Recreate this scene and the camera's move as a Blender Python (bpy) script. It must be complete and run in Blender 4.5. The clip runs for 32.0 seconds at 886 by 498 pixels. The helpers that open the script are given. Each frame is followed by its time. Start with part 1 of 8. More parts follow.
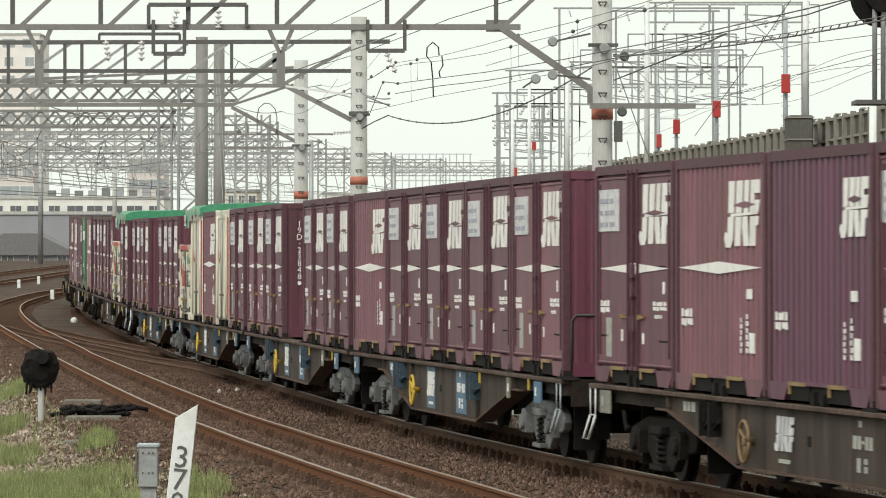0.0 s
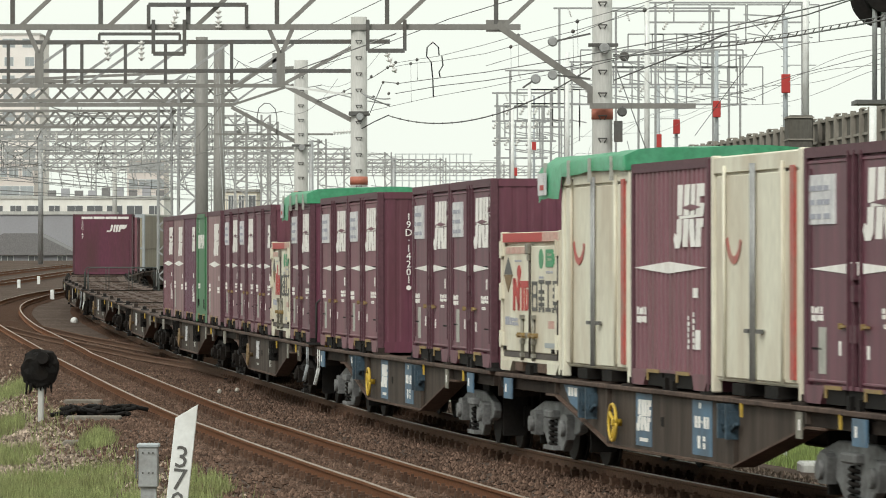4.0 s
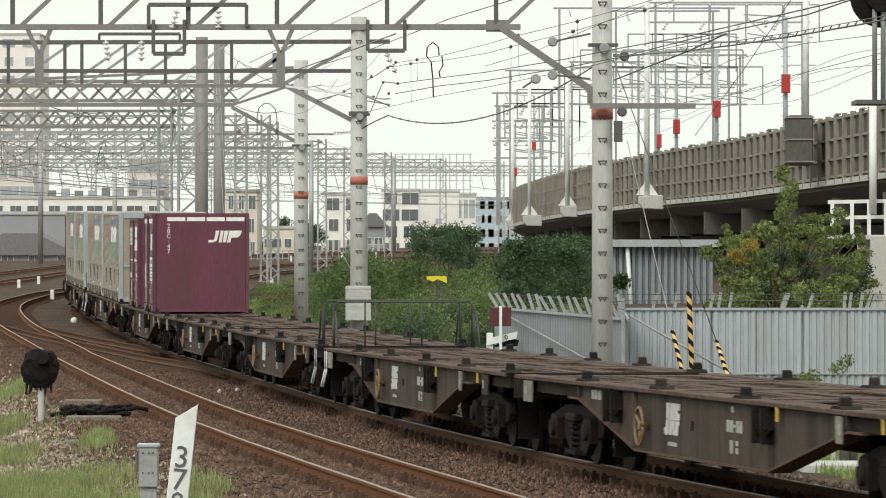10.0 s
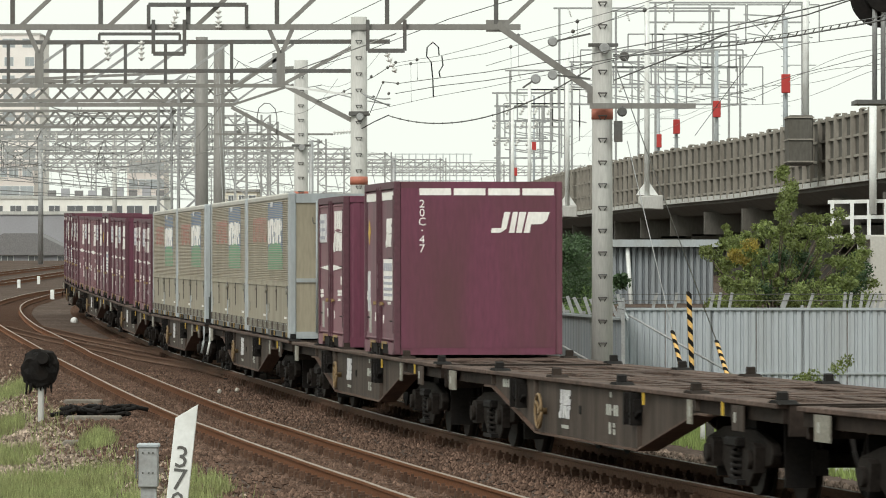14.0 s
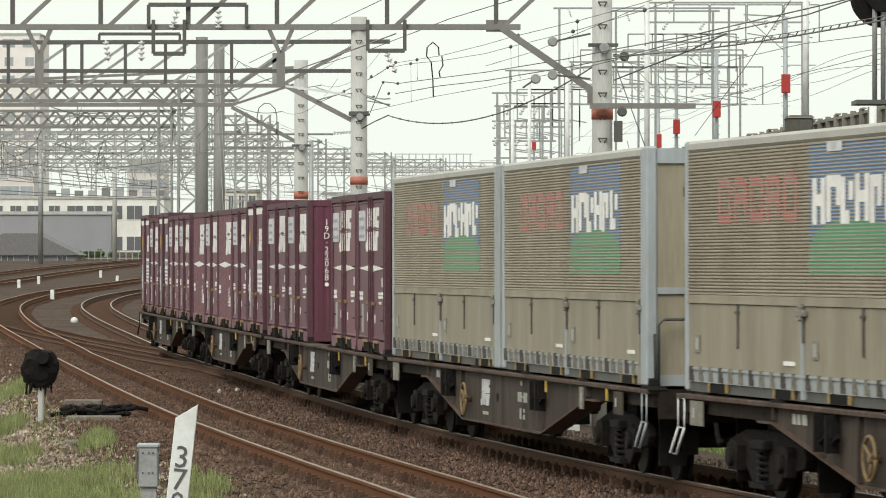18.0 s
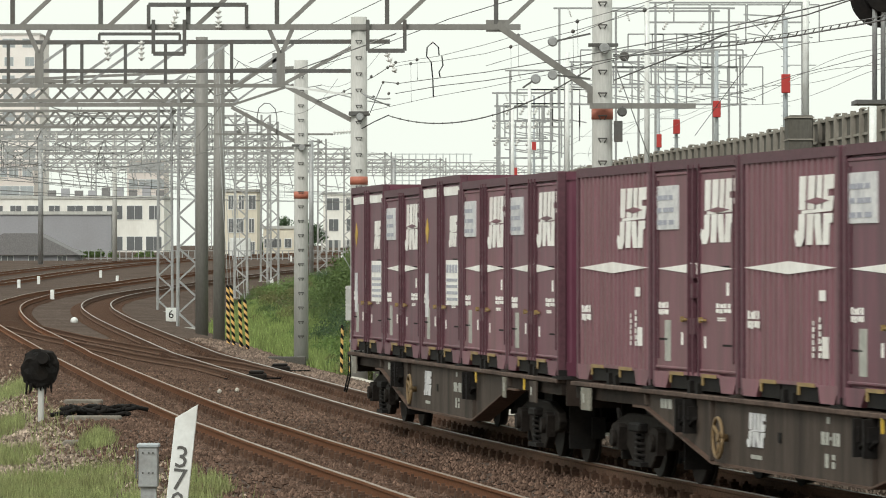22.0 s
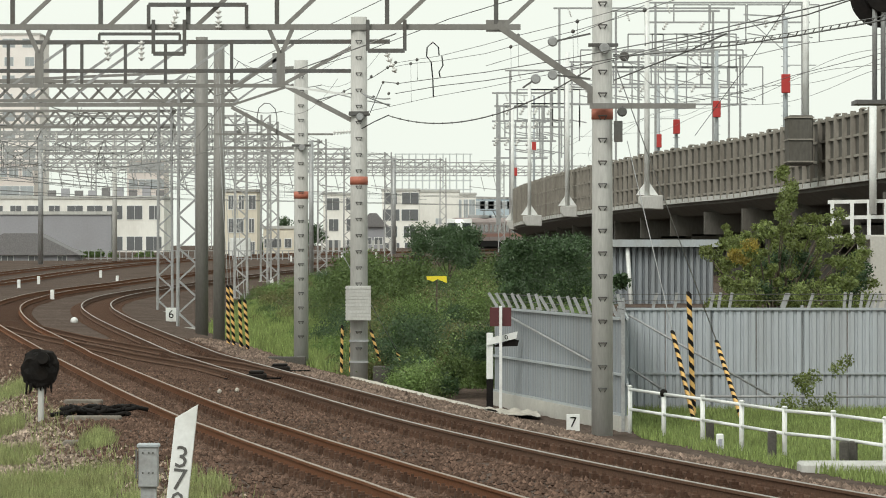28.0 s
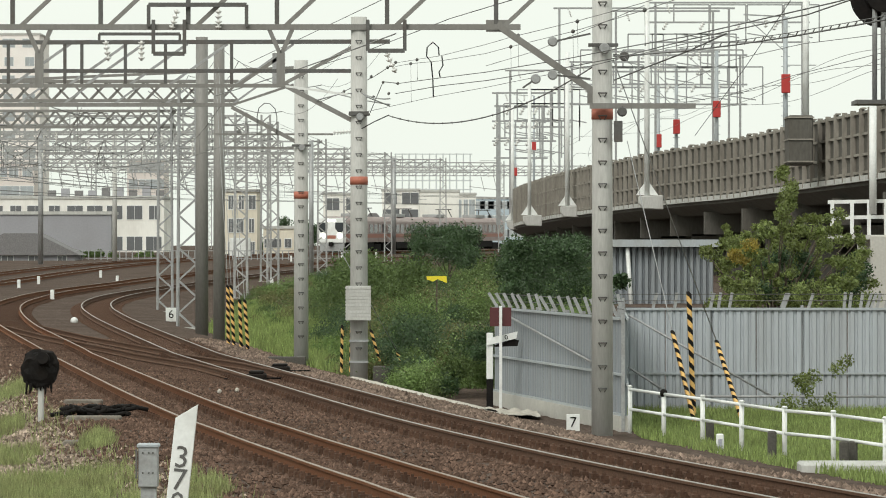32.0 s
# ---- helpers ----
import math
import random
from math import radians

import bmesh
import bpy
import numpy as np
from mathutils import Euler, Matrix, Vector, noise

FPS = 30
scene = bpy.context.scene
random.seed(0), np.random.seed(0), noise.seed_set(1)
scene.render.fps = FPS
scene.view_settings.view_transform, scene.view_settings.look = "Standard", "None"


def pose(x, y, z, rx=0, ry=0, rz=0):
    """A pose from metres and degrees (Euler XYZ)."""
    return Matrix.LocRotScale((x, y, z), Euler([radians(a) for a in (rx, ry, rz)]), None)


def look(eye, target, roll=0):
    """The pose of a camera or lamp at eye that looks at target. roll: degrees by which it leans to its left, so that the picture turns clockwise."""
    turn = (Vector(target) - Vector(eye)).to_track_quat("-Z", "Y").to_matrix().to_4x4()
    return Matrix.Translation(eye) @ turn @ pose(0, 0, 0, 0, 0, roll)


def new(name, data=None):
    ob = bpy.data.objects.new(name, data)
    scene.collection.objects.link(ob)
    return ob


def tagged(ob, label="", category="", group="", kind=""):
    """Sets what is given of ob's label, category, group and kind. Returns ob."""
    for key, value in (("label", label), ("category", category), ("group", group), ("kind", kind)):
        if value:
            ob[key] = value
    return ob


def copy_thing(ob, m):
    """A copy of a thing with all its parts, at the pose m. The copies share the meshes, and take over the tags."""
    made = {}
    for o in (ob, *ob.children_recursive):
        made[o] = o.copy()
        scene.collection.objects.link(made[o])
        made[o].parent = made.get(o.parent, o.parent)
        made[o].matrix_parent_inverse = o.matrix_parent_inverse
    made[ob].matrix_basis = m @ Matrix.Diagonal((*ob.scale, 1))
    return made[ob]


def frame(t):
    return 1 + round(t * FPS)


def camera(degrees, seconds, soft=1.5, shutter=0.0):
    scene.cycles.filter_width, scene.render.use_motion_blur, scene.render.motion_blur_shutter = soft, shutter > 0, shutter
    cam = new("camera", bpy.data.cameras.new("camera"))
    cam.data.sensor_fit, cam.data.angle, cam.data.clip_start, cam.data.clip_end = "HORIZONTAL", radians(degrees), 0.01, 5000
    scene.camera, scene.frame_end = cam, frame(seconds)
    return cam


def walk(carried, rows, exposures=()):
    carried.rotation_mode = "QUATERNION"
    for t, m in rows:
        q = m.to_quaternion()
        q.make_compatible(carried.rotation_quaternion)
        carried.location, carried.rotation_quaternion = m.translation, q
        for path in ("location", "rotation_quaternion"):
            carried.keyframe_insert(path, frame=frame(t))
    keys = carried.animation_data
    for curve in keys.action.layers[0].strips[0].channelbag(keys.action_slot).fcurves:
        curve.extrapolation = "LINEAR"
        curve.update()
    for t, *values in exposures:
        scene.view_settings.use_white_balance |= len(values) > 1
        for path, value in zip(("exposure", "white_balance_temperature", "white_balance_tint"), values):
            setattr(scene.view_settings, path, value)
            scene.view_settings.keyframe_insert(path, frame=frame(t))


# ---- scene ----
import collections

EYE = (0.0, 0.0, 2.671)
cam = camera(10.0, 32.0, soft=1.0, shutter=0.2)
AIM = look(EYE, (0.0, 100.0, 2.671 - 0.0727))
walk(cam, [(0, AIM), (32, AIM)], exposures=[(0, 0.32), (9, 0.33), (11, 0.35), (14, 0.36), (17.5, 0.31), (20, 0.35), (22.5, 0.33), (25, 0.29), (32, 0.27)])

# ---- light: a bright overcast day ----
world = bpy.data.worlds.new("sky")
scene.world = world
world.use_nodes = True
wn, wl = world.node_tree.nodes, world.node_tree.links
wn.clear()
sky = wn.new("ShaderNodeTexSky")
sky.sky_type = "NISHITA"
sky.sun_disc = False
sky.sun_elevation, sky.sun_rotation = radians(52), radians(215)
sky.air_density, sky.dust_density, sky.ozone_density = 1.0, 4.0, 1.0
mixed = wn.new("ShaderNodeMix")
mixed.data_type = "RGBA"
mixed.inputs["Factor"].default_value = 0.88
mixed.inputs["B"].default_value = (8.35, 8.85, 8.0, 1)
back = wn.new("ShaderNodeBackground")
back.inputs["Strength"].default_value = 0.1
outw = wn.new("ShaderNodeOutputWorld")
wl.new(sky.outputs[0], mixed.inputs["A"])
wl.new(mixed.outputs["Result"], back.inputs["Color"])
wl.new(back.outputs[0], outw.inputs["Surface"])
sun = new("sun", bpy.data.lights.new("sun", "SUN"))
sun.data.energy, sun.data.angle, sun.data.color = 1.5, radians(25), (1.0, 0.97, 0.92)
sun.matrix_world = look((-30, -40, 60), (0, 20, 0))


# ---- materials ----
def mat(name, col, rough=0.7, metal=0.0, var=0.25, scale=2.0, fine=30.0, bump=0.15, stain=None, amount=0.3, stretch=(1, 1, 1), rand=0.0, glow=None, spec=0.5, island=0.0, thin=0.0):
    m = bpy.data.materials.new(name)
    m.use_nodes = True
    n, l = m.node_tree.nodes, m.node_tree.links
    b = n["Principled BSDF"]
    b.inputs["Roughness"].default_value, b.inputs["Metallic"].default_value = rough, metal
    b.inputs["Specular IOR Level"].default_value = spec
    co, mp = n.new("ShaderNodeTexCoord"), n.new("ShaderNodeMapping")
    l.new(co.outputs["Object"], mp.inputs["Vector"])
    mp.inputs["Scale"].default_value = stretch
    n1, n2 = n.new("ShaderNodeTexNoise"), n.new("ShaderNodeTexNoise")
    n1.inputs["Scale"].default_value, n1.inputs["Detail"].default_value = scale, 5
    n2.inputs["Scale"].default_value, n2.inputs["Detail"].default_value = fine, 4
    info = n.new("ShaderNodeObjectInfo")
    shift = n.new("ShaderNodeVectorMath")
    shift.operation = "ADD"
    l.new(mp.outputs[0], shift.inputs[0])
    comb = n.new("ShaderNodeCombineXYZ")
    mul = n.new("ShaderNodeMath")
    mul.operation, mul.inputs[1].default_value = "MULTIPLY", 37.0
    l.new(info.outputs["Random"], mul.inputs[0])
    l.new(mul.outputs[0], comb.inputs[0])
    l.new(comb.outputs[0], shift.inputs[1])
    for nn in (n1, n2):
        l.new(shift.outputs[0], nn.inputs["Vector"])
    r = n.new("ShaderNodeMapRange")
    r.inputs["From Min"].default_value, r.inputs["From Max"].default_value = 0.3, 0.7
    r.inputs["To Min"].default_value, r.inputs["To Max"].default_value = 1 - var, 1 + var
    l.new(n2.outputs["Fac"], r.inputs["Value"])
    hv = n.new("ShaderNodeHueSaturation")
    hv.inputs["Color"].default_value = (*col, 1)
    if rand:
        r2 = n.new("ShaderNodeMapRange")
        r2.inputs["To Min"].default_value, r2.inputs["To Max"].default_value = 1 - rand, 1 + rand
        l.new(info.outputs["Random"], r2.inputs["Value"])
        m2 = n.new("ShaderNodeMath")
        m2.operation = "MULTIPLY"
        l.new(r.outputs[0], m2.inputs[0])
        l.new(r2.outputs[0], m2.inputs[1])
        l.new(m2.outputs[0], hv.inputs["Value"])
    else:
        l.new(r.outputs[0], hv.inputs["Value"])
    if island:
        geo = n.new("ShaderNodeNewGeometry")
        ri = n.new("ShaderNodeMapRange")
        ri.inputs["To Min"].default_value, ri.inputs["To Max"].default_value = 1 - island, 1 + island
        l.new(geo.outputs["Random Per Island"], ri.inputs["Value"])
        mi = n.new("ShaderNodeMath")
        mi.operation = "MULTIPLY"
        l.new(r.outputs[0], mi.inputs[0])
        l.new(ri.outputs[0], mi.inputs[1])
        l.new(mi.outputs[0], hv.inputs["Value"])
    top = hv.outputs[0]
    if stain:
        rr = n.new("ShaderNodeMapRange")
        rr.inputs["From Min"].default_value, rr.inputs["From Max"].default_value = 0.42, 0.72
        rr.inputs["To Max"].default_value = amount
        l.new(n1.outputs["Fac"], rr.inputs["Value"])
        mx = n.new("ShaderNodeMix")
        mx.data_type = "RGBA"
        l.new(rr.outputs[0], mx.inputs["Factor"])
        l.new(top, mx.inputs["A"])
        mx.inputs["B"].default_value = (*stain, 1)
        top = mx.outputs["Result"]
    l.new(top, b.inputs["Base Color"])
    if bump:
        bp = n.new("ShaderNodeBump")
        bp.inputs["Strength"].default_value, bp.inputs["Distance"].default_value = bump, 0.02
        l.new(n2.outputs["Fac"], bp.inputs["Height"])
        l.new(bp.outputs[0], b.inputs["Normal"])
    if thin:
        # light that passes through leaves
        tr, both = n.new("ShaderNodeBsdfTranslucent"), n.new("ShaderNodeMixShader")
        l.new(top, tr.inputs["Color"])
        both.inputs[0].default_value = thin
        l.new(b.outputs[0], both.inputs[1])
        l.new(tr.outputs[0], both.inputs[2])
        l.new(both.outputs[0], n["Material Output"].inputs["Surface"])
    if glow:
        b.inputs["Emission Color"].default_value, b.inputs["Emission Strength"].default_value = (*col, 1), glow
    return m


RUST = (0.10, 0.045, 0.025)
# Dust and the sky's grazing reflection are both put into the side's maroon.
MAROON = mat("maroon_paint", (0.152, 0.049, 0.072), 0.5, 0, 0.2, 1.1, 14, 0.05, (0.064, 0.028, 0.035), 0.75, (3.0, 3.0, 0.16), 0.12)
MAROON_OLD = mat("faded_maroon_paint", (0.202, 0.085, 0.105), 0.6, 0, 0.18, 1.0, 14, 0.05, (0.12, 0.07, 0.066), 0.6, (3.0, 3.0, 0.16), 0.10)
MAROON_END = mat("wine_red_paint", (0.128, 0.032, 0.06), 0.5, 0, 0.12, 0.8, 12, 0.04, (0.080, 0.034, 0.032), 0.7, (1.6, 1.6, 0.35), 0.10)
MAROON_DEEP = mat("deep_purple_maroon_paint", (0.125, 0.040, 0.075), 0.5, 0, 0.2, 1.1, 14, 0.05, (0.062, 0.030, 0.042), 0.75, (3.0, 3.0, 0.16), 0.10)
MAROON_GREY = mat("greyed_maroon_paint", (0.265, 0.155, 0.160), 0.6, 0, 0.2, 1.0, 14, 0.05, (0.12, 0.080, 0.074), 0.75, (2.2, 2.2, 0.2), 0.10)
# Maroon with the frame's shade painted into the colour.
SHADOWED = mat("shade_dark_maroon_steel", (0.085, 0.03, 0.042), 0.6, 0, 0.2, 2, 20, 0.1)
WHITE = mat("white_marking_paint", (0.86, 0.85, 0.81), 0.6, 0, 0.08, 3, 25, 0.03, (0.50, 0.43, 0.40), 0.35, (1, 1, 0.5))
BOARD = mat("faded_white_label_board", (0.66, 0.66, 0.66), 0.5, 0, 0.12, 6, 30, 0.02, (0.36, 0.36, 0.40), 0.7)
PAPER = mat("faded_paper_label", (0.40, 0.40, 0.36), 0.6, 0, 0.15, 6, 30, 0.02, (0.24, 0.25, 0.22), 0.6)
INK = mat("grey_blue_print", (0.34, 0.35, 0.41), 0.6, 0, 0.2, 9, 40, 0)
YELLOW = mat("yellow_paint", (0.60, 0.40, 0.04), 0.55, 0, 0.12, 4, 30, 0.05, (0.3, 0.2, 0.05), 0.5)
CREAM = mat("weathered_cream_paint", (0.70, 0.68, 0.56), 0.6, 0, 0.08, 1.2, 14, 0.05, (0.35, 0.24, 0.15), 0.55, (1, 1, 0.4))
RED = mat("red_paint", (0.42, 0.035, 0.03), 0.5, 0, 0.12, 3, 25, 0.04)
GREEN = mat("green_container_paint", (0.035, 0.17, 0.065), 0.5, 0, 0.10, 1.2, 14, 0.04, (0.05, 0.11, 0.05), 0.4, (1, 1, 0.4))
TARP = mat("green_tarpaulin", (0.035, 0.25, 0.115), 0.5, 0, 0.2, 1.5, 12, 0.3, (0.14, 0.40, 0.27), 0.35)
PINK = mat("faded_pink_paint", (0.52, 0.30, 0.25), 0.6, 0, 0.2, 5, 30, 0.03, (0.60, 0.52, 0.42), 0.6)
RUBBER = mat("dirty_dark_rubber", (0.075, 0.062, 0.055), 0.7, 0, 0.3, 3, 25, 0.1, (0.16, 0.13, 0.10), 0.4)
DULLSTEEL = mat("dull_galvanised_lock_steel", (0.25, 0.24, 0.20), 0.55, 0.3, 0.25, 5, 30, 0.1, (0.12, 0.09, 0.06), 0.5)
SHUTTER = mat("khaki_grey_shutter", (0.37, 0.325, 0.25), 0.5, 0.1, 0.08, 0.8, 12, 0.04, (0.21, 0.175, 0.12), 0.55, (1, 1, 0.4))
KHAKI = mat("dusty_khaki_panel", (0.315, 0.28, 0.205), 0.55, 0, 0.10, 0.8, 12, 0.04, (0.15, 0.12, 0.08), 0.65, (2, 2, 0.3))
PALE = mat("pale_blue_grey_steel", (0.370, 0.405, 0.425), 0.5, 0.1, 0.08, 1.5, 16, 0.04, (0.27, 0.26, 0.22), 0.45, (1, 1, 0.4))
BLUE = mat("faded_blue_sign_paint", (0.045, 0.150, 0.34), 0.5, 0, 0.15, 3, 20, 0.02, (0.15, 0.16, 0.17), 0.3)
SIGNGREEN = mat("green_sign_paint", (0.045, 0.28, 0.125), 0.5, 0, 0.15, 3, 20, 0.02, (0.14, 0.2, 0.12), 0.35)
SIGNRED = mat("faded_red_sign_paint", (0.42, 0.085, 0.07), 0.5, 0, 0.2, 3, 20, 0.02, (0.25, 0.2, 0.15), 0.6)
SILL = mat("dusty_brown_grey_steel", (0.078, 0.061, 0.050), 0.75, 0.0, 0.25, 1.0, 12, 0.15, (0.022, 0.017, 0.014), 0.9, (2.6, 2.6, 0.22), spec=0.15)
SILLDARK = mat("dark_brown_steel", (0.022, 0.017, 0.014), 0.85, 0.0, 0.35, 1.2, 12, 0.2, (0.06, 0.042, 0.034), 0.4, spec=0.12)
SILLEDGE = mat("rusty_flange_edge", (0.110, 0.072, 0.055), 0.75, 0.0, 0.25, 1.2, 12, 0.15, (0.05, 0.035, 0.03), 0.5, spec=0.15)
WHEEL = mat("oily_wheel_steel", (0.020, 0.016, 0.013), 0.7, 0.0, 0.4, 3, 20, 0.1, (0.010, 0.008, 0.007), 0.6, spec=0.25)
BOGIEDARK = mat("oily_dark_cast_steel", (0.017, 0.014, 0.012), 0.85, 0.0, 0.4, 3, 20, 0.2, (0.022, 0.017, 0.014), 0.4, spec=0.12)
OCHRE = mat("worn_ochre_paint", (0.19, 0.125, 0.058), 0.65, 0, 0.2, 4, 25, 0.1)
RAILDARK = mat("dark_green_grey_tube", (0.050, 0.055, 0.050), 0.6, 0.1, 0.2, 3, 20, 0.05)
LEVERBLUE = mat("dark_blue_lock_gear", (0.035, 0.065, 0.090), 0.65, 0.1, 0.3, 4, 20, 0.1, (0.02, 0.018, 0.016), 0.6)
SKYBLUE = mat("sky_blue_wagon_paint", (0.085, 0.165, 0.250), 0.6, 0, 0.15, 2.0, 12, 0.1, (0.06, 0.06, 0.06), 0.6)
DECK = mat("rusty_brown_deck", (0.108, 0.076, 0.062), 0.8, 0.0, 0.45, 1.4, 11, 0.4, (0.046, 0.034, 0.029), 0.75, spec=0.12)
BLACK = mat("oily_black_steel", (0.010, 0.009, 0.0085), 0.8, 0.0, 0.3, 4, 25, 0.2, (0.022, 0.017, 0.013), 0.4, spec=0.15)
BOGIEGREY = mat("dusty_grey_cast_steel", (0.155, 0.158, 0.157), 0.65, 0.0, 0.25, 4, 25, 0.2, (0.03, 0.027, 0.024), 0.75)
PARAPOST = mat("grey_brown_concrete_rib", (0.285, 0.268, 0.232), 0.9, 0, 0.12, 0.8, 12, 0.1, (0.12, 0.105, 0.085), 0.6, (1, 1, 0.3), spec=0.2)
DARKRAIL = mat("dark_brown_rail", (0.115, 0.066, 0.044), 0.85, 0.0, 0.25, 3, 30, 0.2, spec=0.1)
BRIGHTRAIL = mat("polished_rail_head", (0.26, 0.19, 0.14), 0.40, 0.5, 0.15, 3, 20, 0.01, spec=0.12)
LAWN = mat("fresh_green_grass", (0.265, 0.340, 0.115), 0.65, 0, 0.3, 0.7, 5, 0, (0.15, 0.18, 0.06), 0.6, island=0.4, thin=0.35, spec=0.25)
DRYWEED = mat("olive_brown_weeds", (0.180, 0.185, 0.080), 0.7, 0, 0.2, 0.35, 2.0, 0, (0.10, 0.09, 0.042), 0.7, island=0.4, thin=0.22, spec=0.2)
RAIL = mat("rusty_rail_side", (0.150, 0.066, 0.033), 0.85, 0.0, 0.25, 3, 30, 0.2, spec=0.1)
SHINE = mat("worn_rail_head", (0.25, 0.215, 0.185), 0.36, 0.5, 0.1, 3, 20, 0.01)
SLEEPER = mat("grey_brown_sleeper", (0.100, 0.060, 0.042), 0.88, 0, 0.3, 3, 25, 0.3, None, 0, (1, 1, 1), 0.25, spec=0.08)
CONCRETE = mat("grey_concrete", (0.500, 0.500, 0.475), 0.85, 0, 0.10, 1.2, 18, 0.15, (0.28, 0.265, 0.235), 0.4, (2, 2, 0.3), spec=0.3)
# Stained parapet concrete; under the deck its darkness also paints the shade.
CONCRETE_DARK = mat("stained_shaded_concrete", (0.112, 0.107, 0.094), 0.9, 0, 0.15, 0.8, 12, 0.2, (0.085, 0.075, 0.06), 0.65, (1, 1, 0.3), spec=0.2)
STEEL = mat("galvanised_steel", (0.360, 0.370, 0.370), 0.5, 0.4, 0.12, 3, 25, 0.08, (0.19, 0.17, 0.15), 0.4)
STEELDARK = mat("dark_grey_steel", (0.115, 0.115, 0.110), 0.6, 0.3, 0.15, 3, 25, 0.08, (0.10, 0.07, 0.05), 0.4)
STEELWHITE = mat("white_painted_steel", (0.760, 0.780, 0.760), 0.45, 0, 0.06, 2, 20, 0.03, (0.45, 0.43, 0.38), 0.35)
ORANGE = mat("faded_orange_band", (0.420, 0.140, 0.090), 0.6, 0, 0.12, 4, 20, 0.03)
PORCELAIN = mat("white_porcelain", (0.75, 0.75, 0.72), 0.25, 0, 0.05, 4, 20, 0)
WIRE = mat("weathered_wire", (0.15, 0.15, 0.145), 0.6, 0.4, 0.1, 3, 20, 0)
FENCE = mat("grey_steel_sheet", (0.400, 0.432, 0.458), 0.5, 0.1, 0.06, 0.7, 10, 0.04, (0.25, 0.25, 0.24), 0.55, (2, 2, 0.25))
HAZYELLOW = mat("hazard_yellow", (0.74, 0.46, 0.15), 0.5, 0, 0.1, 3, 20, 0.03)
PLANT = mat("weedy_leaves", (0.112, 0.160, 0.055), 0.6, 0, 0.2, 0.35, 2.0, 0, (0.070, 0.110, 0.034), 0.7, (1, 1, 1), 0.2, island=0.45, thin=0.22, spec=0.25)
VINE = mat("fresh_creeper_leaves", (0.165, 0.240, 0.080), 0.6, 0, 0.2, 0.35, 2.0, 0, (0.12, 0.19, 0.05), 0.6, island=0.4, thin=0.22, spec=0.25)
TREELEAF = mat("tree_leaves", (0.175, 0.220, 0.068), 0.55, 0, 0.4, 0.5, 3.0, 0, (0.135, 0.15, 0.04), 0.6, (1, 1, 1), 0.2, island=0.5, thin=0.4)
DARKLEAF = mat("dark_green_leaves", (0.048, 0.090, 0.034), 0.55, 0, 0.3, 0.5, 2.0, 0, (0.035, 0.07, 0.02), 0.7, island=0.4, thin=0.2)
GRASS = mat("grass_blades", (0.29, 0.33, 0.14), 0.65, 0, 0.35, 0.7, 5, 0, (0.21, 0.19, 0.095), 0.65, island=0.45, thin=0.35, spec=0.25)
BARK = mat("brown_bark", (0.09, 0.07, 0.05), 0.9, 0, 0.3, 4, 30, 0.4)
STONES = mat("brown_ballast_stones", (0.130, 0.084, 0.063), 0.9, 0, 0.45, 0.6, 9, 0.2, (0.062, 0.040, 0.030), 0.7, island=0.5, spec=0.08)
SHOULDER = mat("dusty_shoulder_ballast", (0.200, 0.150, 0.120), 0.9, 0, 0.45, 0.6, 9, 0.2, (0.085, 0.060, 0.046), 0.5, island=0.5, spec=0.08)
GRAVEL = mat("pale_brown_gravel", (0.36, 0.29, 0.23), 0.95, 0, 0.4, 0.6, 9, 0.2, (0.10, 0.07, 0.05), 0.6, island=0.5, spec=0.08)
CLOTH = mat("dirty_white_sheet", (0.50, 0.47, 0.41), 0.8, 0, 0.15, 3, 20, 0.3, (0.25, 0.2, 0.15), 0.5)
# Distance haze is put into the colours of far steel and far windows.
FARSTEEL = mat("hazy_pale_grey_steel", (0.36, 0.365, 0.355), 0.6, 0.1, 0.2, 0.5, 10, 0, (0.18, 0.17, 0.16), 0.6)
FARGLASS = mat("hazed_far_window", (0.13, 0.135, 0.14), 0.3, 0, 0.1, 1, 8, 0)
PALECONC = mat("pale_concrete", (0.46, 0.45, 0.41), 0.85, 0, 0.08, 1, 14, 0.1, (0.33, 0.31, 0.27), 0.4)
MASTGREY = mat("grey_mast_paint", (0.22, 0.215, 0.20), 0.6, 0.1, 0.1, 2, 20, 0.05, (0.15, 0.14, 0.12), 0.4, (1, 1, 0.3))
GLASS = mat("dark_window_glass", (0.035, 0.04, 0.045), 0.12, 0, 0.1, 2, 10, 0)
WALLWHITE = mat("off_white_render", (0.800, 0.790, 0.740), 0.8, 0, 0.04, 0.5, 6, 0.03, (0.46, 0.43, 0.38), 0.4, (1, 1, 0.3))
# Darker than FENCE: the side-facing fence's shade is put into this colour.
SHEETGREY = mat("darker_flat_grey_sheet", (0.245, 0.270, 0.292), 0.6, 0.1, 0.06, 0.7, 10, 0.04, (0.20, 0.20, 0.19), 0.5, (2, 2, 0.25))
HANDLE = mat("dull_yellow_lock_paint", (0.30, 0.205, 0.075), 0.6, 0, 0.2, 4, 30, 0.05, (0.12, 0.07, 0.03), 0.5)
WALLGREY = mat("grey_metal_cladding", (0.30, 0.30, 0.32), 0.6, 0, 0.05, 0.4, 6, 0.03, (0.24, 0.235, 0.24), 0.4)
WALLCREAM = mat("cream_render", (0.680, 0.630, 0.520), 0.8, 0, 0.05, 0.5, 6, 0.03, (0.42, 0.37, 0.29), 0.4, (1, 1, 0.3))
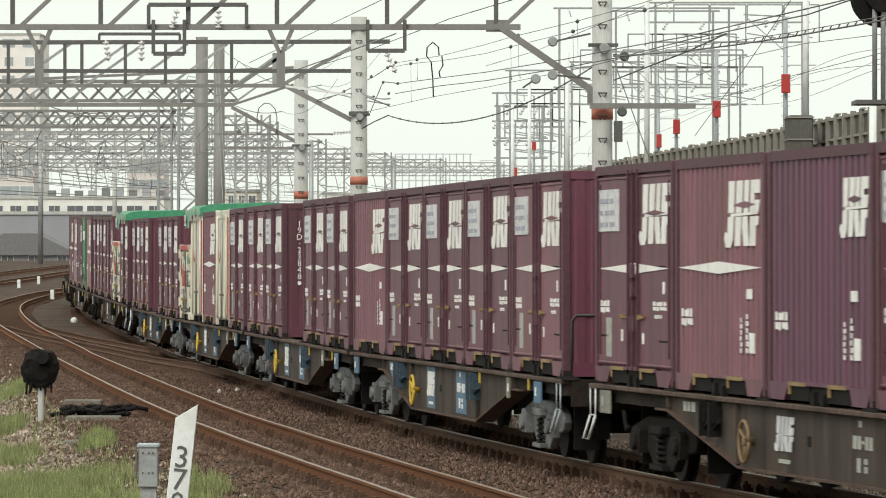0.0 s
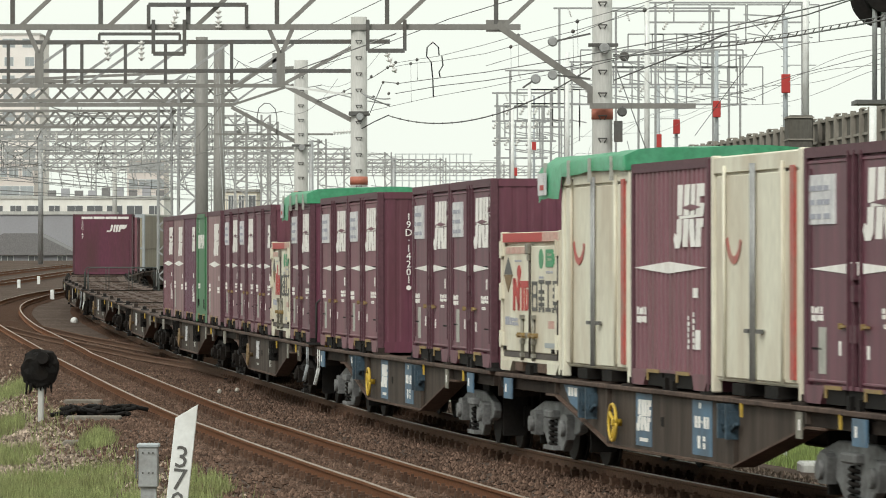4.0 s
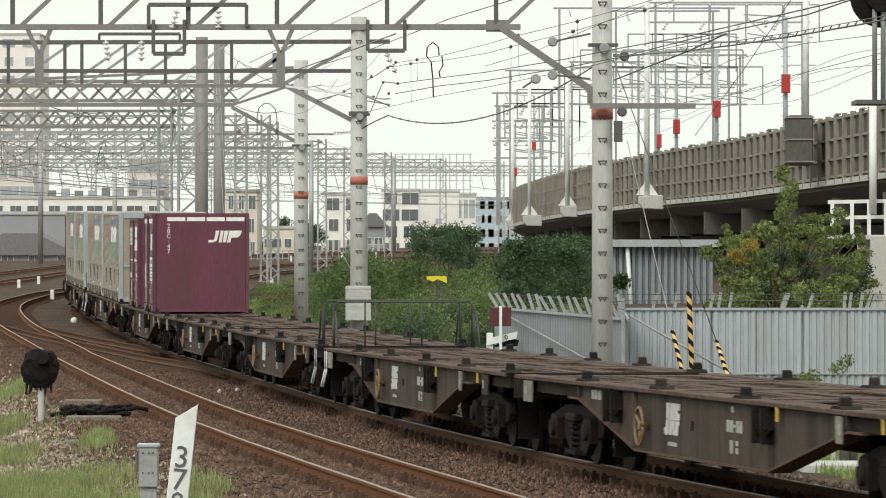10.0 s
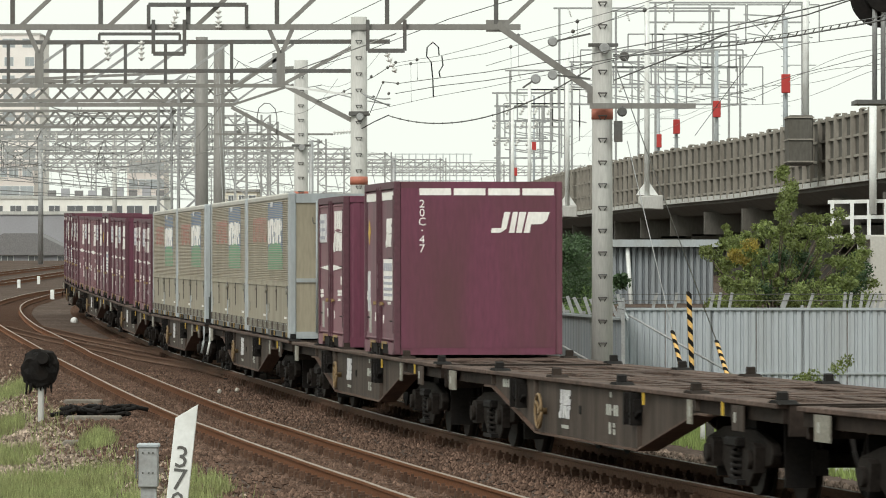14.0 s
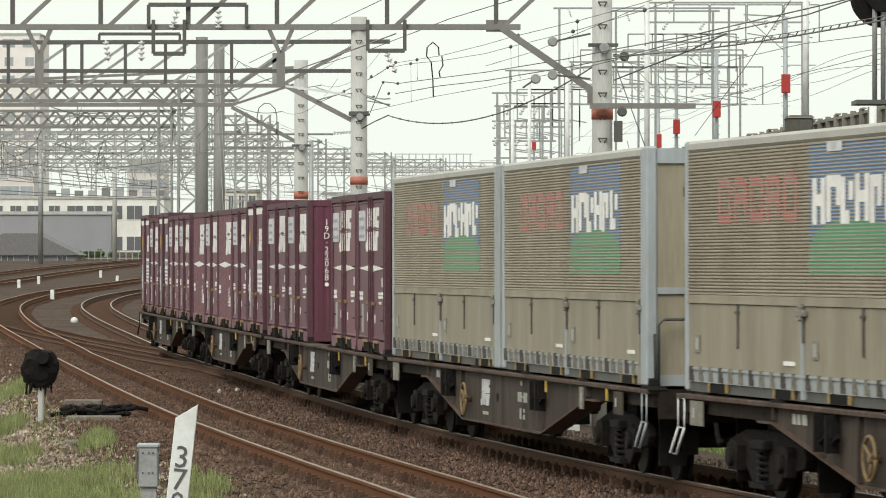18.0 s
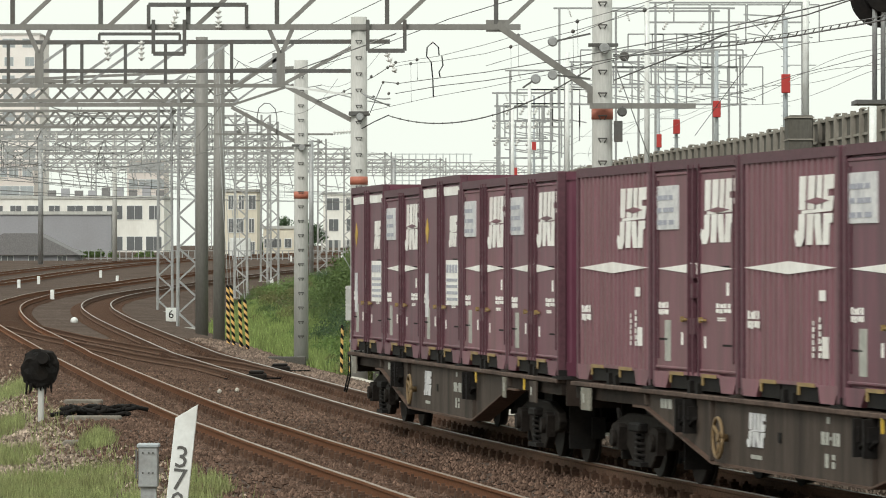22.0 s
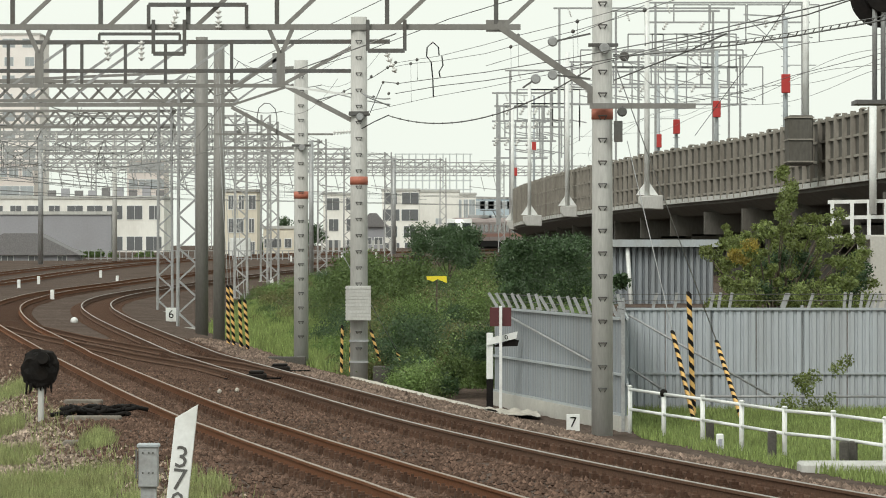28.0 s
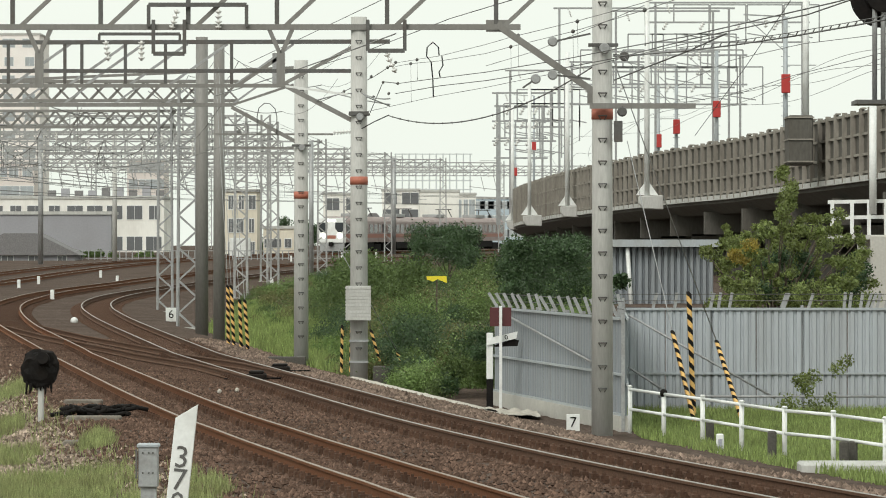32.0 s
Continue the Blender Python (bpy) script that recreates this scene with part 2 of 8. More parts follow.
# Pinkish walls paled by distance haze in the colour.
WALLPINK = mat("hazed_pinkish_beige_tiles", (0.680, 0.620, 0.580), 0.8, 0, 0.05, 0.5, 6, 0.03, (0.52, 0.47, 0.44), 0.4)
ROOF = mat("grey_brown_roof_tiles", (0.17, 0.165, 0.165), 0.8, 0, 0.2, 1, 8, 0.2)
LAMP = mat("lit_headlamp", (1.0, 0.95, 0.85), 0.3, 0, 0, glow=6.0)


# ---- mesh helpers ----
def box(bm, x0, x1, y0, y1, z0, z1):
    v = [bm.verts.new(p) for p in ((x0, y0, z0), (x1, y0, z0), (x1, y1, z0), (x0, y1, z0), (x0, y0, z1), (x1, y0, z1), (x1, y1, z1), (x0, y1, z1))]
    for q in ((3, 2, 1, 0), (4, 5, 6, 7), (0, 1, 5, 4), (1, 2, 6, 5), (2, 3, 7, 6), (3, 0, 4, 7)):
        bm.faces.new([v[i] for i in q])


def bar(bm, a, b, w, d=None):
    """A square bar from a to b."""
    a, b = Vector(a), Vector(b)
    d = d or w
    z = (b - a).normalized()
    x = z.cross(Vector((0, 1, 0)) if abs(z.y) < 0.9 else Vector((1, 0, 0))).normalized() * w / 2
    y = z.cross(x).normalized() * d / 2
    v = [bm.verts.new(p + s * x + t * y) for p in (a, b) for s, t in ((-1, -1), (1, -1), (1, 1), (-1, 1))]
    for q in ((3, 2, 1, 0), (4, 5, 6, 7), (0, 1, 5, 4), (1, 2, 6, 5), (2, 3, 7, 6), (3, 0, 4, 7)):
        bm.faces.new([v[i] for i in q])


def bmesh_box(row):
    bm = bmesh.new()
    box(bm, *row)
    return bm


def rod(bm, a, b, r0, r1=None, n=10, caps=True):
    """A round bar from a to b."""
    a, b = Vector(a), Vector(b)
    r1 = r0 if r1 is None else r1
    z = (b - a).normalized()
    x = z.cross(Vector((0, 1, 0)) if abs(z.y) < 0.9 else Vector((1, 0, 0))).normalized()
    y = z.cross(x)
    rings = [[bm.verts.new(p + r * (math.cos(6.28319 * i / n) * x + math.sin(6.28319 * i / n) * y)) for i in range(n)] for p, r in ((a, r0), (b, r1))]
    for i in range(n):
        f = bm.faces.new((rings[0][i], rings[0][(i + 1) % n], rings[1][(i + 1) % n], rings[1][i]))
        f.smooth = True
    if caps:
        bm.faces.new(rings[0][::-1])
        bm.faces.new(rings[1])


def prism(bm, pts, y0, y1, plane="xz"):
    """A flat outline pts, pushed out from y0 to y1."""
    def at(p, y):
        return (p[0], y, p[1]) if plane == "xz" else (y, p[0], p[1]) if plane == "yz" else (p[0], p[1], y)
    a, b = [bm.verts.new(at(p, y0)) for p in pts], [bm.verts.new(at(p, y1)) for p in pts]
    n = len(pts)
    bm.faces.new(a)
    bm.faces.new(b[::-1])
    for i in range(n):
        bm.faces.new((a[i], b[i], b[(i + 1) % n], a[(i + 1) % n]))


def mesh_of(bm, material, bevel=0.0):
    bmesh.ops.recalc_face_normals(bm, faces=bm.faces)
    if bevel:
        bmesh.ops.bevel(bm, geom=[e for e in bm.edges if e.calc_face_angle(0) > 0.5], offset=bevel, segments=1, affect="EDGES")
    me = bpy.data.meshes.new("mesh")
    bm.to_mesh(me)
    bm.free()
    me.materials.append(material)
    return me


def part(name, bm, material, parent=None, label="", bevel=0.0):
    me = mesh_of(bm, material, bevel) if isinstance(bm, bmesh.types.BMesh) else bm
    me.name = name
    ob = new(name, me)
    if parent:
        ob.parent = parent
    if label:
        ob["label"] = label
    return ob


def boxes(name, rows, material, parent=None, label="", bevel=0.0):
    bm = bmesh.new()
    for r in rows:
        box(bm, *r)
    return part(name, bm, material, parent, label, bevel)


def thing(name, label, category, group="", kind=""):
    return tagged(new(name), label, category, group, kind)


def mesh_from(name, verts, faces, material, smooth=False):
    """A mesh from vertices and equal-sided faces."""
    v, f = np.asarray(verts, np.float32), np.asarray(faces, np.int32)
    me = bpy.data.meshes.new(name)
    me.vertices.add(len(v))
    me.vertices.foreach_set("co", v.ravel())
    me.loops.add(f.size)
    me.loops.foreach_set("vertex_index", f.ravel())
    me.polygons.add(len(f))
    me.polygons.foreach_set("loop_start", np.arange(len(f), dtype=np.int32) * f.shape[1])
    me.polygons.foreach_set("use_smooth", np.full(len(f), smooth))
    me.update(calc_edges=True)
    me.materials.append(material)
    return me


def letters(text, size, material, name="lettering", line=1.0, thick=0.004):
    cu = bpy.data.curves.new("text", "FONT")
    cu.body, cu.size, cu.extrude, cu.space_line = text, size, thick, line
    cu.align_x, cu.align_y = "CENTER", "CENTER"
    cu.resolution_u = 2
    ob = new("text", cu)
    me = bpy.data.meshes.new_from_object(ob.evaluated_get(bpy.context.evaluated_depsgraph_get()))
    bpy.data.objects.remove(ob)
    me.materials.clear()
    me.materials.append(material)
    me.name = name
    return me


# ---- the line's plan: arc length s (towards the camera), offset u (to the east) ----
KNOT_S = (-420, -330, -240, -200, -170, -140, -115, -95, -75, -55, -35, -20, -0.1, 0, 20, 45)
KNOT_K = (0.0012, 0.0010, 0.00049, 0.00033, 0.00064, 0.00239, 0.00195, 0.00109, 0.00013, -0.00018, 0.00005, 0.00001, 0.001, 0.00135, 0.00202, 0.00271)
LS = np.arange(-560.0, 620.1, 0.5)
LK = np.interp(LS, KNOT_S, KNOT_K)
LK[LS > 45] = np.interp(LS[LS > 45], (45, 90), (0.00271, 0.0))
i0 = int(np.argmin(abs(LS)))


def cum(a):
    c = np.concatenate([[0.0], np.cumsum((a[1:] + a[:-1]) * 0.25)])
    return c - c[i0]


LT = cum(LK) + 0.12709
LX, LY = cum(np.sin(LT)) - 0.24816, cum(-np.cos(LT)) + 78.63887


def grade(y):
    """Height of the rail heads at the depth y."""
    return np.interp(y, (30, 80, 130, 180, 230, 280, 500, 700), (0.219, 0.0, -0.096, 0.292, 0.477, 0.622, 1.9, 2.6))


def on_line(s, u=0.0):
    x, y, a = np.interp(s, LS, LX), np.interp(s, LS, LY), np.interp(s, LS, LT)
    return x + u * np.cos(a), y + u * np.sin(a)


def line_pose(c, half=7.1):
    """The pose of a vehicle whose bogies stand at c - half and c + half."""
    (xa, ya), (xb, yb) = on_line(c - half), on_line(c + half)
    za, zb = grade(ya), grade(yb)
    d = Vector((xb - xa, yb - ya, zb - za)).normalized()
    left = Vector((0, 0, 1)).cross(d).normalized()
    m = Matrix((d, left, d.cross(left))).transposed().to_4x4()
    m.translation = ((xa + xb) / 2, (ya + yb) / 2, (za + zb) / 2)
    return m


def sight(a, b, y):
    """The point at the depth y that the camera sees at a, b in its view; fits things to that view."""
    return Vector(((a - 784) / 8961 * y, y, 2.671 - (b - 434.5) / 8961 * y))


MOVERS = []


# ---- ground, one sheet to the horizon ----
C_LINE = ((-28.0, 150), (-25.5, 220), (-24.6, 280), (-24.7, 330), (-24.1, 375), (-21.6, 425), (-16.6, 466), (-11.1, 500), (-2.0, 545), (6.0, 580), (20.0, 632), (42.0, 700), (75, 775), (130, 870), (205, 970), (330, 1110))


def ground_z(x, y):
    xb = np.interp(-y, -LY, LX)
    u = x - xb
    z = grade(y) - 0.205
    right = np.interp(u, (1.9, 3.2, 5.5, 9, 30), (0.0, -0.28, -0.40, -0.40, -0.4))
    rise = np.interp(y, (105, 150, 260, 420), (0, 1, 1, 0.4)) * np.interp(u, (3.0, 5.5, 9.0, 14.0), (0.0, 0.35, 1.0, 1.2))
    left = np.interp(-u, (5.3, 6.6, 8, 30), (0.0, -0.25, -0.2, -0.2)) * np.interp(y, (160, 230), (1.0, 0.0))
    return z + np.where(u > 0, right + rise, left)


GX = np.concatenate([np.linspace(-2600, -60, 12)[:-1], np.linspace(-60, -16, 23)[:-1], np.linspace(-16, 14, 121)[:-1], np.linspace(14, 60, 24)[:-1], np.linspace(60, 2600, 12)])
GY = np.concatenate([np.linspace(-600, 20, 12)[:-1], np.linspace(20, 130, 221)[:-1], np.linspace(130, 300, 120)[:-1], np.linspace(300, 760, 60)[:-1], np.linspace(760, 4600, 14)])
gx, gy = np.meshgrid(GX, GY)
gz = ground_z(gx, gy)
near = (abs(gx) < 20) & (gy > 20) & (gy < 300)
gz = gz + np.where(near, 0.035 * np.random.rand(*gx.shape) - 0.02, 0)
nx, ny = len(GX), len(GY)
idx = np.arange(nx * ny).reshape(ny, nx)
quads = np.stack([idx[:-1, :-1], idx[:-1, 1:], idx[1:, 1:], idx[1:, :-1]], -1).reshape(-1, 4)
SOIL = mat("brown_ballast_and_soil", (0.104, 0.078, 0.064), 0.95, 0, 0.5, 0.35, 11, 0.9, (0.054, 0.039, 0.032), 0.75, spec=0.03)
tagged(new("ground", mesh_from("ground", np.stack([gx, gy, gz], -1).reshape(-1, 3), quads, SOIL, True)), "brown stony ballast and soil beside the tracks", "ground", "", "structure")


# ---- tracks ----
def ribbon(path, prof, closed=True):
    """Sweeps the outline prof (offset, height) along path rows of x, y, z, side x, side y."""
    v, f, n = [], [], len(prof)
    for x, y, z, sx, sy in path:
        v += [(x + o * sx, y + o * sy, z + h) for o, h in prof]
    for i in range(len(path) - 1):
        for j in range(n if closed else n - 1):
            k = (j + 1) % n
            f.append((i * n + j, i * n + k, (i + 1) * n + k, (i + 1) * n + j))
    return v, f


def line_rows(u, s0, s1, step):
    s = np.arange(s0, s1 + 0.01, step)
    uu = u(s) if callable(u) else u
    x, y = on_line(s, uu)
    a = np.interp(s, LS, LT)
    return list(zip(x, y, grade(y), np.cos(a), np.sin(a)))


def poly_rows(pts, off, step=3.0):
    p = np.array(pts, float)
    d = np.concatenate([[0], np.cumsum(np.hypot(*np.diff(p, axis=0).T))])
    t = np.arange(0, d[-1], step)
    x, y = np.interp(t, d, p[:, 0]), np.interp(t, d, p[:, 1])
    k = np.ones(9) / 9
    xs = np.convolve(np.pad(x, 4, "edge"), k, "valid")
    tx, ty = np.gradient(xs), np.gradient(y)
    l = np.hypot(tx, ty)
    sx, sy = ty / l, -tx / l
    return list(zip(xs + off * sx, y + off * sy, grade(y), sx, sy))


BODY = ((-0.062, -0.153), (0.062, -0.153), (0.062, -0.140), (0.010, -0.118), (0.010, -0.045), (0.032, -0.032), (0.032, -0.003), (-0.032, -0.003), (-0.032, -0.032), (-0.010, -0.045), (-0.010, -0.118), (-0.062, -0.140))
HEAD = ((-0.022, -0.003), (0.022, -0.003), (0.020, 0.003), (-0.020, 0.003))


def rails(track, rows_of, name="rail", head_m=None, body_m=None):
    for side in (-0.566, 0.566):
        rows = rows_of(side)
        ob = part(name, mesh_from(name, *ribbon(rows, BODY), body_m or RAIL), None, track)
        head = part("rail_head", mesh_from("rail_head", *ribbon(rows, HEAD), head_m or SHINE), None, ob, "polished running surface")


def sleeper_mesh(material, wide=0.24, long=2.0):
    bm = bmesh.new()
    box(bm, -long / 2, long / 2, -wide / 2, wide / 2, -0.34, -0.185)
    for u in (-0.566, 0.566):
        box(bm, u - 0.16, u + 0.16, -0.09, 0.09, -0.185, -0.150)
        for q in (-0.115, 0.115):
            box(bm, u + q - 0.045, u + q + 0.045, -0.06, 0.06, -0.150, -0.105)
            box(bm, u + q - 0.018, u + q + 0.018, -0.022, 0.022, -0.105, -0.075)
    return mesh_of(bm, material)


def a_off(s):
    return np.interp(s, (-420, -300, -215, -170, -140, -112, -82, -56, -20, 5, 15, 23, 30, 60), (-6.5, -5.5, -4.9, -4.1, -3.5, -3.45, -3.48, -3.22, -3.24, -3.2, -3.3, -3.46, -3.7, -4.6))


SLEEPER_ME = sleeper_mesh(SLEEPER)


def sleepers(track, u, s0, s1):
    for s in np.arange(s0, s1, 0.62):
        uu = float(u(s)) if callable(u) else u
        x, y = on_line(s, uu)
        ob = part("sleeper", SLEEPER_ME, None, track)
        ob.matrix_local = pose(x, y, float(grade(y)), 0, 0, math.degrees(float(np.interp(s, LS, LT))) + random.uniform(-0.6, 0.6))


track_b = thing("railway_track", "curved railway track with worn rails on brown ballast", "railway track", "main tracks", "structure")
rails(track_b, lambda o: line_rows(o, -430, 120, 1.5), "rail", None, DARKRAIL)
track_a = thing("railway_track", "curved railway track with rusty rail sides on brown ballast", "railway track", "main tracks", "structure")
rails(track_a, lambda o: line_rows(lambda s: a_off(s) + o, -430, 120, 1.5), "rail", BRIGHTRAIL)
sleepers(track_b, 0.0, -64, 40)
sleepers(track_a, a_off, -64, 40)


def far_sleepers(track, u, s0, s1, step=0.62, long=2.0):
    v, f = [], []
    for s in np.arange(s0, s1, step):
        x, y = on_line(s, float(u(s)))
        c = math.cos(float(np.interp(s, LS, LT))), math.sin(float(np.interp(s, LS, LT)))
        z = float(grade(y))
        n = len(v)
        for dz in (-0.30, -0.172):
            for a, b in ((-long / 2, -0.12), (long / 2, -0.12), (long / 2, 0.12), (-long / 2, 0.12)):
                v.append((x + a * c[0] - b * c[1], y + a * c[1] + b * c[0], z + dz))
        f += [(n + 4, n + 5, n + 6, n + 7), (n, n + 1, n + 5, n + 4), (n + 1, n + 2, n + 6, n + 5), (n + 3, n, n + 4, n + 7), (n + 2, n + 3, n + 7, n + 6)]
    tagged(part("far_sleepers", mesh_from("far_sleepers", v, f, SLEEPER), None, track), "", "", "", "stuff")


far_sleepers(track_b, lambda s: 0.0, -190, -64)
far_sleepers(track_a, a_off, -190, -64)
cross = thing("crossover_track", "dark crossover rails joining the two curved tracks", "railway track", "", "structure")


def x_off(s):
    return np.interp(s, (-82, -70, -55, -40, -26), (-3.3, -2.55, -1.2, -0.25, 0.0))


rails(cross, lambda o: [r[:2] + (r[2] - 0.006,) + r[3:] for r in line_rows(lambda s: x_off(s) + o, -82, -26, 1.0)], "rail", DARKRAIL, DARKRAIL)
far_sleepers(cross, x_off, -80, -30, 0.7, 2.5)
# point machines and rodding beside the crossover
for s_, u_, w_, d_ in ((-31.0, -0.1, 0.42, 0.7), (-38.0, 1.0, 0.45, 0.7)):
    x, y = on_line(s_, u_)
    ob = tagged(new("point_machine"), "dark oily point machine between the rails", "point machine", "point machines")
    z = float(grade(y)) - 0.2
    part("casing", bmesh_box((x - w_ / 2, x + w_ / 2, y - d_ / 2, y + d_ / 2, z - 0.05, z + 0.16)), BOGIEDARK, ob, "", 0.03)
    part("cover", bmesh_box((x - w_ / 2.6, x + w_ / 2.6, y - d_ / 2.6, y + d_ / 2.6, z + 0.16, z + 0.22)), BLACK, ob, "", 0.02)
    bm = bmesh.new()
    rod(bm, (x - 0.7, y, z + 0.04), (x + 0.7, y, z + 0.06), 0.02, n=6)
    part("throw_rod", bm, BLACK, ob)
for off, why in ((0.0, "far curved railway track behind the sidings"), (-4.0, "far curved railway track beside low walls")):
    far_track = thing("railway_track", why, "railway track", "far tracks", "structure")
    rails(far_track, lambda o, off=off: poly_rows(C_LINE, off + o))


# ---- freight train ----
T0 = (-295.75, -275.36, -254.97, -234.80, -213.90, -193.58, -173.48, -153.24, -132.26, -112.02, -91.79, -71.55, -50.35, -30.33, -10.12, 9.94, 31.13)
PITCH = 3.873


def run(t):
    return 13.8966 * t + 0.0038 * (t - 13) ** 2


def put(ob, wagon, off, z):
    """Sets ob riding on that wagon, off metres ahead of its middle and z above the rails."""
    MOVERS.append((ob, lambda t: line_pose(T0[wagon] + run(t)) @ pose(off, 0, z)))


def sym(bm, x0, x1, y0, y1, z0, z1):
    box(bm, x0, x1, y0, y1, z0, z1)
    box(bm, x0, x1, -y1, -y0, z0, z1)


def emblem(x, z, w, h, y):
    """The railway's emblem as a few plain slanted strokes."""
    bm = bmesh.new()
    def quad(pts):
        prism(bm, [(x + a * w, z + b * h) for a, b in pts], y - 0.006, y)
    quad([(0.0, 0.14), (0.06, 0.0), (0.20, 0.0), (0.26, 0.12), (0.28, 0.46), (0.12, 0.46), (0.11, 0.20), (0.04, 0.24)])
    quad([(0.13, 0.52), (0.29, 0.52), (0.32, 1.0), (0.15, 1.0)])
    quad([(0.31, 0.02), (0.47, 0.02), (0.51, 0.46), (0.34, 0.46)])
    quad([(0.35, 0.52), (0.52, 0.52), (0.56, 1.0), (0.38, 1.0)])
    quad([(0.53, 0.30), (0.58, 0.02), (0.72, 0.02), (0.68, 0.46), (0.54, 0.46)])
    quad([(0.57, 0.52), (0.70, 0.52), (0.74, 1.0), (0.61, 1.0)])
    quad([(0.74, 0.02), (0.90, 0.02), (0.92, 0.32), (0.99, 0.33), (1.0, 0.46), (0.77, 0.46)])
    quad([(0.75, 0.52), (1.0, 0.52), (1.03, 0.70), (0.88, 0.70), (0.88, 0.80), (1.03, 0.80), (1.04, 1.0), (0.79, 1.0)])
    quad([(0.20, 0.46), (0.98, 0.49), (0.98, 0.53), (0.20, 0.51)])
    return bm


def lozenge(bm, x, z, w, h, y, t=0.006):
    prism(bm, [(x - w / 2, z), (x, z - h / 2), (x + w / 2, z), (x, z + h / 2)], y - t, y)


CL, CW = 1.886, 1.225


def corrug(bm, a0, a1, z0, z1, y, depth, n, out, plane="xz"):
    """A sheet of n trapezoid ribs between a0 and a1, of the thickness depth, facing out (-1 or 1)."""
    pts = []
    w = (a1 - a0) / n
    for i in range(n):
        q = a0 + i * w
        pts += [(q, 0), (q + 0.22 * w, 0), (q + 0.36 * w, depth), (q + 0.86 * w, depth)]
    pts.append((a1, 0))
    for (p, d), (q, e) in zip(pts, pts[1:]):
        c = [(p, y + out * d, z0), (q, y + out * e, z0), (q, y + out * e, z1), (p, y + out * d, z1)]
        if plane == "yz":
            c = [(b, a, z) for a, b, z in c]
        bm.faces.new([bm.verts.new(v) for v in c])
    bmesh.ops.remove_doubles(bm, verts=bm.verts, dist=0.0005)


def container_shell(name, label, paint, end_paint, h, group, ribs):
    ob = thing(name, label, "freight container", group)
    bm = bmesh.new()
    box(bm, -CL + 0.03, CL - 0.05, -CW + 0.06, CW - 0.06, 0.17, h - 0.03)
    part("body", bm, paint, ob)
    for x in (-CL, CL - 0.10):
        for y in (-CW, CW - 0.10):
            # Posts on the camera's side take the shade-dark maroon.
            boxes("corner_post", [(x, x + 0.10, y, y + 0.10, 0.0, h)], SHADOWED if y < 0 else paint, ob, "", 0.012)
    for y in (-CW, CW - 0.07):
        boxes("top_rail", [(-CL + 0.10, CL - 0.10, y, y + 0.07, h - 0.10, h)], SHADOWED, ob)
        bm = bmesh.new()
        for q0, q1 in ((-CL + 0.10, -1.16), (1.16, CL - 0.10)):
            prism(bm, [(q0 + 0.03, 0.0), (q1 - 0.10, 0.0), (q1 + 0.08, 0.17), (q0 - 0.05, 0.17)], y, y + 0.07)
        box(bm, -1.10, 1.10, y + 0.004, y + 0.066, 0.150, 0.185)
        part("bottom_rail", bm, paint, ob)
        # Lock gear, with a black block painting the shade of the middle gap.
        if y < 0:
            boxes("lock_seat", [(-0.34, 0.34, y + 0.03, y + 0.07, 0.0, 0.15), (-0.24, -0.12, y - 0.01, y + 0.05, -0.04, 0.10), (0.10, 0.22, y - 0.01, y + 0.05, -0.04, 0.08)], BLACK, ob)
    bm = bmesh.new()
    corrug(bm, -CW + 0.10, CW - 0.10, 0.16, h - 0.10, CL - 0.028, 0.013, 12, 1, "yz")
    box(bm, CL - 0.10, CL - 0.004, -CW + 0.1, CW - 0.1, 0.0, 0.16)
    box(bm, CL - 0.10, CL - 0.004, -CW + 0.1, CW - 0.1, h - 0.10, h - 0.002)
    part("end_wall", bm, end_paint, ob, "plain wine-red end wall")
    # Solid black fills paint the shade in the pocket openings.
    for x in (-0.98, 0.46):
        boxes("fork_pocket", [(x - 0.12, x + 0.60, -CW + 0.02, CW - 0.02, 0.005, 0.145)], BLACK, ob)
        boxes("pocket_mark", [(x - 0.10, x + 0.52, -CW - 0.004, -CW + 0.004, 0.142, 0.178), (x - 0.10, x - 0.04, -CW - 0.004, -CW + 0.01, 0.06, 0.142)], HANDLE, ob)
    return ob


def tags(ob, y, rows, material=WHITE, name="stencil_mark"):
    for x, z, w, hh in rows:
        if name != "stencil_mark" or max(w, hh) < 0.3:
            boxes(name, [(x, x + w, y - 0.006, y, z, z + hh)], material, ob)
        elif hh > w:
            q = hh / 6
            tagged(boxes(name, [(x + 0.01 * (i % 2), x + w * (0.6, 0.75, 0.5)[i % 3], y - 0.006, y, z + i * q, z + (i + 0.72) * q) for i in range(6)], material, ob), "", "", "", "stuff")
        else:
            q = w / 4
            tagged(boxes(name, [(x + i * q, x + i * q + q * (0.72, 0.6, 0.8)[i % 3], y - 0.006, y, z + hh * (0.06, 0.0, 0.10)[i % 3], z + hh * 0.44) for i in range(4)] + [(x + i * q, x + i * q + q * (0.6, 0.8, 0.5)[i % 3], y - 0.006, y, z + hh * 0.54, z + hh * (1.0, 0.92, 1.0)[i % 3]) for i in range(4)], material, ob), "", "", "", "stuff")


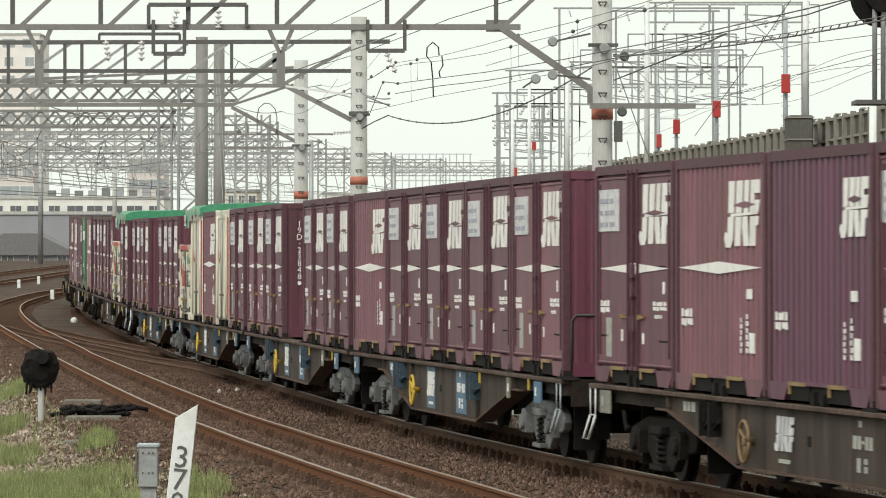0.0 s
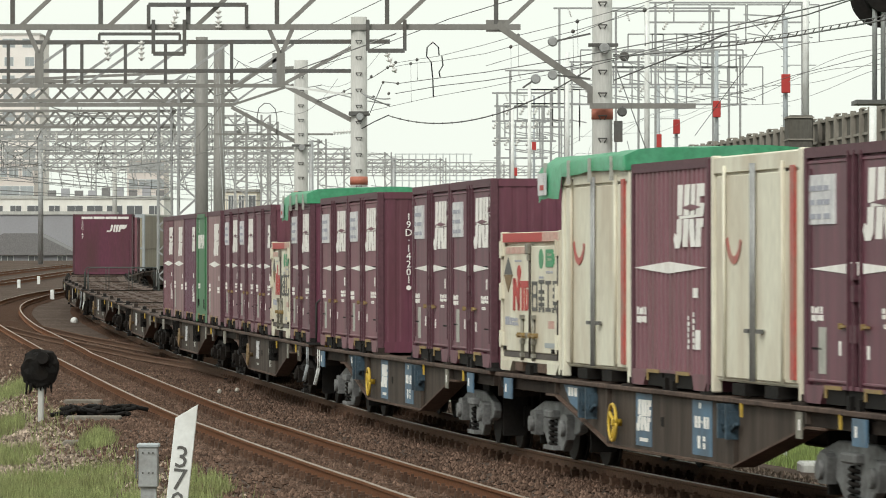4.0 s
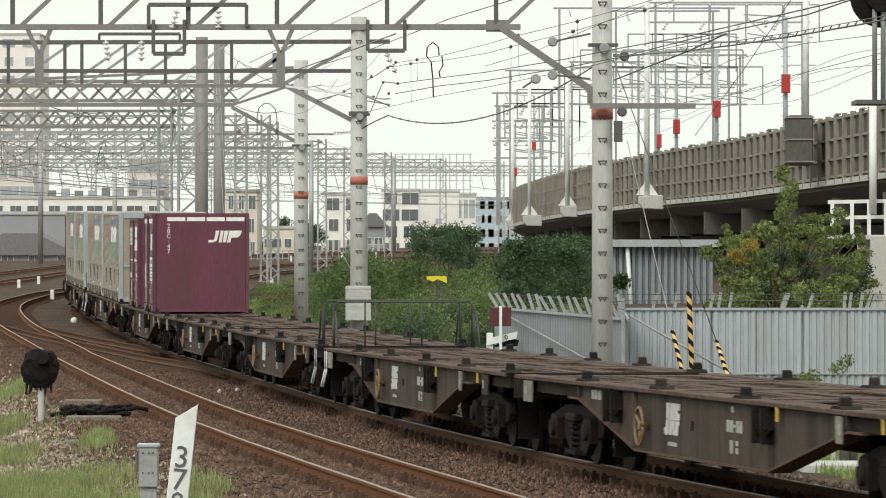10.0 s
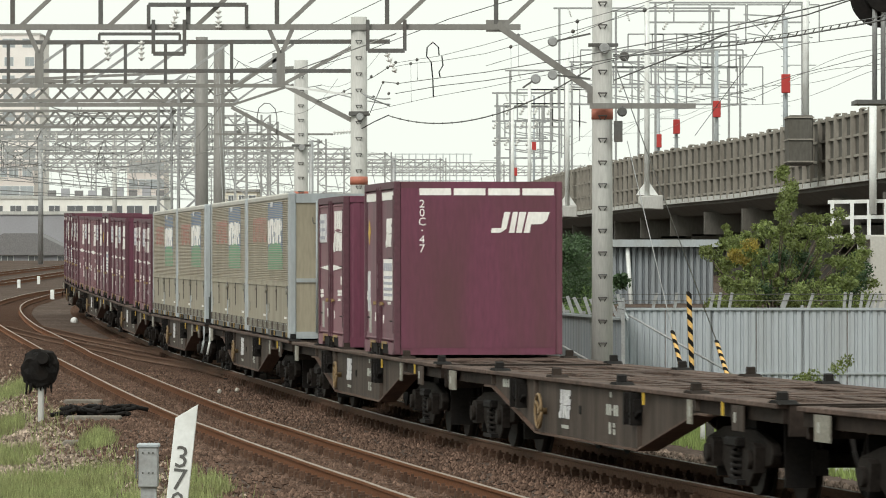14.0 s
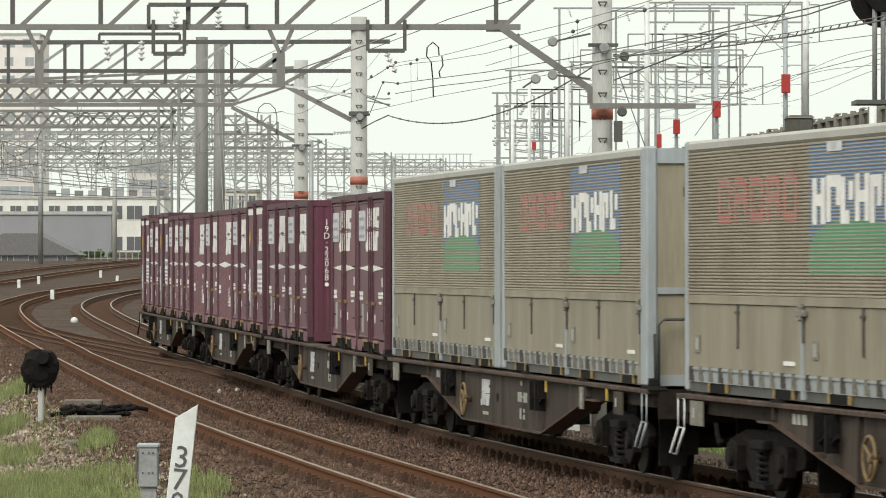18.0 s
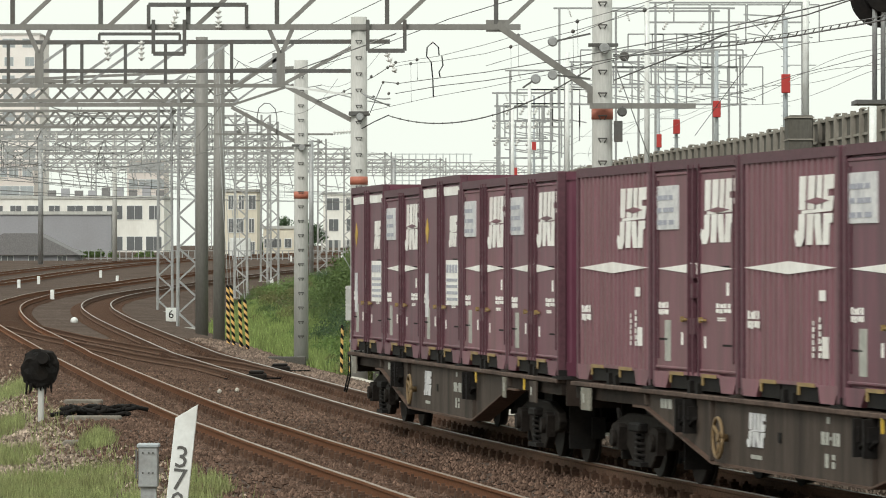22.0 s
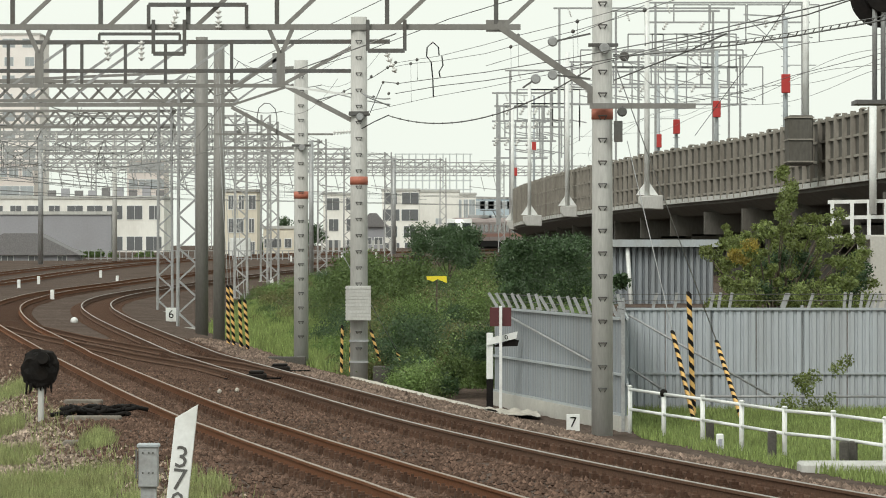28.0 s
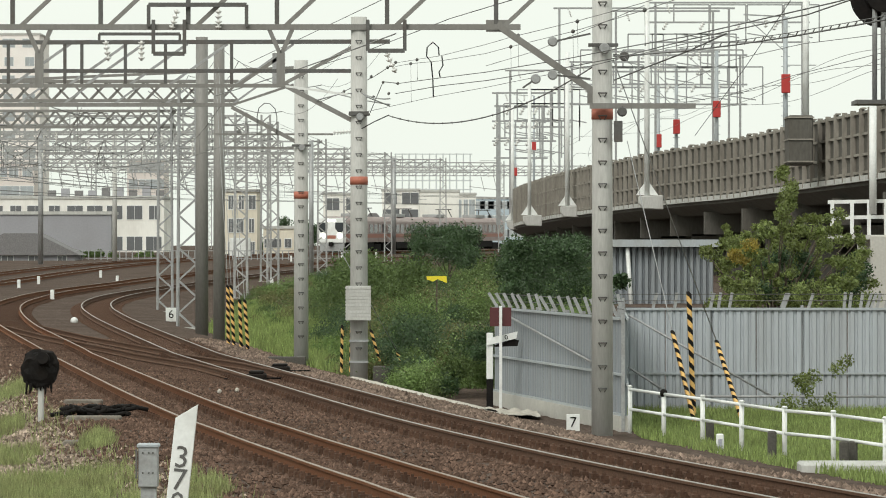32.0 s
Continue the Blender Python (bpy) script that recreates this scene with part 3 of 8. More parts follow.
def door_container(h=2.38, paint=None, boards=True, strips=False, across=False):
    """The usual side-door container: two door leaves a side, lock rods and markings."""
    paint = paint or MAROON
    ob = container_shell("freight_container", "maroon steel freight container with side doors and white markings", paint, MAROON_END, h, "maroon containers", False)
    y = -CW
    for x0, x1 in ((-CL + 0.13, -0.24), (0.24, CL - 0.13)):
        bm = bmesh.new()
        box(bm, x0, x1, y + 0.02, y + 0.075, 0.19, h - 0.12)
        for zz in (0.20, h - 0.16):
            box(bm, x0, x1, y + 0.008, y + 0.03, zz, zz + 0.03)
        part("door_leaf", bm, paint, ob, "", 0.008)
    for x in (-0.20, 0.06):
        boxes("door_leaf", [(x, x + 0.14, y + 0.028, y + 0.08, 0.19, h - 0.12)], MAROON_END, ob)
    for x, z in ((-1.62, 0.50), (1.2, 0.47), (1.1, h - 1.12)):
        boxes("drain_slot", [(x, x + 0.38, y + 0.014, y + 0.021, z, z + 0.02)], BLACK, ob)
    for x in (-1.68, 1.64):
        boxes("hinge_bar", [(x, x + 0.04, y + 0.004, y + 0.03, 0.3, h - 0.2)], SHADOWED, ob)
    for x in (-0.245, -0.03, 0.215):
        bm = bmesh.new()
        box(bm, x, x + 0.035, y - 0.012, y + 0.03, 0.15, h - 0.06)
        part("lock_rod", bm, SHADOWED, ob)
    for x in (-0.5, 0.32):
        boxes("door_handle", [(x, x + 0.20, y - 0.02, y + 0.01, 0.715, 0.738), (x + 0.02, x + 0.05, y - 0.03, y + 0.01, 0.70, 0.755)], HANDLE, ob, "dull yellow lock handle")
    for zz in (0.95, 1.15):
        boxes("latch_plate", [(-0.06, 0.05, y - 0.018, y + 0.03, zz, zz + 0.15)], SHADOWED, ob)
    boxes("latch_plate", [(-0.10, -0.04, y - 0.018, y + 0.03, 0.58, 0.74), (0.05, 0.12, y - 0.018, y + 0.03, 0.58, 0.74)], SHADOWED, ob)
    if boards:
        b = boxes("label_board", [(-1.70, -0.86 if across else -0.72, y + 0.005, y + 0.02, h - 0.72, h - 0.26)], BOARD, ob, "printed white label board")
        boxes("print_bar", [(-1.64 + 0.26 * i, -1.64 + 0.26 * i + (0.20, 0.16, 0.22)[(i + j) % 3], y, y + 0.005, h - 0.67 + 0.13 * j, h - 0.62 + 0.13 * j) for i in range(3) for j in range(3)], INK, b)
    if strips:
        for x0, x1 in ((-1.66, -0.30), (-0.19, -0.09), (0.08, 0.18), (0.30, 1.66)):
            boxes("white_strip", [(x0, x1, y + 0.008, y + 0.019, h - 0.26, h - 0.14)], WHITE, ob)
        part("emblem", emblem(0.72, h - 0.95, 0.72, 0.42, y + 0.019), WHITE, ob, "white railway emblem")
        b = boxes("label_board", [(0.50, 1.60, y + 0.008, y + 0.019, h - 1.72, h - 1.12)], WHITE, ob, "printed white label board")
        for i in range(4):
            boxes("print_bar", [(0.58 + 0.26 * i, 0.58 + 0.26 * i + 0.19, y + 0.003, y + 0.008, h - 1.66 + 0.085 * j, h - 1.62 + 0.085 * j) for j in range(4)] + [(0.58 + 0.26 * i, 0.75 + 0.26 * i, y + 0.003, y + 0.008, h - 1.29, h - 1.18)], INK, b)
        boxes("label_board", [(-1.5, -1.22, y + 0.008, y + 0.019, h - 1.9, h - 1.3)], BOARD, ob)
        bm = bmesh.new()
        lozenge(bm, -1.35, h - 0.72, 0.3, 0.36, y + 0.019)
        part("hazard_lozenge", bm, YELLOW, ob)
    else:
        part("emblem", emblem(-0.80 if across else 0.26, h - 0.88, 1.75 if across else 1.40, 0.65, y + 0.018) if boards else emblem(0.95, h - 0.80, 0.60, 0.42, y + 0.018), WHITE, ob, "white railway emblem")
        bm = bmesh.new()
        lozenge(bm, 0.55 if across else 1.02 if boards else 1.25, h - 0.54, 0.95 if boards else 0.3, 0.06, y + 0.011, 0.004)
        part("emblem_lozenge", bm, paint, ob)
        if across:
            boxes("emblem_patch", [(x + 0.002, x + 0.033, y - 0.016, y - 0.011, z, z + 0.27) for x in (-0.245, -0.03, 0.215) for z in (h - 0.86, h - 0.51)], WHITE, ob, "white paint on a lock rod")
        bm = bmesh.new()
        prism(bm, [(-1.70, 1.25), (-0.28, 1.203), (-0.28, 1.297)], y + 0.01, y + 0.019)
        prism(bm, [(1.70, 1.25), (0.28, 1.203), (0.28, 1.297)], y + 0.01, y + 0.019)
        prism(bm, [(-0.20, 1.19), (0.20, 1.19), (0.20, 1.31), (-0.20, 1.31)], y + 0.018, y + 0.027)
        part("white_stripe", bm, WHITE, ob, "white lozenge stripe")
    tags(ob, y + 0.02, [(-1.64, 0.76, 0.46, 0.14), (0.92, 0.80, 0.66, 0.10), (1.36, 0.98, 0.10, 0.13), (-0.62, 0.46, 0.08, 0.13), (0.40, 0.44, 0.08, 0.12), (0.98, 0.72, 0.36, 0.04)])
    tags(ob, y + 0.02, [(-1.36, 0.28, 0.26, 0.43)], PAPER, "paper_label")
    return ob


def ribbed_container(h=2.38, big=True, paint=None):
    """The container with a fully ribbed side wall."""
    paint = paint or MAROON
    ob = container_shell("freight_container", "maroon steel freight container with ribbed side walls", paint, MAROON_END, h, "maroon containers", True)
    for out in (-1, 1):
        bm = bmesh.new()
        corrug(bm, -CL + 0.10, CL - 0.10, 0.16, h - 0.10, out * (CW - 0.062), 0.05, 17, out)
        part("ribbed_wall", bm, paint, ob)
    y = -CW - 0.001
    w, hh = (1.4, 0.66) if big else (0.95, 0.55)
    part("emblem", emblem(0.22 if big else 0.75, h - 0.92 if big else h - 0.85, w, hh, y + 0.012), WHITE, ob, "white railway emblem")
    bm = bmesh.new()
    lozenge(bm, 1.06 if big else 1.28, h - 0.50, 0.9 if big else 0.5, 0.07, y + 0.006, 0.004)
    part("emblem_lozenge", bm, paint, ob)
    if big:
        bm = bmesh.new()
        lozenge(bm, 0.0, 1.26, 3.5, 0.125, y + 0.012)
        part("white_stripe", bm, WHITE, ob, "white lozenge stripe")
    tags(ob, y + 0.012, [(-1.6, 0.66, 0.5, 0.18), (0.88, 0.42, 0.11, 0.36), (1.12, 0.42, 0.11, 0.40), (1.24, 0.42, 0.22, 0.2), (1.14, 0.95, 0.22, 0.1)])
    return ob


def smooth_container(paint, name_label, emb=True, h=2.38):
    """A smooth-sided container with one inset panel."""
    ob = container_shell("freight_container", name_label, paint, MAROON_END if paint is not GREEN else GREEN, h, "mixed containers", False)
    for out in (-1, 1):
        y0, y1 = sorted((out * (CW - 0.012), out * (CW - 0.075)))
        boxes("side_wall", [(-CL + 0.1, CL - 0.1, y0, y1, 0.17, h - 0.1)], paint, ob)
    y = -CW + 0.012
    if emb:
        part("emblem", emblem(-0.2, h - 0.95, 1.4, 0.68, y), WHITE, ob, "white railway emblem")
        bm = bmesh.new()
        lozenge(bm, 0.0, 1.26, 3.3, 0.125, y)
        part("white_stripe", bm, WHITE, ob, "white lozenge stripe")
        tags(ob, y, [(-1.6, 0.68, 0.45, 0.17), (0.9, 0.66, 0.6, 0.13), (1.25, 0.92, 0.14, 0.1)])
        tags(ob, y, [(-1.45, 0.24, 0.26, 0.42)], PAPER, "paper_label")
    return ob


def green_container():
    ob = smooth_container(GREEN, "green freight container with inset side panel and white lettering", False)
    y = -CW
    for x in (-1.2, 1.05):
        bm = bmesh.new()
        box(bm, x, x + 0.15, y - 0.01, y + 0.02, 0.3, 2.3)
        part("door_frame", bm, GREEN, ob)
    for z in (0.26, 2.26):
        boxes("door_frame", [(-1.2, 1.2, y - 0.01, y + 0.02, z, z + 0.09)], GREEN, ob)
    for i in range(6):
        x = -1.02 + 0.34 * i
        boxes("name_bar", [(x, x + 0.07, y + 0.004, y + 0.01, 1.60, 1.90), (x + 0.17, x + 0.24, y + 0.004, y + 0.01, 1.60 + 0.06 * (i % 3), 1.90), (x + 0.07, x + 0.17, y + 0.004, y + 0.01, (1.60, 1.73, 1.83)[i % 3], (1.67, 1.80, 1.90)[i % 3])], WHITE, ob, "white name shape")
    tags(ob, y + 0.01, [(-0.9, 1.95, 0.2, 0.3), (-1.0, 0.72, 0.6, 0.12)])
    for x in (-1.0, 0.85):
        boxes("vent", [(x, x + 0.22, y - 0.015, y + 0.02, 0.3, 0.5)], BLACK, ob)
    return ob


def cream_container():
    """The full-height cream container with wide vertical bars."""
    h, y = 2.38, -CW
    ob = thing("freight_container", "cream weathered container with vertical door bars", "freight container", "cream containers")
    bm = bmesh.new()
    box(bm, -CL + 0.03, CL - 0.03, -CW + 0.05, CW - 0.05, 0.12, h)
    part("body", bm, CREAM, ob, "", 0.02)
    for x in (-CL, CL - 0.1):
        for q in (-CW, CW - 0.1):
            boxes("corner_post", [(x, x + 0.1, q, q + 0.1, 0, h + 0.01)], CREAM, ob, "", 0.012)
    for x0, x1 in ((-1.7, -0.05), (0.05, 1.7)):
        boxes("door_leaf", [(x0, x1, y + 0.015, y + 0.06, 0.16, h - 0.2)], CREAM, ob, "", 0.01)
    boxes("top_band", [(-CL + 0.1, CL - 0.1, y + 0.005, y + 0.05, h - 0.17, h - 0.02)], CREAM, ob)
    for x in (-0.09, 0.03, -1.25, 1.2):
        bm = bmesh.new()
        rod(bm, (x, y - 0.01, 0.15), (x, y - 0.01, h - 0.1), 0.018, n=6)
        part("lock_rod", bm, CREAM if abs(x) > 0.5 else STEEL, ob)
    for x in (-0.3, 0.2):
        boxes("door_handle", [(x, x + 0.2, y - 0.035, y, 0.62, 0.66)], STEELDARK, ob)
    bm = bmesh.new()
    for i in range(9):
        a, b = -0.4 - i * 0.27, -0.4 - (i + 1) * 0.27
        prism(bm, [(-0.9 + r * math.cos(q), 1.65 + r * math.sin(q)) for r, q in ((0.36, a), (0.36, b), (0.28, b), (0.28, a))], y + 0.005, y + 0.013)
    part("round_mark", bm, SIGNRED, ob)
    for x in (1.05, 1.5):
        boxes("wide_bar", [(x, x + 0.16, y - 0.012, y + 0.02, 0.2, h - 0.15)], SIGNRED if x > 1.3 else CREAM, ob)
    # Black fills stand for the shaded pocket openings.
    for x in (-0.95, 0.42):
        boxes("fork_pocket", [(x, x + 0.53, y + 0.004, CW - 0.004, 0.0, 0.115)], BLACK, ob)
    return ob


def disc(bm, x, z, rx, rz, y, n=18):
    prism(bm, [(x + rx * math.cos(2 * math.pi * i / n), z + rz * math.sin(2 * math.pi * i / n)) for i in range(n)], y - 0.006, y)


def low_container():
    """A low insulated container: two doors, hinges, lock rods, painted marks."""
    h, y = 1.69, -CW
    ob = thing("freight_container", "low cream refrigerated container with red top band", "freight container", "cream containers")
    bm = bmesh.new()
    box(bm, -CL + 0.05, CL - 0.05, -CW + 0.06, CW - 0.06, 0.14, h)
    part("body", bm, CREAM, ob, "", 0.02)
    for x in (-CL, CL - 0.1):
        for q in (-CW, CW - 0.1):
            boxes("corner_post", [(x, x + 0.1, q, q + 0.1, 0, h + 0.01)], CREAM, ob, "", 0.012)
    for q in (-CW, CW - 0.07):
        bm = bmesh.new()
        for q0, q1 in ((-CL + 0.10, -1.10), (1.10, CL - 0.10)):
            prism(bm, [(q0, 0.0), (q1 - 0.16, 0.0), (q1 + 0.02, 0.13), (q0, 0.13)], q, q + 0.07)
        box(bm, -CL + 0.10, CL - 0.10, q + 0.01, q + 0.066, 0.12, 0.165)
        part("bottom_rail", bm, CREAM, ob)
    # Lock gear on a black block that paints the gap's shade.
    boxes("lock_seat", [(-0.30, 0.34, y + 0.03, y + 0.07, 0.0, 0.118), (-0.20, 0.10, y - 0.01, y + 0.05, -0.04, 0.09)], BLACK, ob)
    for x in (-0.98, 0.46):
        boxes("fork_pocket", [(x, x + 0.50, y + 0.012, CW - 0.012, 0.01, 0.116)], SILLEDGE, ob)
    for x0, x1 in ((-1.76, -0.03), (0.03, 1.76)):
        boxes("door_leaf", [(x0, x1, y + 0.015, y + 0.07, 0.24, h - 0.17)], CREAM, ob, "", 0.01)
        boxes("door_seal", [(x0, x1, y + 0.02, y + 0.07, 0.17, 0.235)], RUBBER, ob, "dark rubber strip under the door")
        bm = bmesh.new()
        rod(bm, (x1 - 0.02 if x1 > 0 else -0.02, y + 0.008, 0.18), (x1 - 0.02 if x1 > 0 else -0.02, y + 0.008, h - 0.16), 0.016, n=6)
        part("door_gasket", bm, RUBBER, ob)
    for x in (-1.80, 1.74):
        for z in (0.30, 0.88, 1.40):
            boxes("hinge", [(x - 0.06, x + 0.10, y - 0.02, y + 0.02, z, z + 0.17), (x - 0.02, x + 0.02, y - 0.03, y - 0.01, z - 0.02, z + 0.19)], CREAM, ob)
    boxes("top_band", [(-CL + 0.12, 0.78, y + 0.005, y + 0.05, h - 0.12, h - 0.01)], RED, ob, "red painted band")
    boxes("top_band", [(0.78, CL - 0.12, y + 0.005, y + 0.05, h - 0.12, h - 0.01)], PINK, ob, "faded pink band")
    for x in (-0.42, 0.30):
        bm = bmesh.new()
        rod(bm, (x, y - 0.005, 0.14), (x, y - 0.005, 0.69), 0.022, n=8)
        part("lock_rod", bm, DULLSTEEL, ob)
        boxes("rod_bracket", [(x - 0.06, x + 0.06, y - 0.03, y + 0.016, z, z + 0.05) for z in (0.18, 0.34, 0.64)], DULLSTEEL, ob)
        boxes("door_handle", [(x - 0.22, x + 0.24, y - 0.045, y - 0.02, 0.435, 0.455), (x - 0.14, x - 0.08, y - 0.05, y + 0.016, 0.415, 0.475), (x + 0.12, x + 0.17, y - 0.05, y + 0.016, 0.415, 0.475)], HANDLE, ob, "yellowed lock handle")
    boxes("lock_box", [(-0.14, 0.06, y - 0.03, y + 0.016, 1.42, 1.55), (-0.08, 0.02, y - 0.02, y + 0.016, 1.34, 1.42), (-0.12, 0.04, y - 0.03, y + 0.016, 0.42, 0.48)], DULLSTEEL, ob, "", 0.01)
    # painted marks
    yy = y + 0.013
    boxes("faded_band", [(-1.55, -0.22, yy - 0.006, yy + 0.003, 1.43, 1.51)], PINK, ob)
    bm = bmesh.new()
    prism(bm, [(-1.70, 1.175), (-1.14, 1.175), (-1.42, 1.385)], yy - 0.006, yy + 0.003)
    part("hazard_lozenge", bm, STEELDARK, ob)
    bm = bmesh.new()
    prism(bm, [(-1.70, 1.171), (-1.42, 0.96), (-1.14, 1.171)], yy - 0.006, yy + 0.003)
    part("hazard_lozenge", bm, OCHRE, ob)
    bm = bmesh.new()
    disc(bm, -0.72, 1.205, 0.13, 0.085, yy + 0.003)
    part("red_dot", bm, RED, ob)
    bm = bmesh.new()
    for q in (0.0, 0.30):
        prism(bm, [(-1.10 + q, 0.74), (-0.97 + q, 0.74), (-0.97 + q, 1.13), (-1.10 + q, 1.13)], yy - 0.006, yy)
    prism(bm, [(-1.10, 1.13), (-0.95, 1.13), (-0.67, 0.82), (-0.67, 0.74), (-0.74, 0.74)], yy - 0.006, yy + 0.003)
    part("name_bar", bm, RED, ob, "red name shape")
    boxes("name_bar", [(-0.62, -0.12, yy - 0.006, yy + 0.003, 1.02, 1.10), (-0.54, -0.43, yy - 0.006, yy + 0.003, 0.74, 1.02), (-0.36, -0.27, yy - 0.006, yy + 0.003, 0.74, 1.02), (-0.19, -0.10, yy - 0.006, yy + 0.003, 0.76, 1.00), (-0.27, -0.19, yy - 0.006, yy + 0.003, 0.74, 0.80)], RED, ob, "red name shape")
    for i in range(4):
        x = 0.12 + 0.42 * i
        bars = [(x + 0.04 * (i == 3), x + 0.32, z, z + 0.045) for z in ((0.74, 0.90, 1.05), (0.80, 0.87, 0.95, 1.07), (0.74, 1.06), (0.82, 0.90, 0.98, 1.06))[i]]
        bars += [(p, p + 0.05, 0.76, 1.08) for p in ((x, x + 0.27), (x + 0.135,), (x + 0.135,), (x + 0.135,))[i]]
        if i in (1, 3):
            bars += [(x, x + 0.09, 0.73, 0.79), (x + 0.24, x + 0.33, 0.73, 0.79)]
        boxes("name_bar", [(p, q, yy - 0.006, yy + 0.003, c, d) for p, q, c, d in bars], STEELDARK, ob, "dark name shape")
    bm = bmesh.new()
    disc(bm, 0.68, 1.365, 0.14, 0.12, yy + 0.003)
    part("green_mark", bm, SIGNGREEN, ob, "green oval mark")
    boxes("green_mark", [(0.98, 1.42, yy - 0.006, yy + 0.003, 1.265, 1.475), (1.42, 1.50, yy - 0.006, yy + 0.003, 1.30, 1.42)], SIGNGREEN, ob, "green square mark")
    tags(ob, yy, [(1.08, 1.34, 0.26, 0.03), (1.08, 1.40, 0.26, 0.03)], CREAM, "print_bar")
    tags(ob, yy + 0.003, [(-1.62, 0.56, 0.28, 0.10), (-1.30, 0.56, 0.12, 0.09), (-1.14, 0.55, 0.36, 0.10), (-1.00, 1.33, 0.46, 0.025), (1.0, 1.19, 0.44, 0.03), (0.56, 1.13, 0.28, 0.025)], INK, "stencil_mark")
    tags(ob, yy + 0.003, [(1.12, 0.54, 0.36, 0.09)], PINK, "pink_label")
    tags(ob, yy + 0.003, [(0.92, 0.31, 0.62, 0.06)], PALE, "pale_blue_label")
    boxes("drain_cap", [(x, x + 0.14, y - 0.005, yy, 0.25, 0.30) for x in (-1.68, 1.38)], BLACK, ob)
    return ob


def shutter_container():
    """A 31-foot container: ribbed roller side above drop panels, pale end posts."""
    ob = thing("freight_container", "long khaki-grey container with roller-shutter side and lower drop panels", "freight container", "long grey containers")
    l, h, y = 4.70, 2.55, -CW
    bm = bmesh.new()
    box(bm, -l + 0.05, l - 0.06, -CW + 0.07, CW - 0.07, 0.15, h - 0.02)
    part("body", bm, KHAKI, ob)
    for out in (-1, 1):
        bm = bmesh.new()
        z, n = 0.98, 44
        st = (h - 0.12 - z) / n
        for i in range(n):
            pts = [(out * (CW - 0.022), z + i * st), (out * (CW - 0.006), z + (i + 0.35) * st), (out * (CW - 0.006), z + (i + 0.7) * st), (out * (CW - 0.022), z + (i + 1) * st)]
            for (p, a), (q, b) in zip(pts, pts[1:]):
                bm.faces.new([bm.verts.new(v) for v in ((-l + 0.12, p, a), (l - 0.12, p, a), (l - 0.12, q, b), (-l + 0.12, q, b))])
        bmesh.ops.remove_doubles(bm, verts=bm.verts, dist=0.0002)
        part("roller_shutter", bm, SHUTTER, ob, "ribbed khaki roller shutter")
    for i in range(2):
        x0 = -l + 0.12 + i * (2 * l - 0.5) / 2
        x1 = x0 + (2 * l - 0.5) / 2 - 0.10
        boxes("drop_panel", [(x0, x1, y + 0.012, y + 0.07, 0.24, 0.90)], KHAKI, ob, "", 0.01)
        boxes("panel_strap", [(x1 + 0.005, x1 + 0.095, y - 0.004, y + 0.03, 0.02, 0.90)], PALE if i == 0 else KHAKI, ob)
        boxes("strap_joint", [(x1 + 0.075, x1 + 0.12, y - 0.012, y + 0.02, 0.55, 0.92)], STEELDARK, ob)
        boxes("panel_latch", [(x1 - 0.10, x1 + 0.22, y - 0.03, y + 0.01, 0.80, 0.86), (x1 + 0.0, x1 + 0.10, y - 0.035, y + 0.01, 0.76, 0.90)], DULLSTEEL, ob, "", 0.008)
        # A solid dark bar paints the shade inside each slot.
        c = x0 + 0.46 * (x1 - x0)
        boxes("panel_slot", [(c - 0.035, c + 0.035, y + 0.0, y + 0.02, 0.46, 0.90), (c - 0.06, c + 0.06, y - 0.012, y + 0.02, 0.80, 0.83)], RUBBER, ob, "dark bar for the slot's shade, with a latch")
        boxes("paper_label", [(x1 - 0.62, x1 - 0.24, y, y + 0.014, 0.33, 0.37)], WHITE, ob)
        boxes("placard_frame", [(x0 + 0.28, x0 + 0.50, y + 0.0, y + 0.014, 0.40, 0.58)], DULLSTEEL, ob)
        boxes("placard", [(x0 + 0.33, x0 + 0.45, y - 0.004, y + 0.0, 0.43, 0.55)], PAPER, ob)
        # Pocket openings are filled black for their shade.
        for q in (x0 + 0.9, x0 + 3.4):
            boxes("fork_pocket", [(q, q + 0.62, y + 0.006, CW - 0.02, 0.005, 0.092)], BLACK, ob)
            for d in (q - 0.07, q + 0.62):
                boxes("pocket_mark", [(d, d + 0.07, y - 0.002, y + 0.02, 0.01, 0.10)], HANDLE, ob, "dull yellow pocket edge")
        # tie hooks with a lashing rod
        for k in range(11):
            q = x0 + 0.15 + k * (x1 - x0 - 0.4) / 10
            boxes("tie_hook", [(q, q + 0.07, y - 0.02, y + 0.05, 0.11, 0.165), (q + 0.025, q + 0.045, y - 0.03, y + 0.05, 0.12, 0.26)], DULLSTEEL if k % 3 else RUBBER, ob)
        boxes("hook_rail", [(x0, x1, y - 0.002, y + 0.02, 0.225, 0.25)], PALE, ob)
    boxes("shelf_rail", [(-l + 0.12, l - 0.36, y - 0.004, y + 0.07, 0.90, 0.92), (-l + 0.12, l - 0.36, y + 0.004, y + 0.07, 0.92, 0.985)], KHAKI, ob)
    boxes("lower_rail", [(-l + 0.12, l - 0.36, y + 0.012, y + 0.068, 0.10, 0.222)], PALE, ob)
    boxes("base_rail", [(-l + 0.12, l - 0.36, y + 0.03, y + 0.068, 0.0, 0.095)], STEELDARK, ob)
    for x0, m in ((-l, PALE), (l - 0.34, PALE)):
        w = 0.10 if x0 < 0 else 0.34
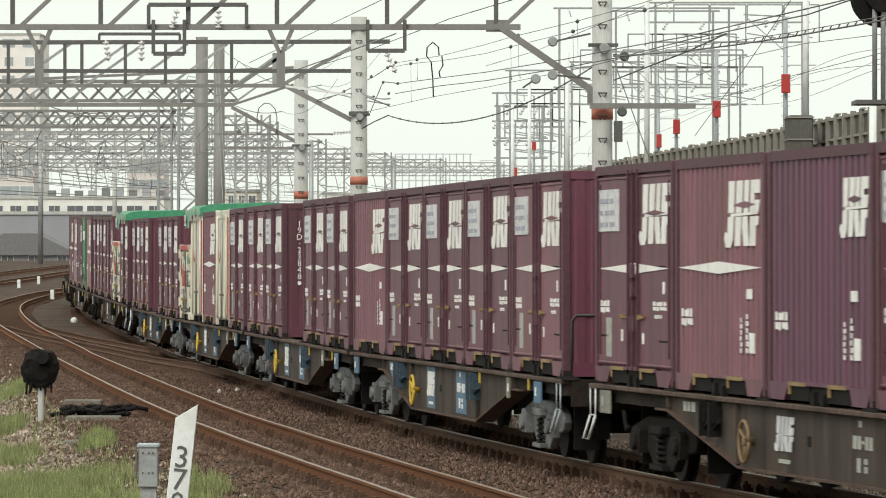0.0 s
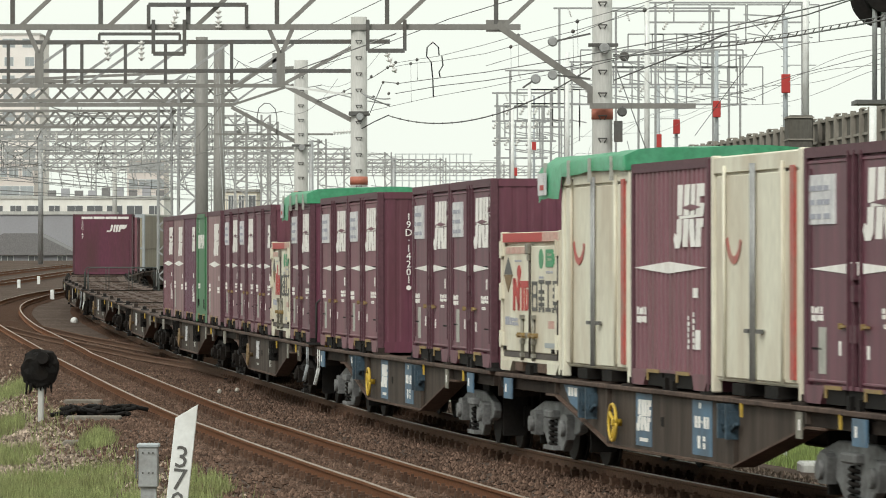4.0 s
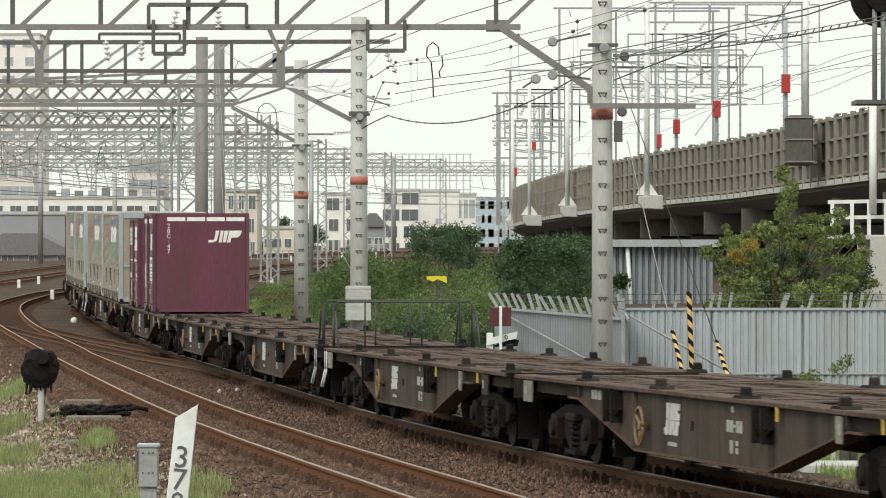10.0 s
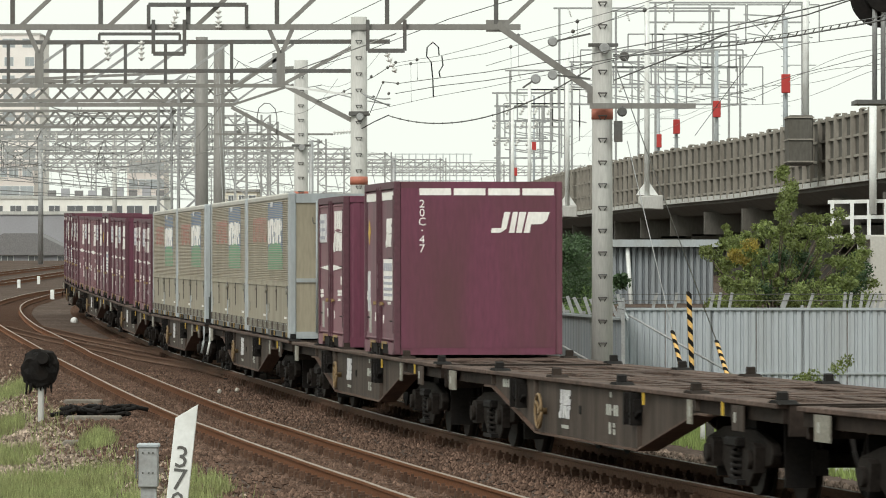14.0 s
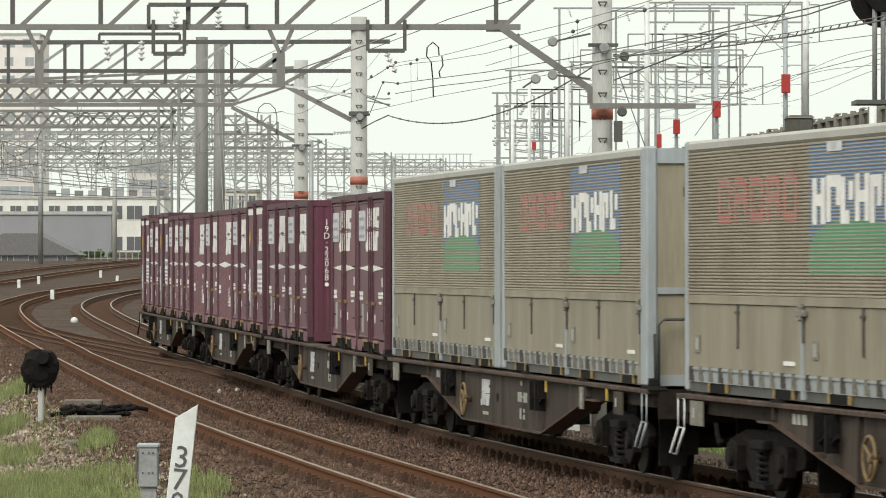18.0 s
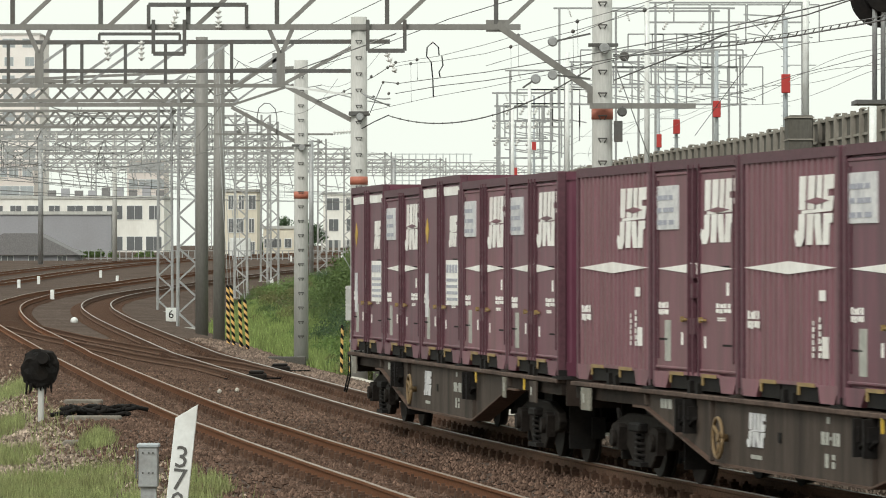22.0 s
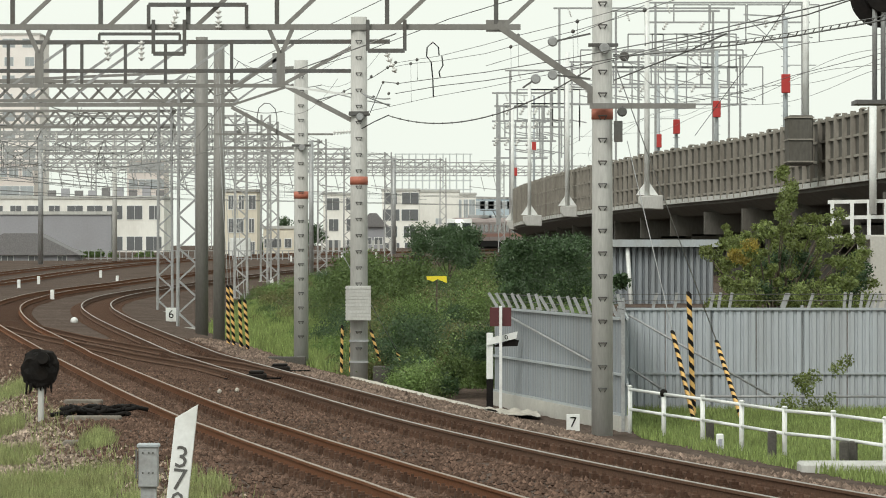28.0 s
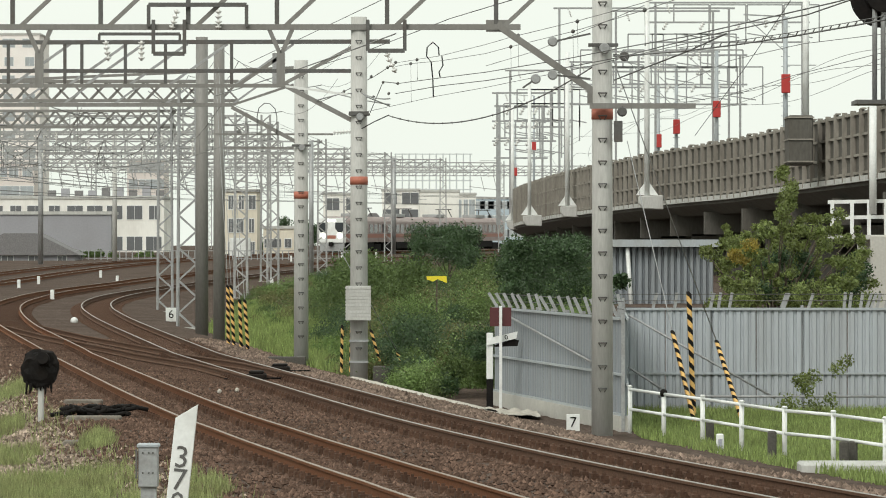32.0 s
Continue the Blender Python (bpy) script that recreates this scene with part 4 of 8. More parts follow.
        for y0, y1 in ((-CW - 0.004, -CW + 0.12), (CW - 0.12, CW + 0.004)):
            part("end_post", bmesh_box((x0, x0 + w, y0, y1, 0, h)), m, ob, "pale blue-grey end post", 0.02)
    boxes("top_rail", [(-l + 0.1, l - 0.34, -CW, -CW + 0.08, h - 0.12, h), (-l + 0.1, l - 0.34, CW - 0.08, CW, h - 0.12, h)], PALECONC, ob, "worn pale top rail", 0.03)
    bm = bmesh.new()
    box(bm, l - 0.10, l - 0.03, -CW + 0.12, CW - 0.12, 0.1, h - 0.1)
    part("end_wall", bm, KHAKI, ob)
    boxes("end_frame", [(l - 0.03, l, -CW + 0.12, CW - 0.12, 0.98, 1.05), (l - 0.03, l, -0.05, 0.05, 0.1, h - 0.15), (l - 0.03, l, -CW + 0.12, CW - 0.12, h - 0.18, h - 0.02), (l - 0.03, l, -CW + 0.12, CW - 0.12, 0.0, 0.12)], PALE, ob)
    for yy in (-0.75, 0.6):
        bm = bmesh.new()
        rod(bm, (l + 0.02, yy, 0.1), (l + 0.02, yy, h - 0.15), 0.02, n=6)
        part("lock_rod", bm, PALE, ob)
    yy = y + 0.0135
    boxes("sign_panel", [(0.05, 3.15, yy - 0.004, yy, 1.505, 2.40)], BLUE, ob, "blue painted sign")
    boxes("sign_panel", [(0.05, 3.15, yy - 0.004, yy, 1.19, 1.50)], SIGNGREEN, ob, "green painted sign")
    bm = bmesh.new()
    prism(bm, [(1.6 + 1.45 * math.cos(math.pi * i / 16), 1.502 + 0.20 * math.sin(math.pi * i / 16)) for i in range(17)], yy - 0.007, yy)
    part("sign_hill", bm, SIGNGREEN, ob, "green hill on the sign")
    for i, w in enumerate((0.42, 0.46, 0.40, 0.44, 0.36, 0.42)):
        x, z, h1 = 0.18 + 0.48 * i, 1.66 + 0.02 * (i % 2), 0.43
        rows = [(x, x + 0.13, z, z + h1), (x + w - 0.13, x + w, z + h1 * (0, 0.35, 0.5)[i % 3], z + h1 * (1, 1, 0.9)[i % 3])]
        rows.append((x + 0.13, x + w - 0.13, z + h1 * (0.4, 0.75, 0.0)[i % 3], z + h1 * (0.65, 1.0, 0.28)[i % 3]))
        boxes("name_bar", [(p, q, yy - 0.013, yy - 0.004, c, d) for p, q, c, d in rows], WHITE, ob, "white sign shape")
    for i in range(5):
        x, z, h1, w = -3.35 + 0.62 * i, 1.70, 0.46, 0.50
        rows = [(x, x + 0.11, z, z + h1), (x + w - 0.11, x + w, z + 0.06 * (i % 2), z + h1 - 0.05), (x + 0.11, x + w - 0.11, z + h1 - 0.10, z + h1), (x + 0.11, x + w - 0.11, z + (0.0, 0.18)[i % 2], z + (0.10, 0.28)[i % 2])]
        boxes("name_bar", [(p, q, yy - 0.006, yy, c, d) for p, q, c, d in rows], SIGNRED, ob)
    boxes("paper_label", [(0.7, 1.2, y - 0.004, y, h - 0.22, h - 0.13)], BOARD, ob)
    o = part("end_code", letters("U51A", 0.18, STEELDARK, "end_code"), None, ob, "dark stencilled type code")
    o.matrix_local = Matrix.Translation((l - 0.026, -0.62, 2.05)) @ Euler((radians(90), 0, radians(90))).to_matrix().to_4x4()
    return ob


def rod_path(bm, pts, r, n=6):
    """One bent tube through pts."""
    pts = [Vector(p) for p in pts]
    side = None
    rings = []
    for i, p in enumerate(pts):
        t = (pts[min(i + 1, len(pts) - 1)] - pts[max(i - 1, 0)]).normalized()
        if side is None:
            side = t.cross(Vector((0, 1, 0)) if abs(t.y) < 0.9 else Vector((1, 0, 0))).normalized()
        side = (side - t * side.dot(t)).normalized()
        up = t.cross(side)
        rings.append([bm.verts.new(p + r * (math.cos(6.28319 * k / n) * side + math.sin(6.28319 * k / n) * up)) for k in range(n)])
    for a, b in zip(rings, rings[1:]):
        for k in range(n):
            bm.faces.new((a[k], a[(k + 1) % n], b[(k + 1) % n], b[k])).smooth = True
    bm.faces.new(rings[0][::-1])
    bm.faces.new(rings[-1])


def wagon_step(x, s, slant, material, ob):
    """A thin bracket on the end of the sill with a slanted foothold below."""
    y = s * 1.26
    bm = bmesh.new()
    rod_path(bm, [(x, y, 0.68), (x, y, 0.98), (x + 0.26, y, 0.98), (x + 0.26, y, 0.68), (x + 0.02, y, 0.68)], 0.010)
    part("grab_iron", bm, material, ob)
    bm = bmesh.new()
    rod_path(bm, [(x, y, 0.68), (x + slant, s * 1.30, 0.41), (x + slant + 0.26, s * 1.30, 0.41), (x + 0.26, y, 0.68)], 0.014)
    part("foot_step", bm, material, ob, "thin white foot step")


def wagon_handrail(x, inward, material, ob, zt):
    """A tall portal across the end of the deck with a hoop at each side."""
    for w, h, posts in ((1.12, 0.74, (-0.45, 0.30)), ):
        bm = bmesh.new()
        rod_path(bm, [(x, -w, zt), (x, -w, zt + h - 0.06), (x, -w + 0.06, zt + h), (x, w - 0.06, zt + h), (x, w, zt + h - 0.06), (x, w, zt)], 0.017)
        for y in posts:
            rod(bm, (x, y, zt), (x, y, zt + h), 0.015, n=6)
        part("end_handrail", bm, material, ob, "tubular end handrail")
    for y in (-1.14, 1.14):
        bm = bmesh.new()
        rod_path(bm, [(x + inward * 0.05, y, zt), (x + inward * 0.10, y, zt + 0.58), (x + inward * 0.35, y, zt + 0.58), (x + inward * 0.75, y, zt)], 0.018)
        part("side_hoop", bm, material, ob)


def flat_wagon(blue, ends):
    sill = SILL
    ob = thing("container_flat_wagon", "dusty grey-brown bogie flat wagon with blue painted patches and pale bogies" if blue else "rusty brown bogie flat wagon for containers with dark bogies", "flat wagon", "freight wagons")
    L, zt = 9.75, 1.03
    for s in (-1, 1):
        bm = bmesh.new()
        y0, y1 = sorted((s * 1.20, s * 1.10))
        prism(bm, [(-6.05, zt - 0.05), (-6.05, 0.84), (-3.0, 0.36), (3.0, 0.36), (6.05, 0.84), (6.05, zt - 0.05)], y0, y1)
        sl = part("side_sill", bm, sill, ob, "deep fish-bellied side sill")
        for q0, q1 in ((-L, -6.05), (6.05, L)):
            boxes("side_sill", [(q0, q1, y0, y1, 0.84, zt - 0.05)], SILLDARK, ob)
        bm = bmesh.new()
        y0, y1 = sorted((s * 1.27, s * 1.02))
        box(bm, -L, L, y0, y1, zt - 0.05, zt)
        part("sill_flange", bm, DECK, ob, "rusty top flange", 0.008)
        for m in (-1, 1):
            bm = bmesh.new()
            pts = [(m * 6.6, 0.84), (m * 6.05, 0.84), (m * 3.0, 0.36), (m * 0.002, 0.36)]
            low = [(x, z - 0.022) for x, z in pts]
            prism(bm, pts + low[::-1], *sorted((s * 1.25, s * 1.0)))
            part("bottom_flange", bm, SILLEDGE, ob)
        for x in (-6.05, -3.1, 3.05, 6.0):
            boxes("stiffener", [(x, x + 0.05, *sorted((s * 1.20, s * 1.25)), 0.86 if abs(x) > 4 else 0.38, zt - 0.05)], sill, ob)
    bm = bmesh.new()
    for y in (-0.42, 0.36):
        box(bm, -L, L, y, y + 0.06, 0.72, zt - 0.02)
    for i in range(25):
        x = -L + 0.1 + i * (2 * L - 0.26) / 24
        box(bm, x, x + 0.07, -1.10, 1.10, 0.82, zt - 0.03)
    part("centre_frame", bm, DECK, ob)
    # added plate that blocks light under the open deck, and rigging between the bogies
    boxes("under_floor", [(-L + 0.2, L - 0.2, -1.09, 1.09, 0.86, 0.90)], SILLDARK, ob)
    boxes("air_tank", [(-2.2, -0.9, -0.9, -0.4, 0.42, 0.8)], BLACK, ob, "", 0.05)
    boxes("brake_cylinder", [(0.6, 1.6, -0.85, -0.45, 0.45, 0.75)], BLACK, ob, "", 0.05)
    for i in range(5):
        c = (i - 2) * PITCH
        tagged(boxes("deck_plate", [(c - 1.75, c + 1.75, -0.30, -0.10, zt - 0.03, zt - 0.016), (c - 1.75, c + 1.75, 0.08, 0.28, zt - 0.03, zt - 0.016), (c - 1.70, c - 1.20, -1.02, 1.02, zt - 0.03, zt - 0.012), (c + 1.20, c + 1.70, -1.02, 1.02, zt - 0.03, zt - 0.012), (c - 1.2, c + 1.2, -1.02, -0.80, zt - 0.03, zt - 0.014), (c - 1.2, c + 1.2, 0.80, 1.02, zt - 0.03, zt - 0.014)], DECK, ob), "", "", "", "stuff")
        for x in (c + 1.74,):
            for s in (-1, 1):
                bm = bmesh.new()
                prism(bm, [(x - 0.14, zt - 0.005), (x + 0.34, zt - 0.005), (x + 0.22, zt + 0.030), (x - 0.02, zt + 0.030)], *sorted((s * 1.26, s * 1.06)))
                prism(bm, [(x + 0.04, zt + 0.025), (x + 0.17, zt + 0.025), (x + 0.15, zt + 0.10), (x + 0.08, zt + 0.115)], *sorted((s * 1.22, s * 1.12)))
                part("container_lock", bm, SILLDARK if i % 2 else BLACK, ob)
    for b in (-7.1, 7.1):
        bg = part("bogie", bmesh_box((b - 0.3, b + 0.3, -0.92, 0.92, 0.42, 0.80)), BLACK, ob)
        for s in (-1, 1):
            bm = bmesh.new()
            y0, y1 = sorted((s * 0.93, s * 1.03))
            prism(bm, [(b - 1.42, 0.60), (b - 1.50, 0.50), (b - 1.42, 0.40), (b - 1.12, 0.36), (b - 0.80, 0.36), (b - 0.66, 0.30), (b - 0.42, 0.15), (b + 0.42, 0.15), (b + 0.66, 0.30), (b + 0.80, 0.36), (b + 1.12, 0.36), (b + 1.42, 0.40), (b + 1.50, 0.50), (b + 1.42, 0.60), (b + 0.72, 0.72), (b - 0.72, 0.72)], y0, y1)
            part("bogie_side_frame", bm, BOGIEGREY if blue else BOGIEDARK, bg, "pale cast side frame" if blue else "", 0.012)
            bm = bmesh.new()
            rod_path(bm, [(b + 0.11 * math.cos(1.05 * k), s * (1.03 + 0.07 * math.sin(1.05 * k)), 0.21 + 0.0105 * k) for k in range(31)], 0.022, 5)
            part("spring", bm, BLACK, bg)
            boxes("spring_plank", [(b - 0.30, b + 0.30, *sorted((s * 1.0, s * 1.12)), 0.16, 0.21)], BOGIEGREY if blue else BLACK, bg)
            boxes("bolster_end", [(b - 0.26, b + 0.26, *sorted((s * 1.0, s * 1.13)), 0.53, 0.63)], BOGIEGREY if blue else BLACK, bg, "", 0.02)
            for x in (b - 0.95, b + 0.95):
                bm = bmesh.new()
                prism(bm, [(x - 0.20, 0.56), (x - 0.15, 0.31), (x + 0.15, 0.31), (x + 0.20, 0.56), (x + 0.1, 0.60), (x - 0.1, 0.60)], *sorted((s * 1.02, s * 1.12)))
                rod(bm, (x, s * 1.10, 0.44), (x, s * 1.17, 0.44), 0.095, n=12)
                part("axle_box", bm, BOGIEGREY if blue else BOGIEDARK, bg, "", 0.0)
            for x in (b - 1.55, b + 1.50):
                boxes("brake_hanger", [(x, x + 0.05, *sorted((s * 0.62, s * 0.92)), 0.18, 0.80), (x - 0.05, x + 0.1, *sorted((s * 0.5, s * 0.66)), 0.3, 0.55)], BLACK, bg)
        for x in (b - 0.95, b + 0.95):
            bm = bmesh.new()
            rod(bm, (x, -0.85, 0.43), (x, 0.85, 0.43), 0.08, n=8)
            for s in (-1, 1):
                rod(bm, (x, s * 0.50, 0.43), (x, s * 0.525, 0.43), 0.46, n=24)
                rod(bm, (x, s * 0.525, 0.43), (x, s * 0.625, 0.43), 0.43, n=24)
                rod(bm, (x, s * 0.625, 0.43), (x, s * 0.66, 0.43), 0.14, n=12)
            part("wheelset", bm, WHEEL, bg)
    for s in (-1, 1):
        bm = bmesh.new()
        box(bm, *sorted((s * L, s * (L + 0.06))), -1.15, 1.15, 0.72, zt)
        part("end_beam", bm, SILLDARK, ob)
        bm = bmesh.new()
        box(bm, *sorted((s * (L + 0.05), s * (L + 0.42))), -0.13, 0.13, 0.72, 0.98)
        box(bm, *sorted((s * (L + 0.25), s * (L + 0.55))), -0.17, 0.10, 0.70, 1.0)
        part("coupler", bm, BLACK, ob, "", 0.02)
        for y in (-0.55, 0.5):
            bm = bmesh.new()
            pts = [(s * (L + 0.05), 0.75), (s * (L + 0.2), 0.55), (s * (L + 0.32), 0.45), (s * (L + 0.4), 0.5)]
            rod_path(bm, [(a, y, c) for a, c in pts], 0.025)
            part("brake_hose", bm, BLACK, ob)
    # lettering panels and small fittings on the sills
    for s in (-1,):
        y = s * 1.203
        a, c = sorted((y, y + s * 0.006))
        if blue:
            for x0, x1, z0, z1 in ((-1.72, -0.92, 0.40, 0.965), (1.05, 1.95, 0.40, 0.965)):
                boxes("blue_patch", [(x0, x1, *sorted((y - s * 0.002, y + s * 0.003)), z0, z1)], SKYBLUE, ob, "sky-blue painted patch")
            bm = bmesh.new()
            prism(bm, [(-5.75, 0.965), (-4.75, 0.965), (-4.5, 0.62), (-5.35, 0.76)], *sorted((y - s * 0.002, y + s * 0.003)))
            part("blue_patch", bm, SKYBLUE, ob)
        if s < 0:
            part("emblem", emblem(-1.68, 0.56, 0.72, 0.34, y - 0.004), WHITE if blue else BOARD, ob, "white painted emblem")
        ink = WHITE if blue else PAPER
        boxes("stencil_mark", [(-1.52, -1.10, a, c, 0.45, 0.49)], ink, ob)
        for x, z, w, hh in ((1.36, 0.88, 0.10, 0.06), (1.16, 0.68, 0.13, 0.12), (1.33, 0.68, 0.10, 0.12), (1.47, 0.73, 0.06, 0.03), (1.58, 0.68, 0.10, 0.12), (1.72, 0.68, 0.10, 0.12), (1.30, 0.47, 0.12, 0.13), (1.55, 0.47, 0.10, 0.06), (1.55, 0.55, 0.10, 0.05), (-5.45, 0.84, 0.13, 0.10), (-5.28, 0.84, 0.12, 0.10), (-5.10, 0.84, 0.16, 0.10)):
            boxes("stencil_mark", [(x, x + w, a, c, z, z + hh)], ink, ob)
        boxes("drain_hole", [(-0.45, -0.33, a, c, 0.64, 0.74)], BLACK, ob)
        # container lock gear hanging on the sill
        for x in (-4.35, -3.95, 2.65, 3.0):
            bm = bmesh.new()
            box(bm, x, x + 0.16, *sorted((s * 1.20, s * 1.30)), 0.76, 0.90)
            box(bm, x + 0.05, x + 0.11, *sorted((s * 1.20, s * 1.33)), 0.62, 0.97)
            rod(bm, (x + 0.08, s * 1.27, 0.70), (x + 0.30, s * 1.27, 0.78), 0.02, n=6)
            part("lock_lever", bm, LEVERBLUE if blue else BLACK, ob)
        for x in (3.45, 7.35):
            boxes("yellow_mark", [(x, x + 0.05, *sorted((s * 1.25, s * 1.27)), 0.85, 0.99)], YELLOW, ob, "yellow mark")
        for x, m in ((7.85, SKYBLUE if blue else SILL), (-9.15, DULLSTEEL if not blue else SKYBLUE), (5.75, DULLSTEEL)):
            boxes("hanging_plate", [(x, x + 0.50 if x != 5.75 else x + 0.2, *sorted((s * 1.275, s * 1.255)), 0.72, 0.97)], m, ob)
            boxes("plate_mark", [(x + 0.12, x + 0.19, *sorted((s * 1.282, s * 1.275)), 0.80, 0.90)], ink, ob)
        # hand brake wheel
        bm = bmesh.new()
        rod_path(bm, [(-2.52 + 0.2 * math.cos(0.2618 * i), s * 1.30, 0.62 + 0.2 * math.sin(0.2618 * i)) for i in range(25)], 0.019)
        for i in range(3):
            p = 2.094 * i + 0.4
            rod(bm, (-2.52, s * 1.28, 0.62), (-2.52 + 0.2 * math.cos(p), s * 1.30, 0.62 + 0.2 * math.sin(p)), 0.02, n=5)
        rod(bm, (-2.52, s * 1.2, 0.62), (-2.52, s * 1.31, 0.62), 0.04, n=8)
        part("brake_wheel", bm, YELLOW if blue else OCHRE, ob, "hand brake wheel")
        if ends:
            wagon_step(9.42 if ends == 2 else -9.70, s, -0.18, (STEELWHITE, PALE, BLACK)[ends - 1], ob)
    if ends == 3:
        for y in (-0.75, -0.35, 0.4):
            bm = bmesh.new()
            rod_path(bm, [(-9.8 - 0.09 * k, y + 0.03 * k, 0.84 - 0.42 * math.sin(0.52 * k)) for k in range(7)], 0.028)
            part("brake_hose", bm, BLACK, ob, "hanging black rubber hose")
    if ends:
        m = 1 if ends == 2 else -1
        wagon_handrail(m * (9.85 if ends == 3 else 9.62), -m, YELLOW if blue and ends == 1 else RAILDARK, ob, zt)
    return ob


def end_number(ob, text, size=0.150, y=-0.84, z=1.52):
    """White number reading downwards on the end wall."""
    o = part("end_number", letters("\n".join(text), size, WHITE, "end_number", 0.78), None, ob, "white container number")
    o.matrix_local = Matrix.Translation((CL + 0.004, y, z)) @ Euler((radians(90), 0, radians(90))).to_matrix().to_4x4()
    if len(text) > 7:
        bm = bmesh.new()
        rod(bm, (CL, y, z - 0.58), (CL + 0.006, y, z - 0.58), 0.036, n=14)
        part("check_disc", bm, WHITE, ob, "small white disc under the number")


MADE = {}


def take(key, build):
    """The first of a kind is built, later ones are copied."""
    if key not in MADE:
        MADE[key] = build()
        return MADE[key]
    return copy_thing(MADE[key], Matrix())


KINDS = {
    "D": lambda: door_container(),
    "O": lambda: door_container(paint=MAROON_OLD),
    "C": lambda: door_container(across=True),
    "c": lambda: door_container(paint=MAROON_OLD, across=True),
    "p": lambda: door_container(boards=False),
    "Y": lambda: door_container(h=2.48, boards=False, strips=True),
    "R": lambda: ribbed_container(paint=MAROON_OLD),
    "r": lambda: ribbed_container(big=False, paint=MAROON_DEEP),
    "F": lambda: smooth_container(MAROON_GREY, "faded maroon smooth-sided freight container with white emblem"),
    "G": green_container,
    "W": cream_container,
    "w": low_container,
}
# rear slot first
LOADS = ("YDYOD", "RORDY", "DD_cC", "", "", "_O___", "_____", "_____", "_____", "_____", "RFrGF", "DDpwD", "OO_DD", "wWRWD", "OD_DD", "RDDDO", "DRrDD")
DECK_Z = 1.06
boxes_at = {}
for i, load in enumerate(LOADS):
    blue = 12 <= i <= 15
    ends = {0: 3, 4: 1, 8: 1, 12: 1, 16: 1, 3: 2, 7: 2, 11: 2, 15: 2}.get(i, 0)
    put(take(("wagon", blue, ends), lambda: flat_wagon(blue, ends)), i, 0, 0)
    for j, k in enumerate(load):
        if k != "_":
            c = take(k, KINDS[k])
            boxes_at[i, j] = c
            put(c, i, (j - 2) * PITCH, DECK_Z)
for i in (3, 4):
    for x in (-4.86, 4.80):
        put(take("S", shutter_container), i, x, DECK_Z)
for key, text, y in (((14, 1), "19D·23848", -0.92), ((12, 1), "19D·14201", -0.76), ((11, 4), "19D·41403", -0.94), ((2, 1), "19D·22068", -0.90), ((11, 2), "19D", -0.62)):
    end_number(boxes_at[key], text, 0.150 if len(text) > 4 else 0.17, y, 1.54 if len(text) > 4 else 2.02)
o = part("end_number", letters("V19", 0.30, WHITE, "end_number"), None, boxes_at[5, 1], "white container number")
o.matrix_local = Matrix.Translation((CL + 0.004, -0.45, 1.86)) @ Euler((radians(90), 0, radians(90))).to_matrix().to_4x4()


def end_door_container():
    ob = door_container(h=2.5, boards=False, strips=True)
    ob["label"] = "maroon container with white strip and emblem on its end wall"
    h, x = 2.5, CL + 0.002
    bm = bmesh.new()
    box(bm, x - 0.03, x, -CW + 0.1, CW - 0.1, 0.1, h - 0.1)
    part("end_panel", bm, MAROON_END, ob)
    boxes("white_strip", [(x, x + 0.005, -0.86 + 0.5 * i, -0.4 + 0.5 * i, h - 0.20, h - 0.10) for i in range(4)], WHITE, ob)
    bm = bmesh.new()
    z, w = 1.76, 0.84
    for pts in ([(0.0, 0.0), (0.20, 0.0), (0.33, 0.18), (0.42, 1.0), (0.29, 1.0), (0.22, 0.22), (0.02, 0.22)], [(0.39, 0.0), (0.50, 0.0), (0.58, 1.0), (0.47, 1.0)], [(0.54, 0.0), (0.66, 0.0), (0.76, 1.0), (0.61, 1.0)], [(0.70, 0.0), (0.83, 0.0), (0.86, 0.40), (1.10, 0.42), (1.20, 0.60), (1.26, 1.0), (0.80, 1.0)]):
        prism(bm, [(0.18 + a * 0.68, z + b * 0.3) for a, b in pts], x, x + 0.006, "yz")
    part("emblem", bm, WHITE, ob, "white railway emblem")
    end_number(ob, "20C·47", 0.165, -0.82, 1.85)
    return ob


c20 = end_door_container()
put(c20, 5, 4.8 - CL - 0.1, DECK_Z)


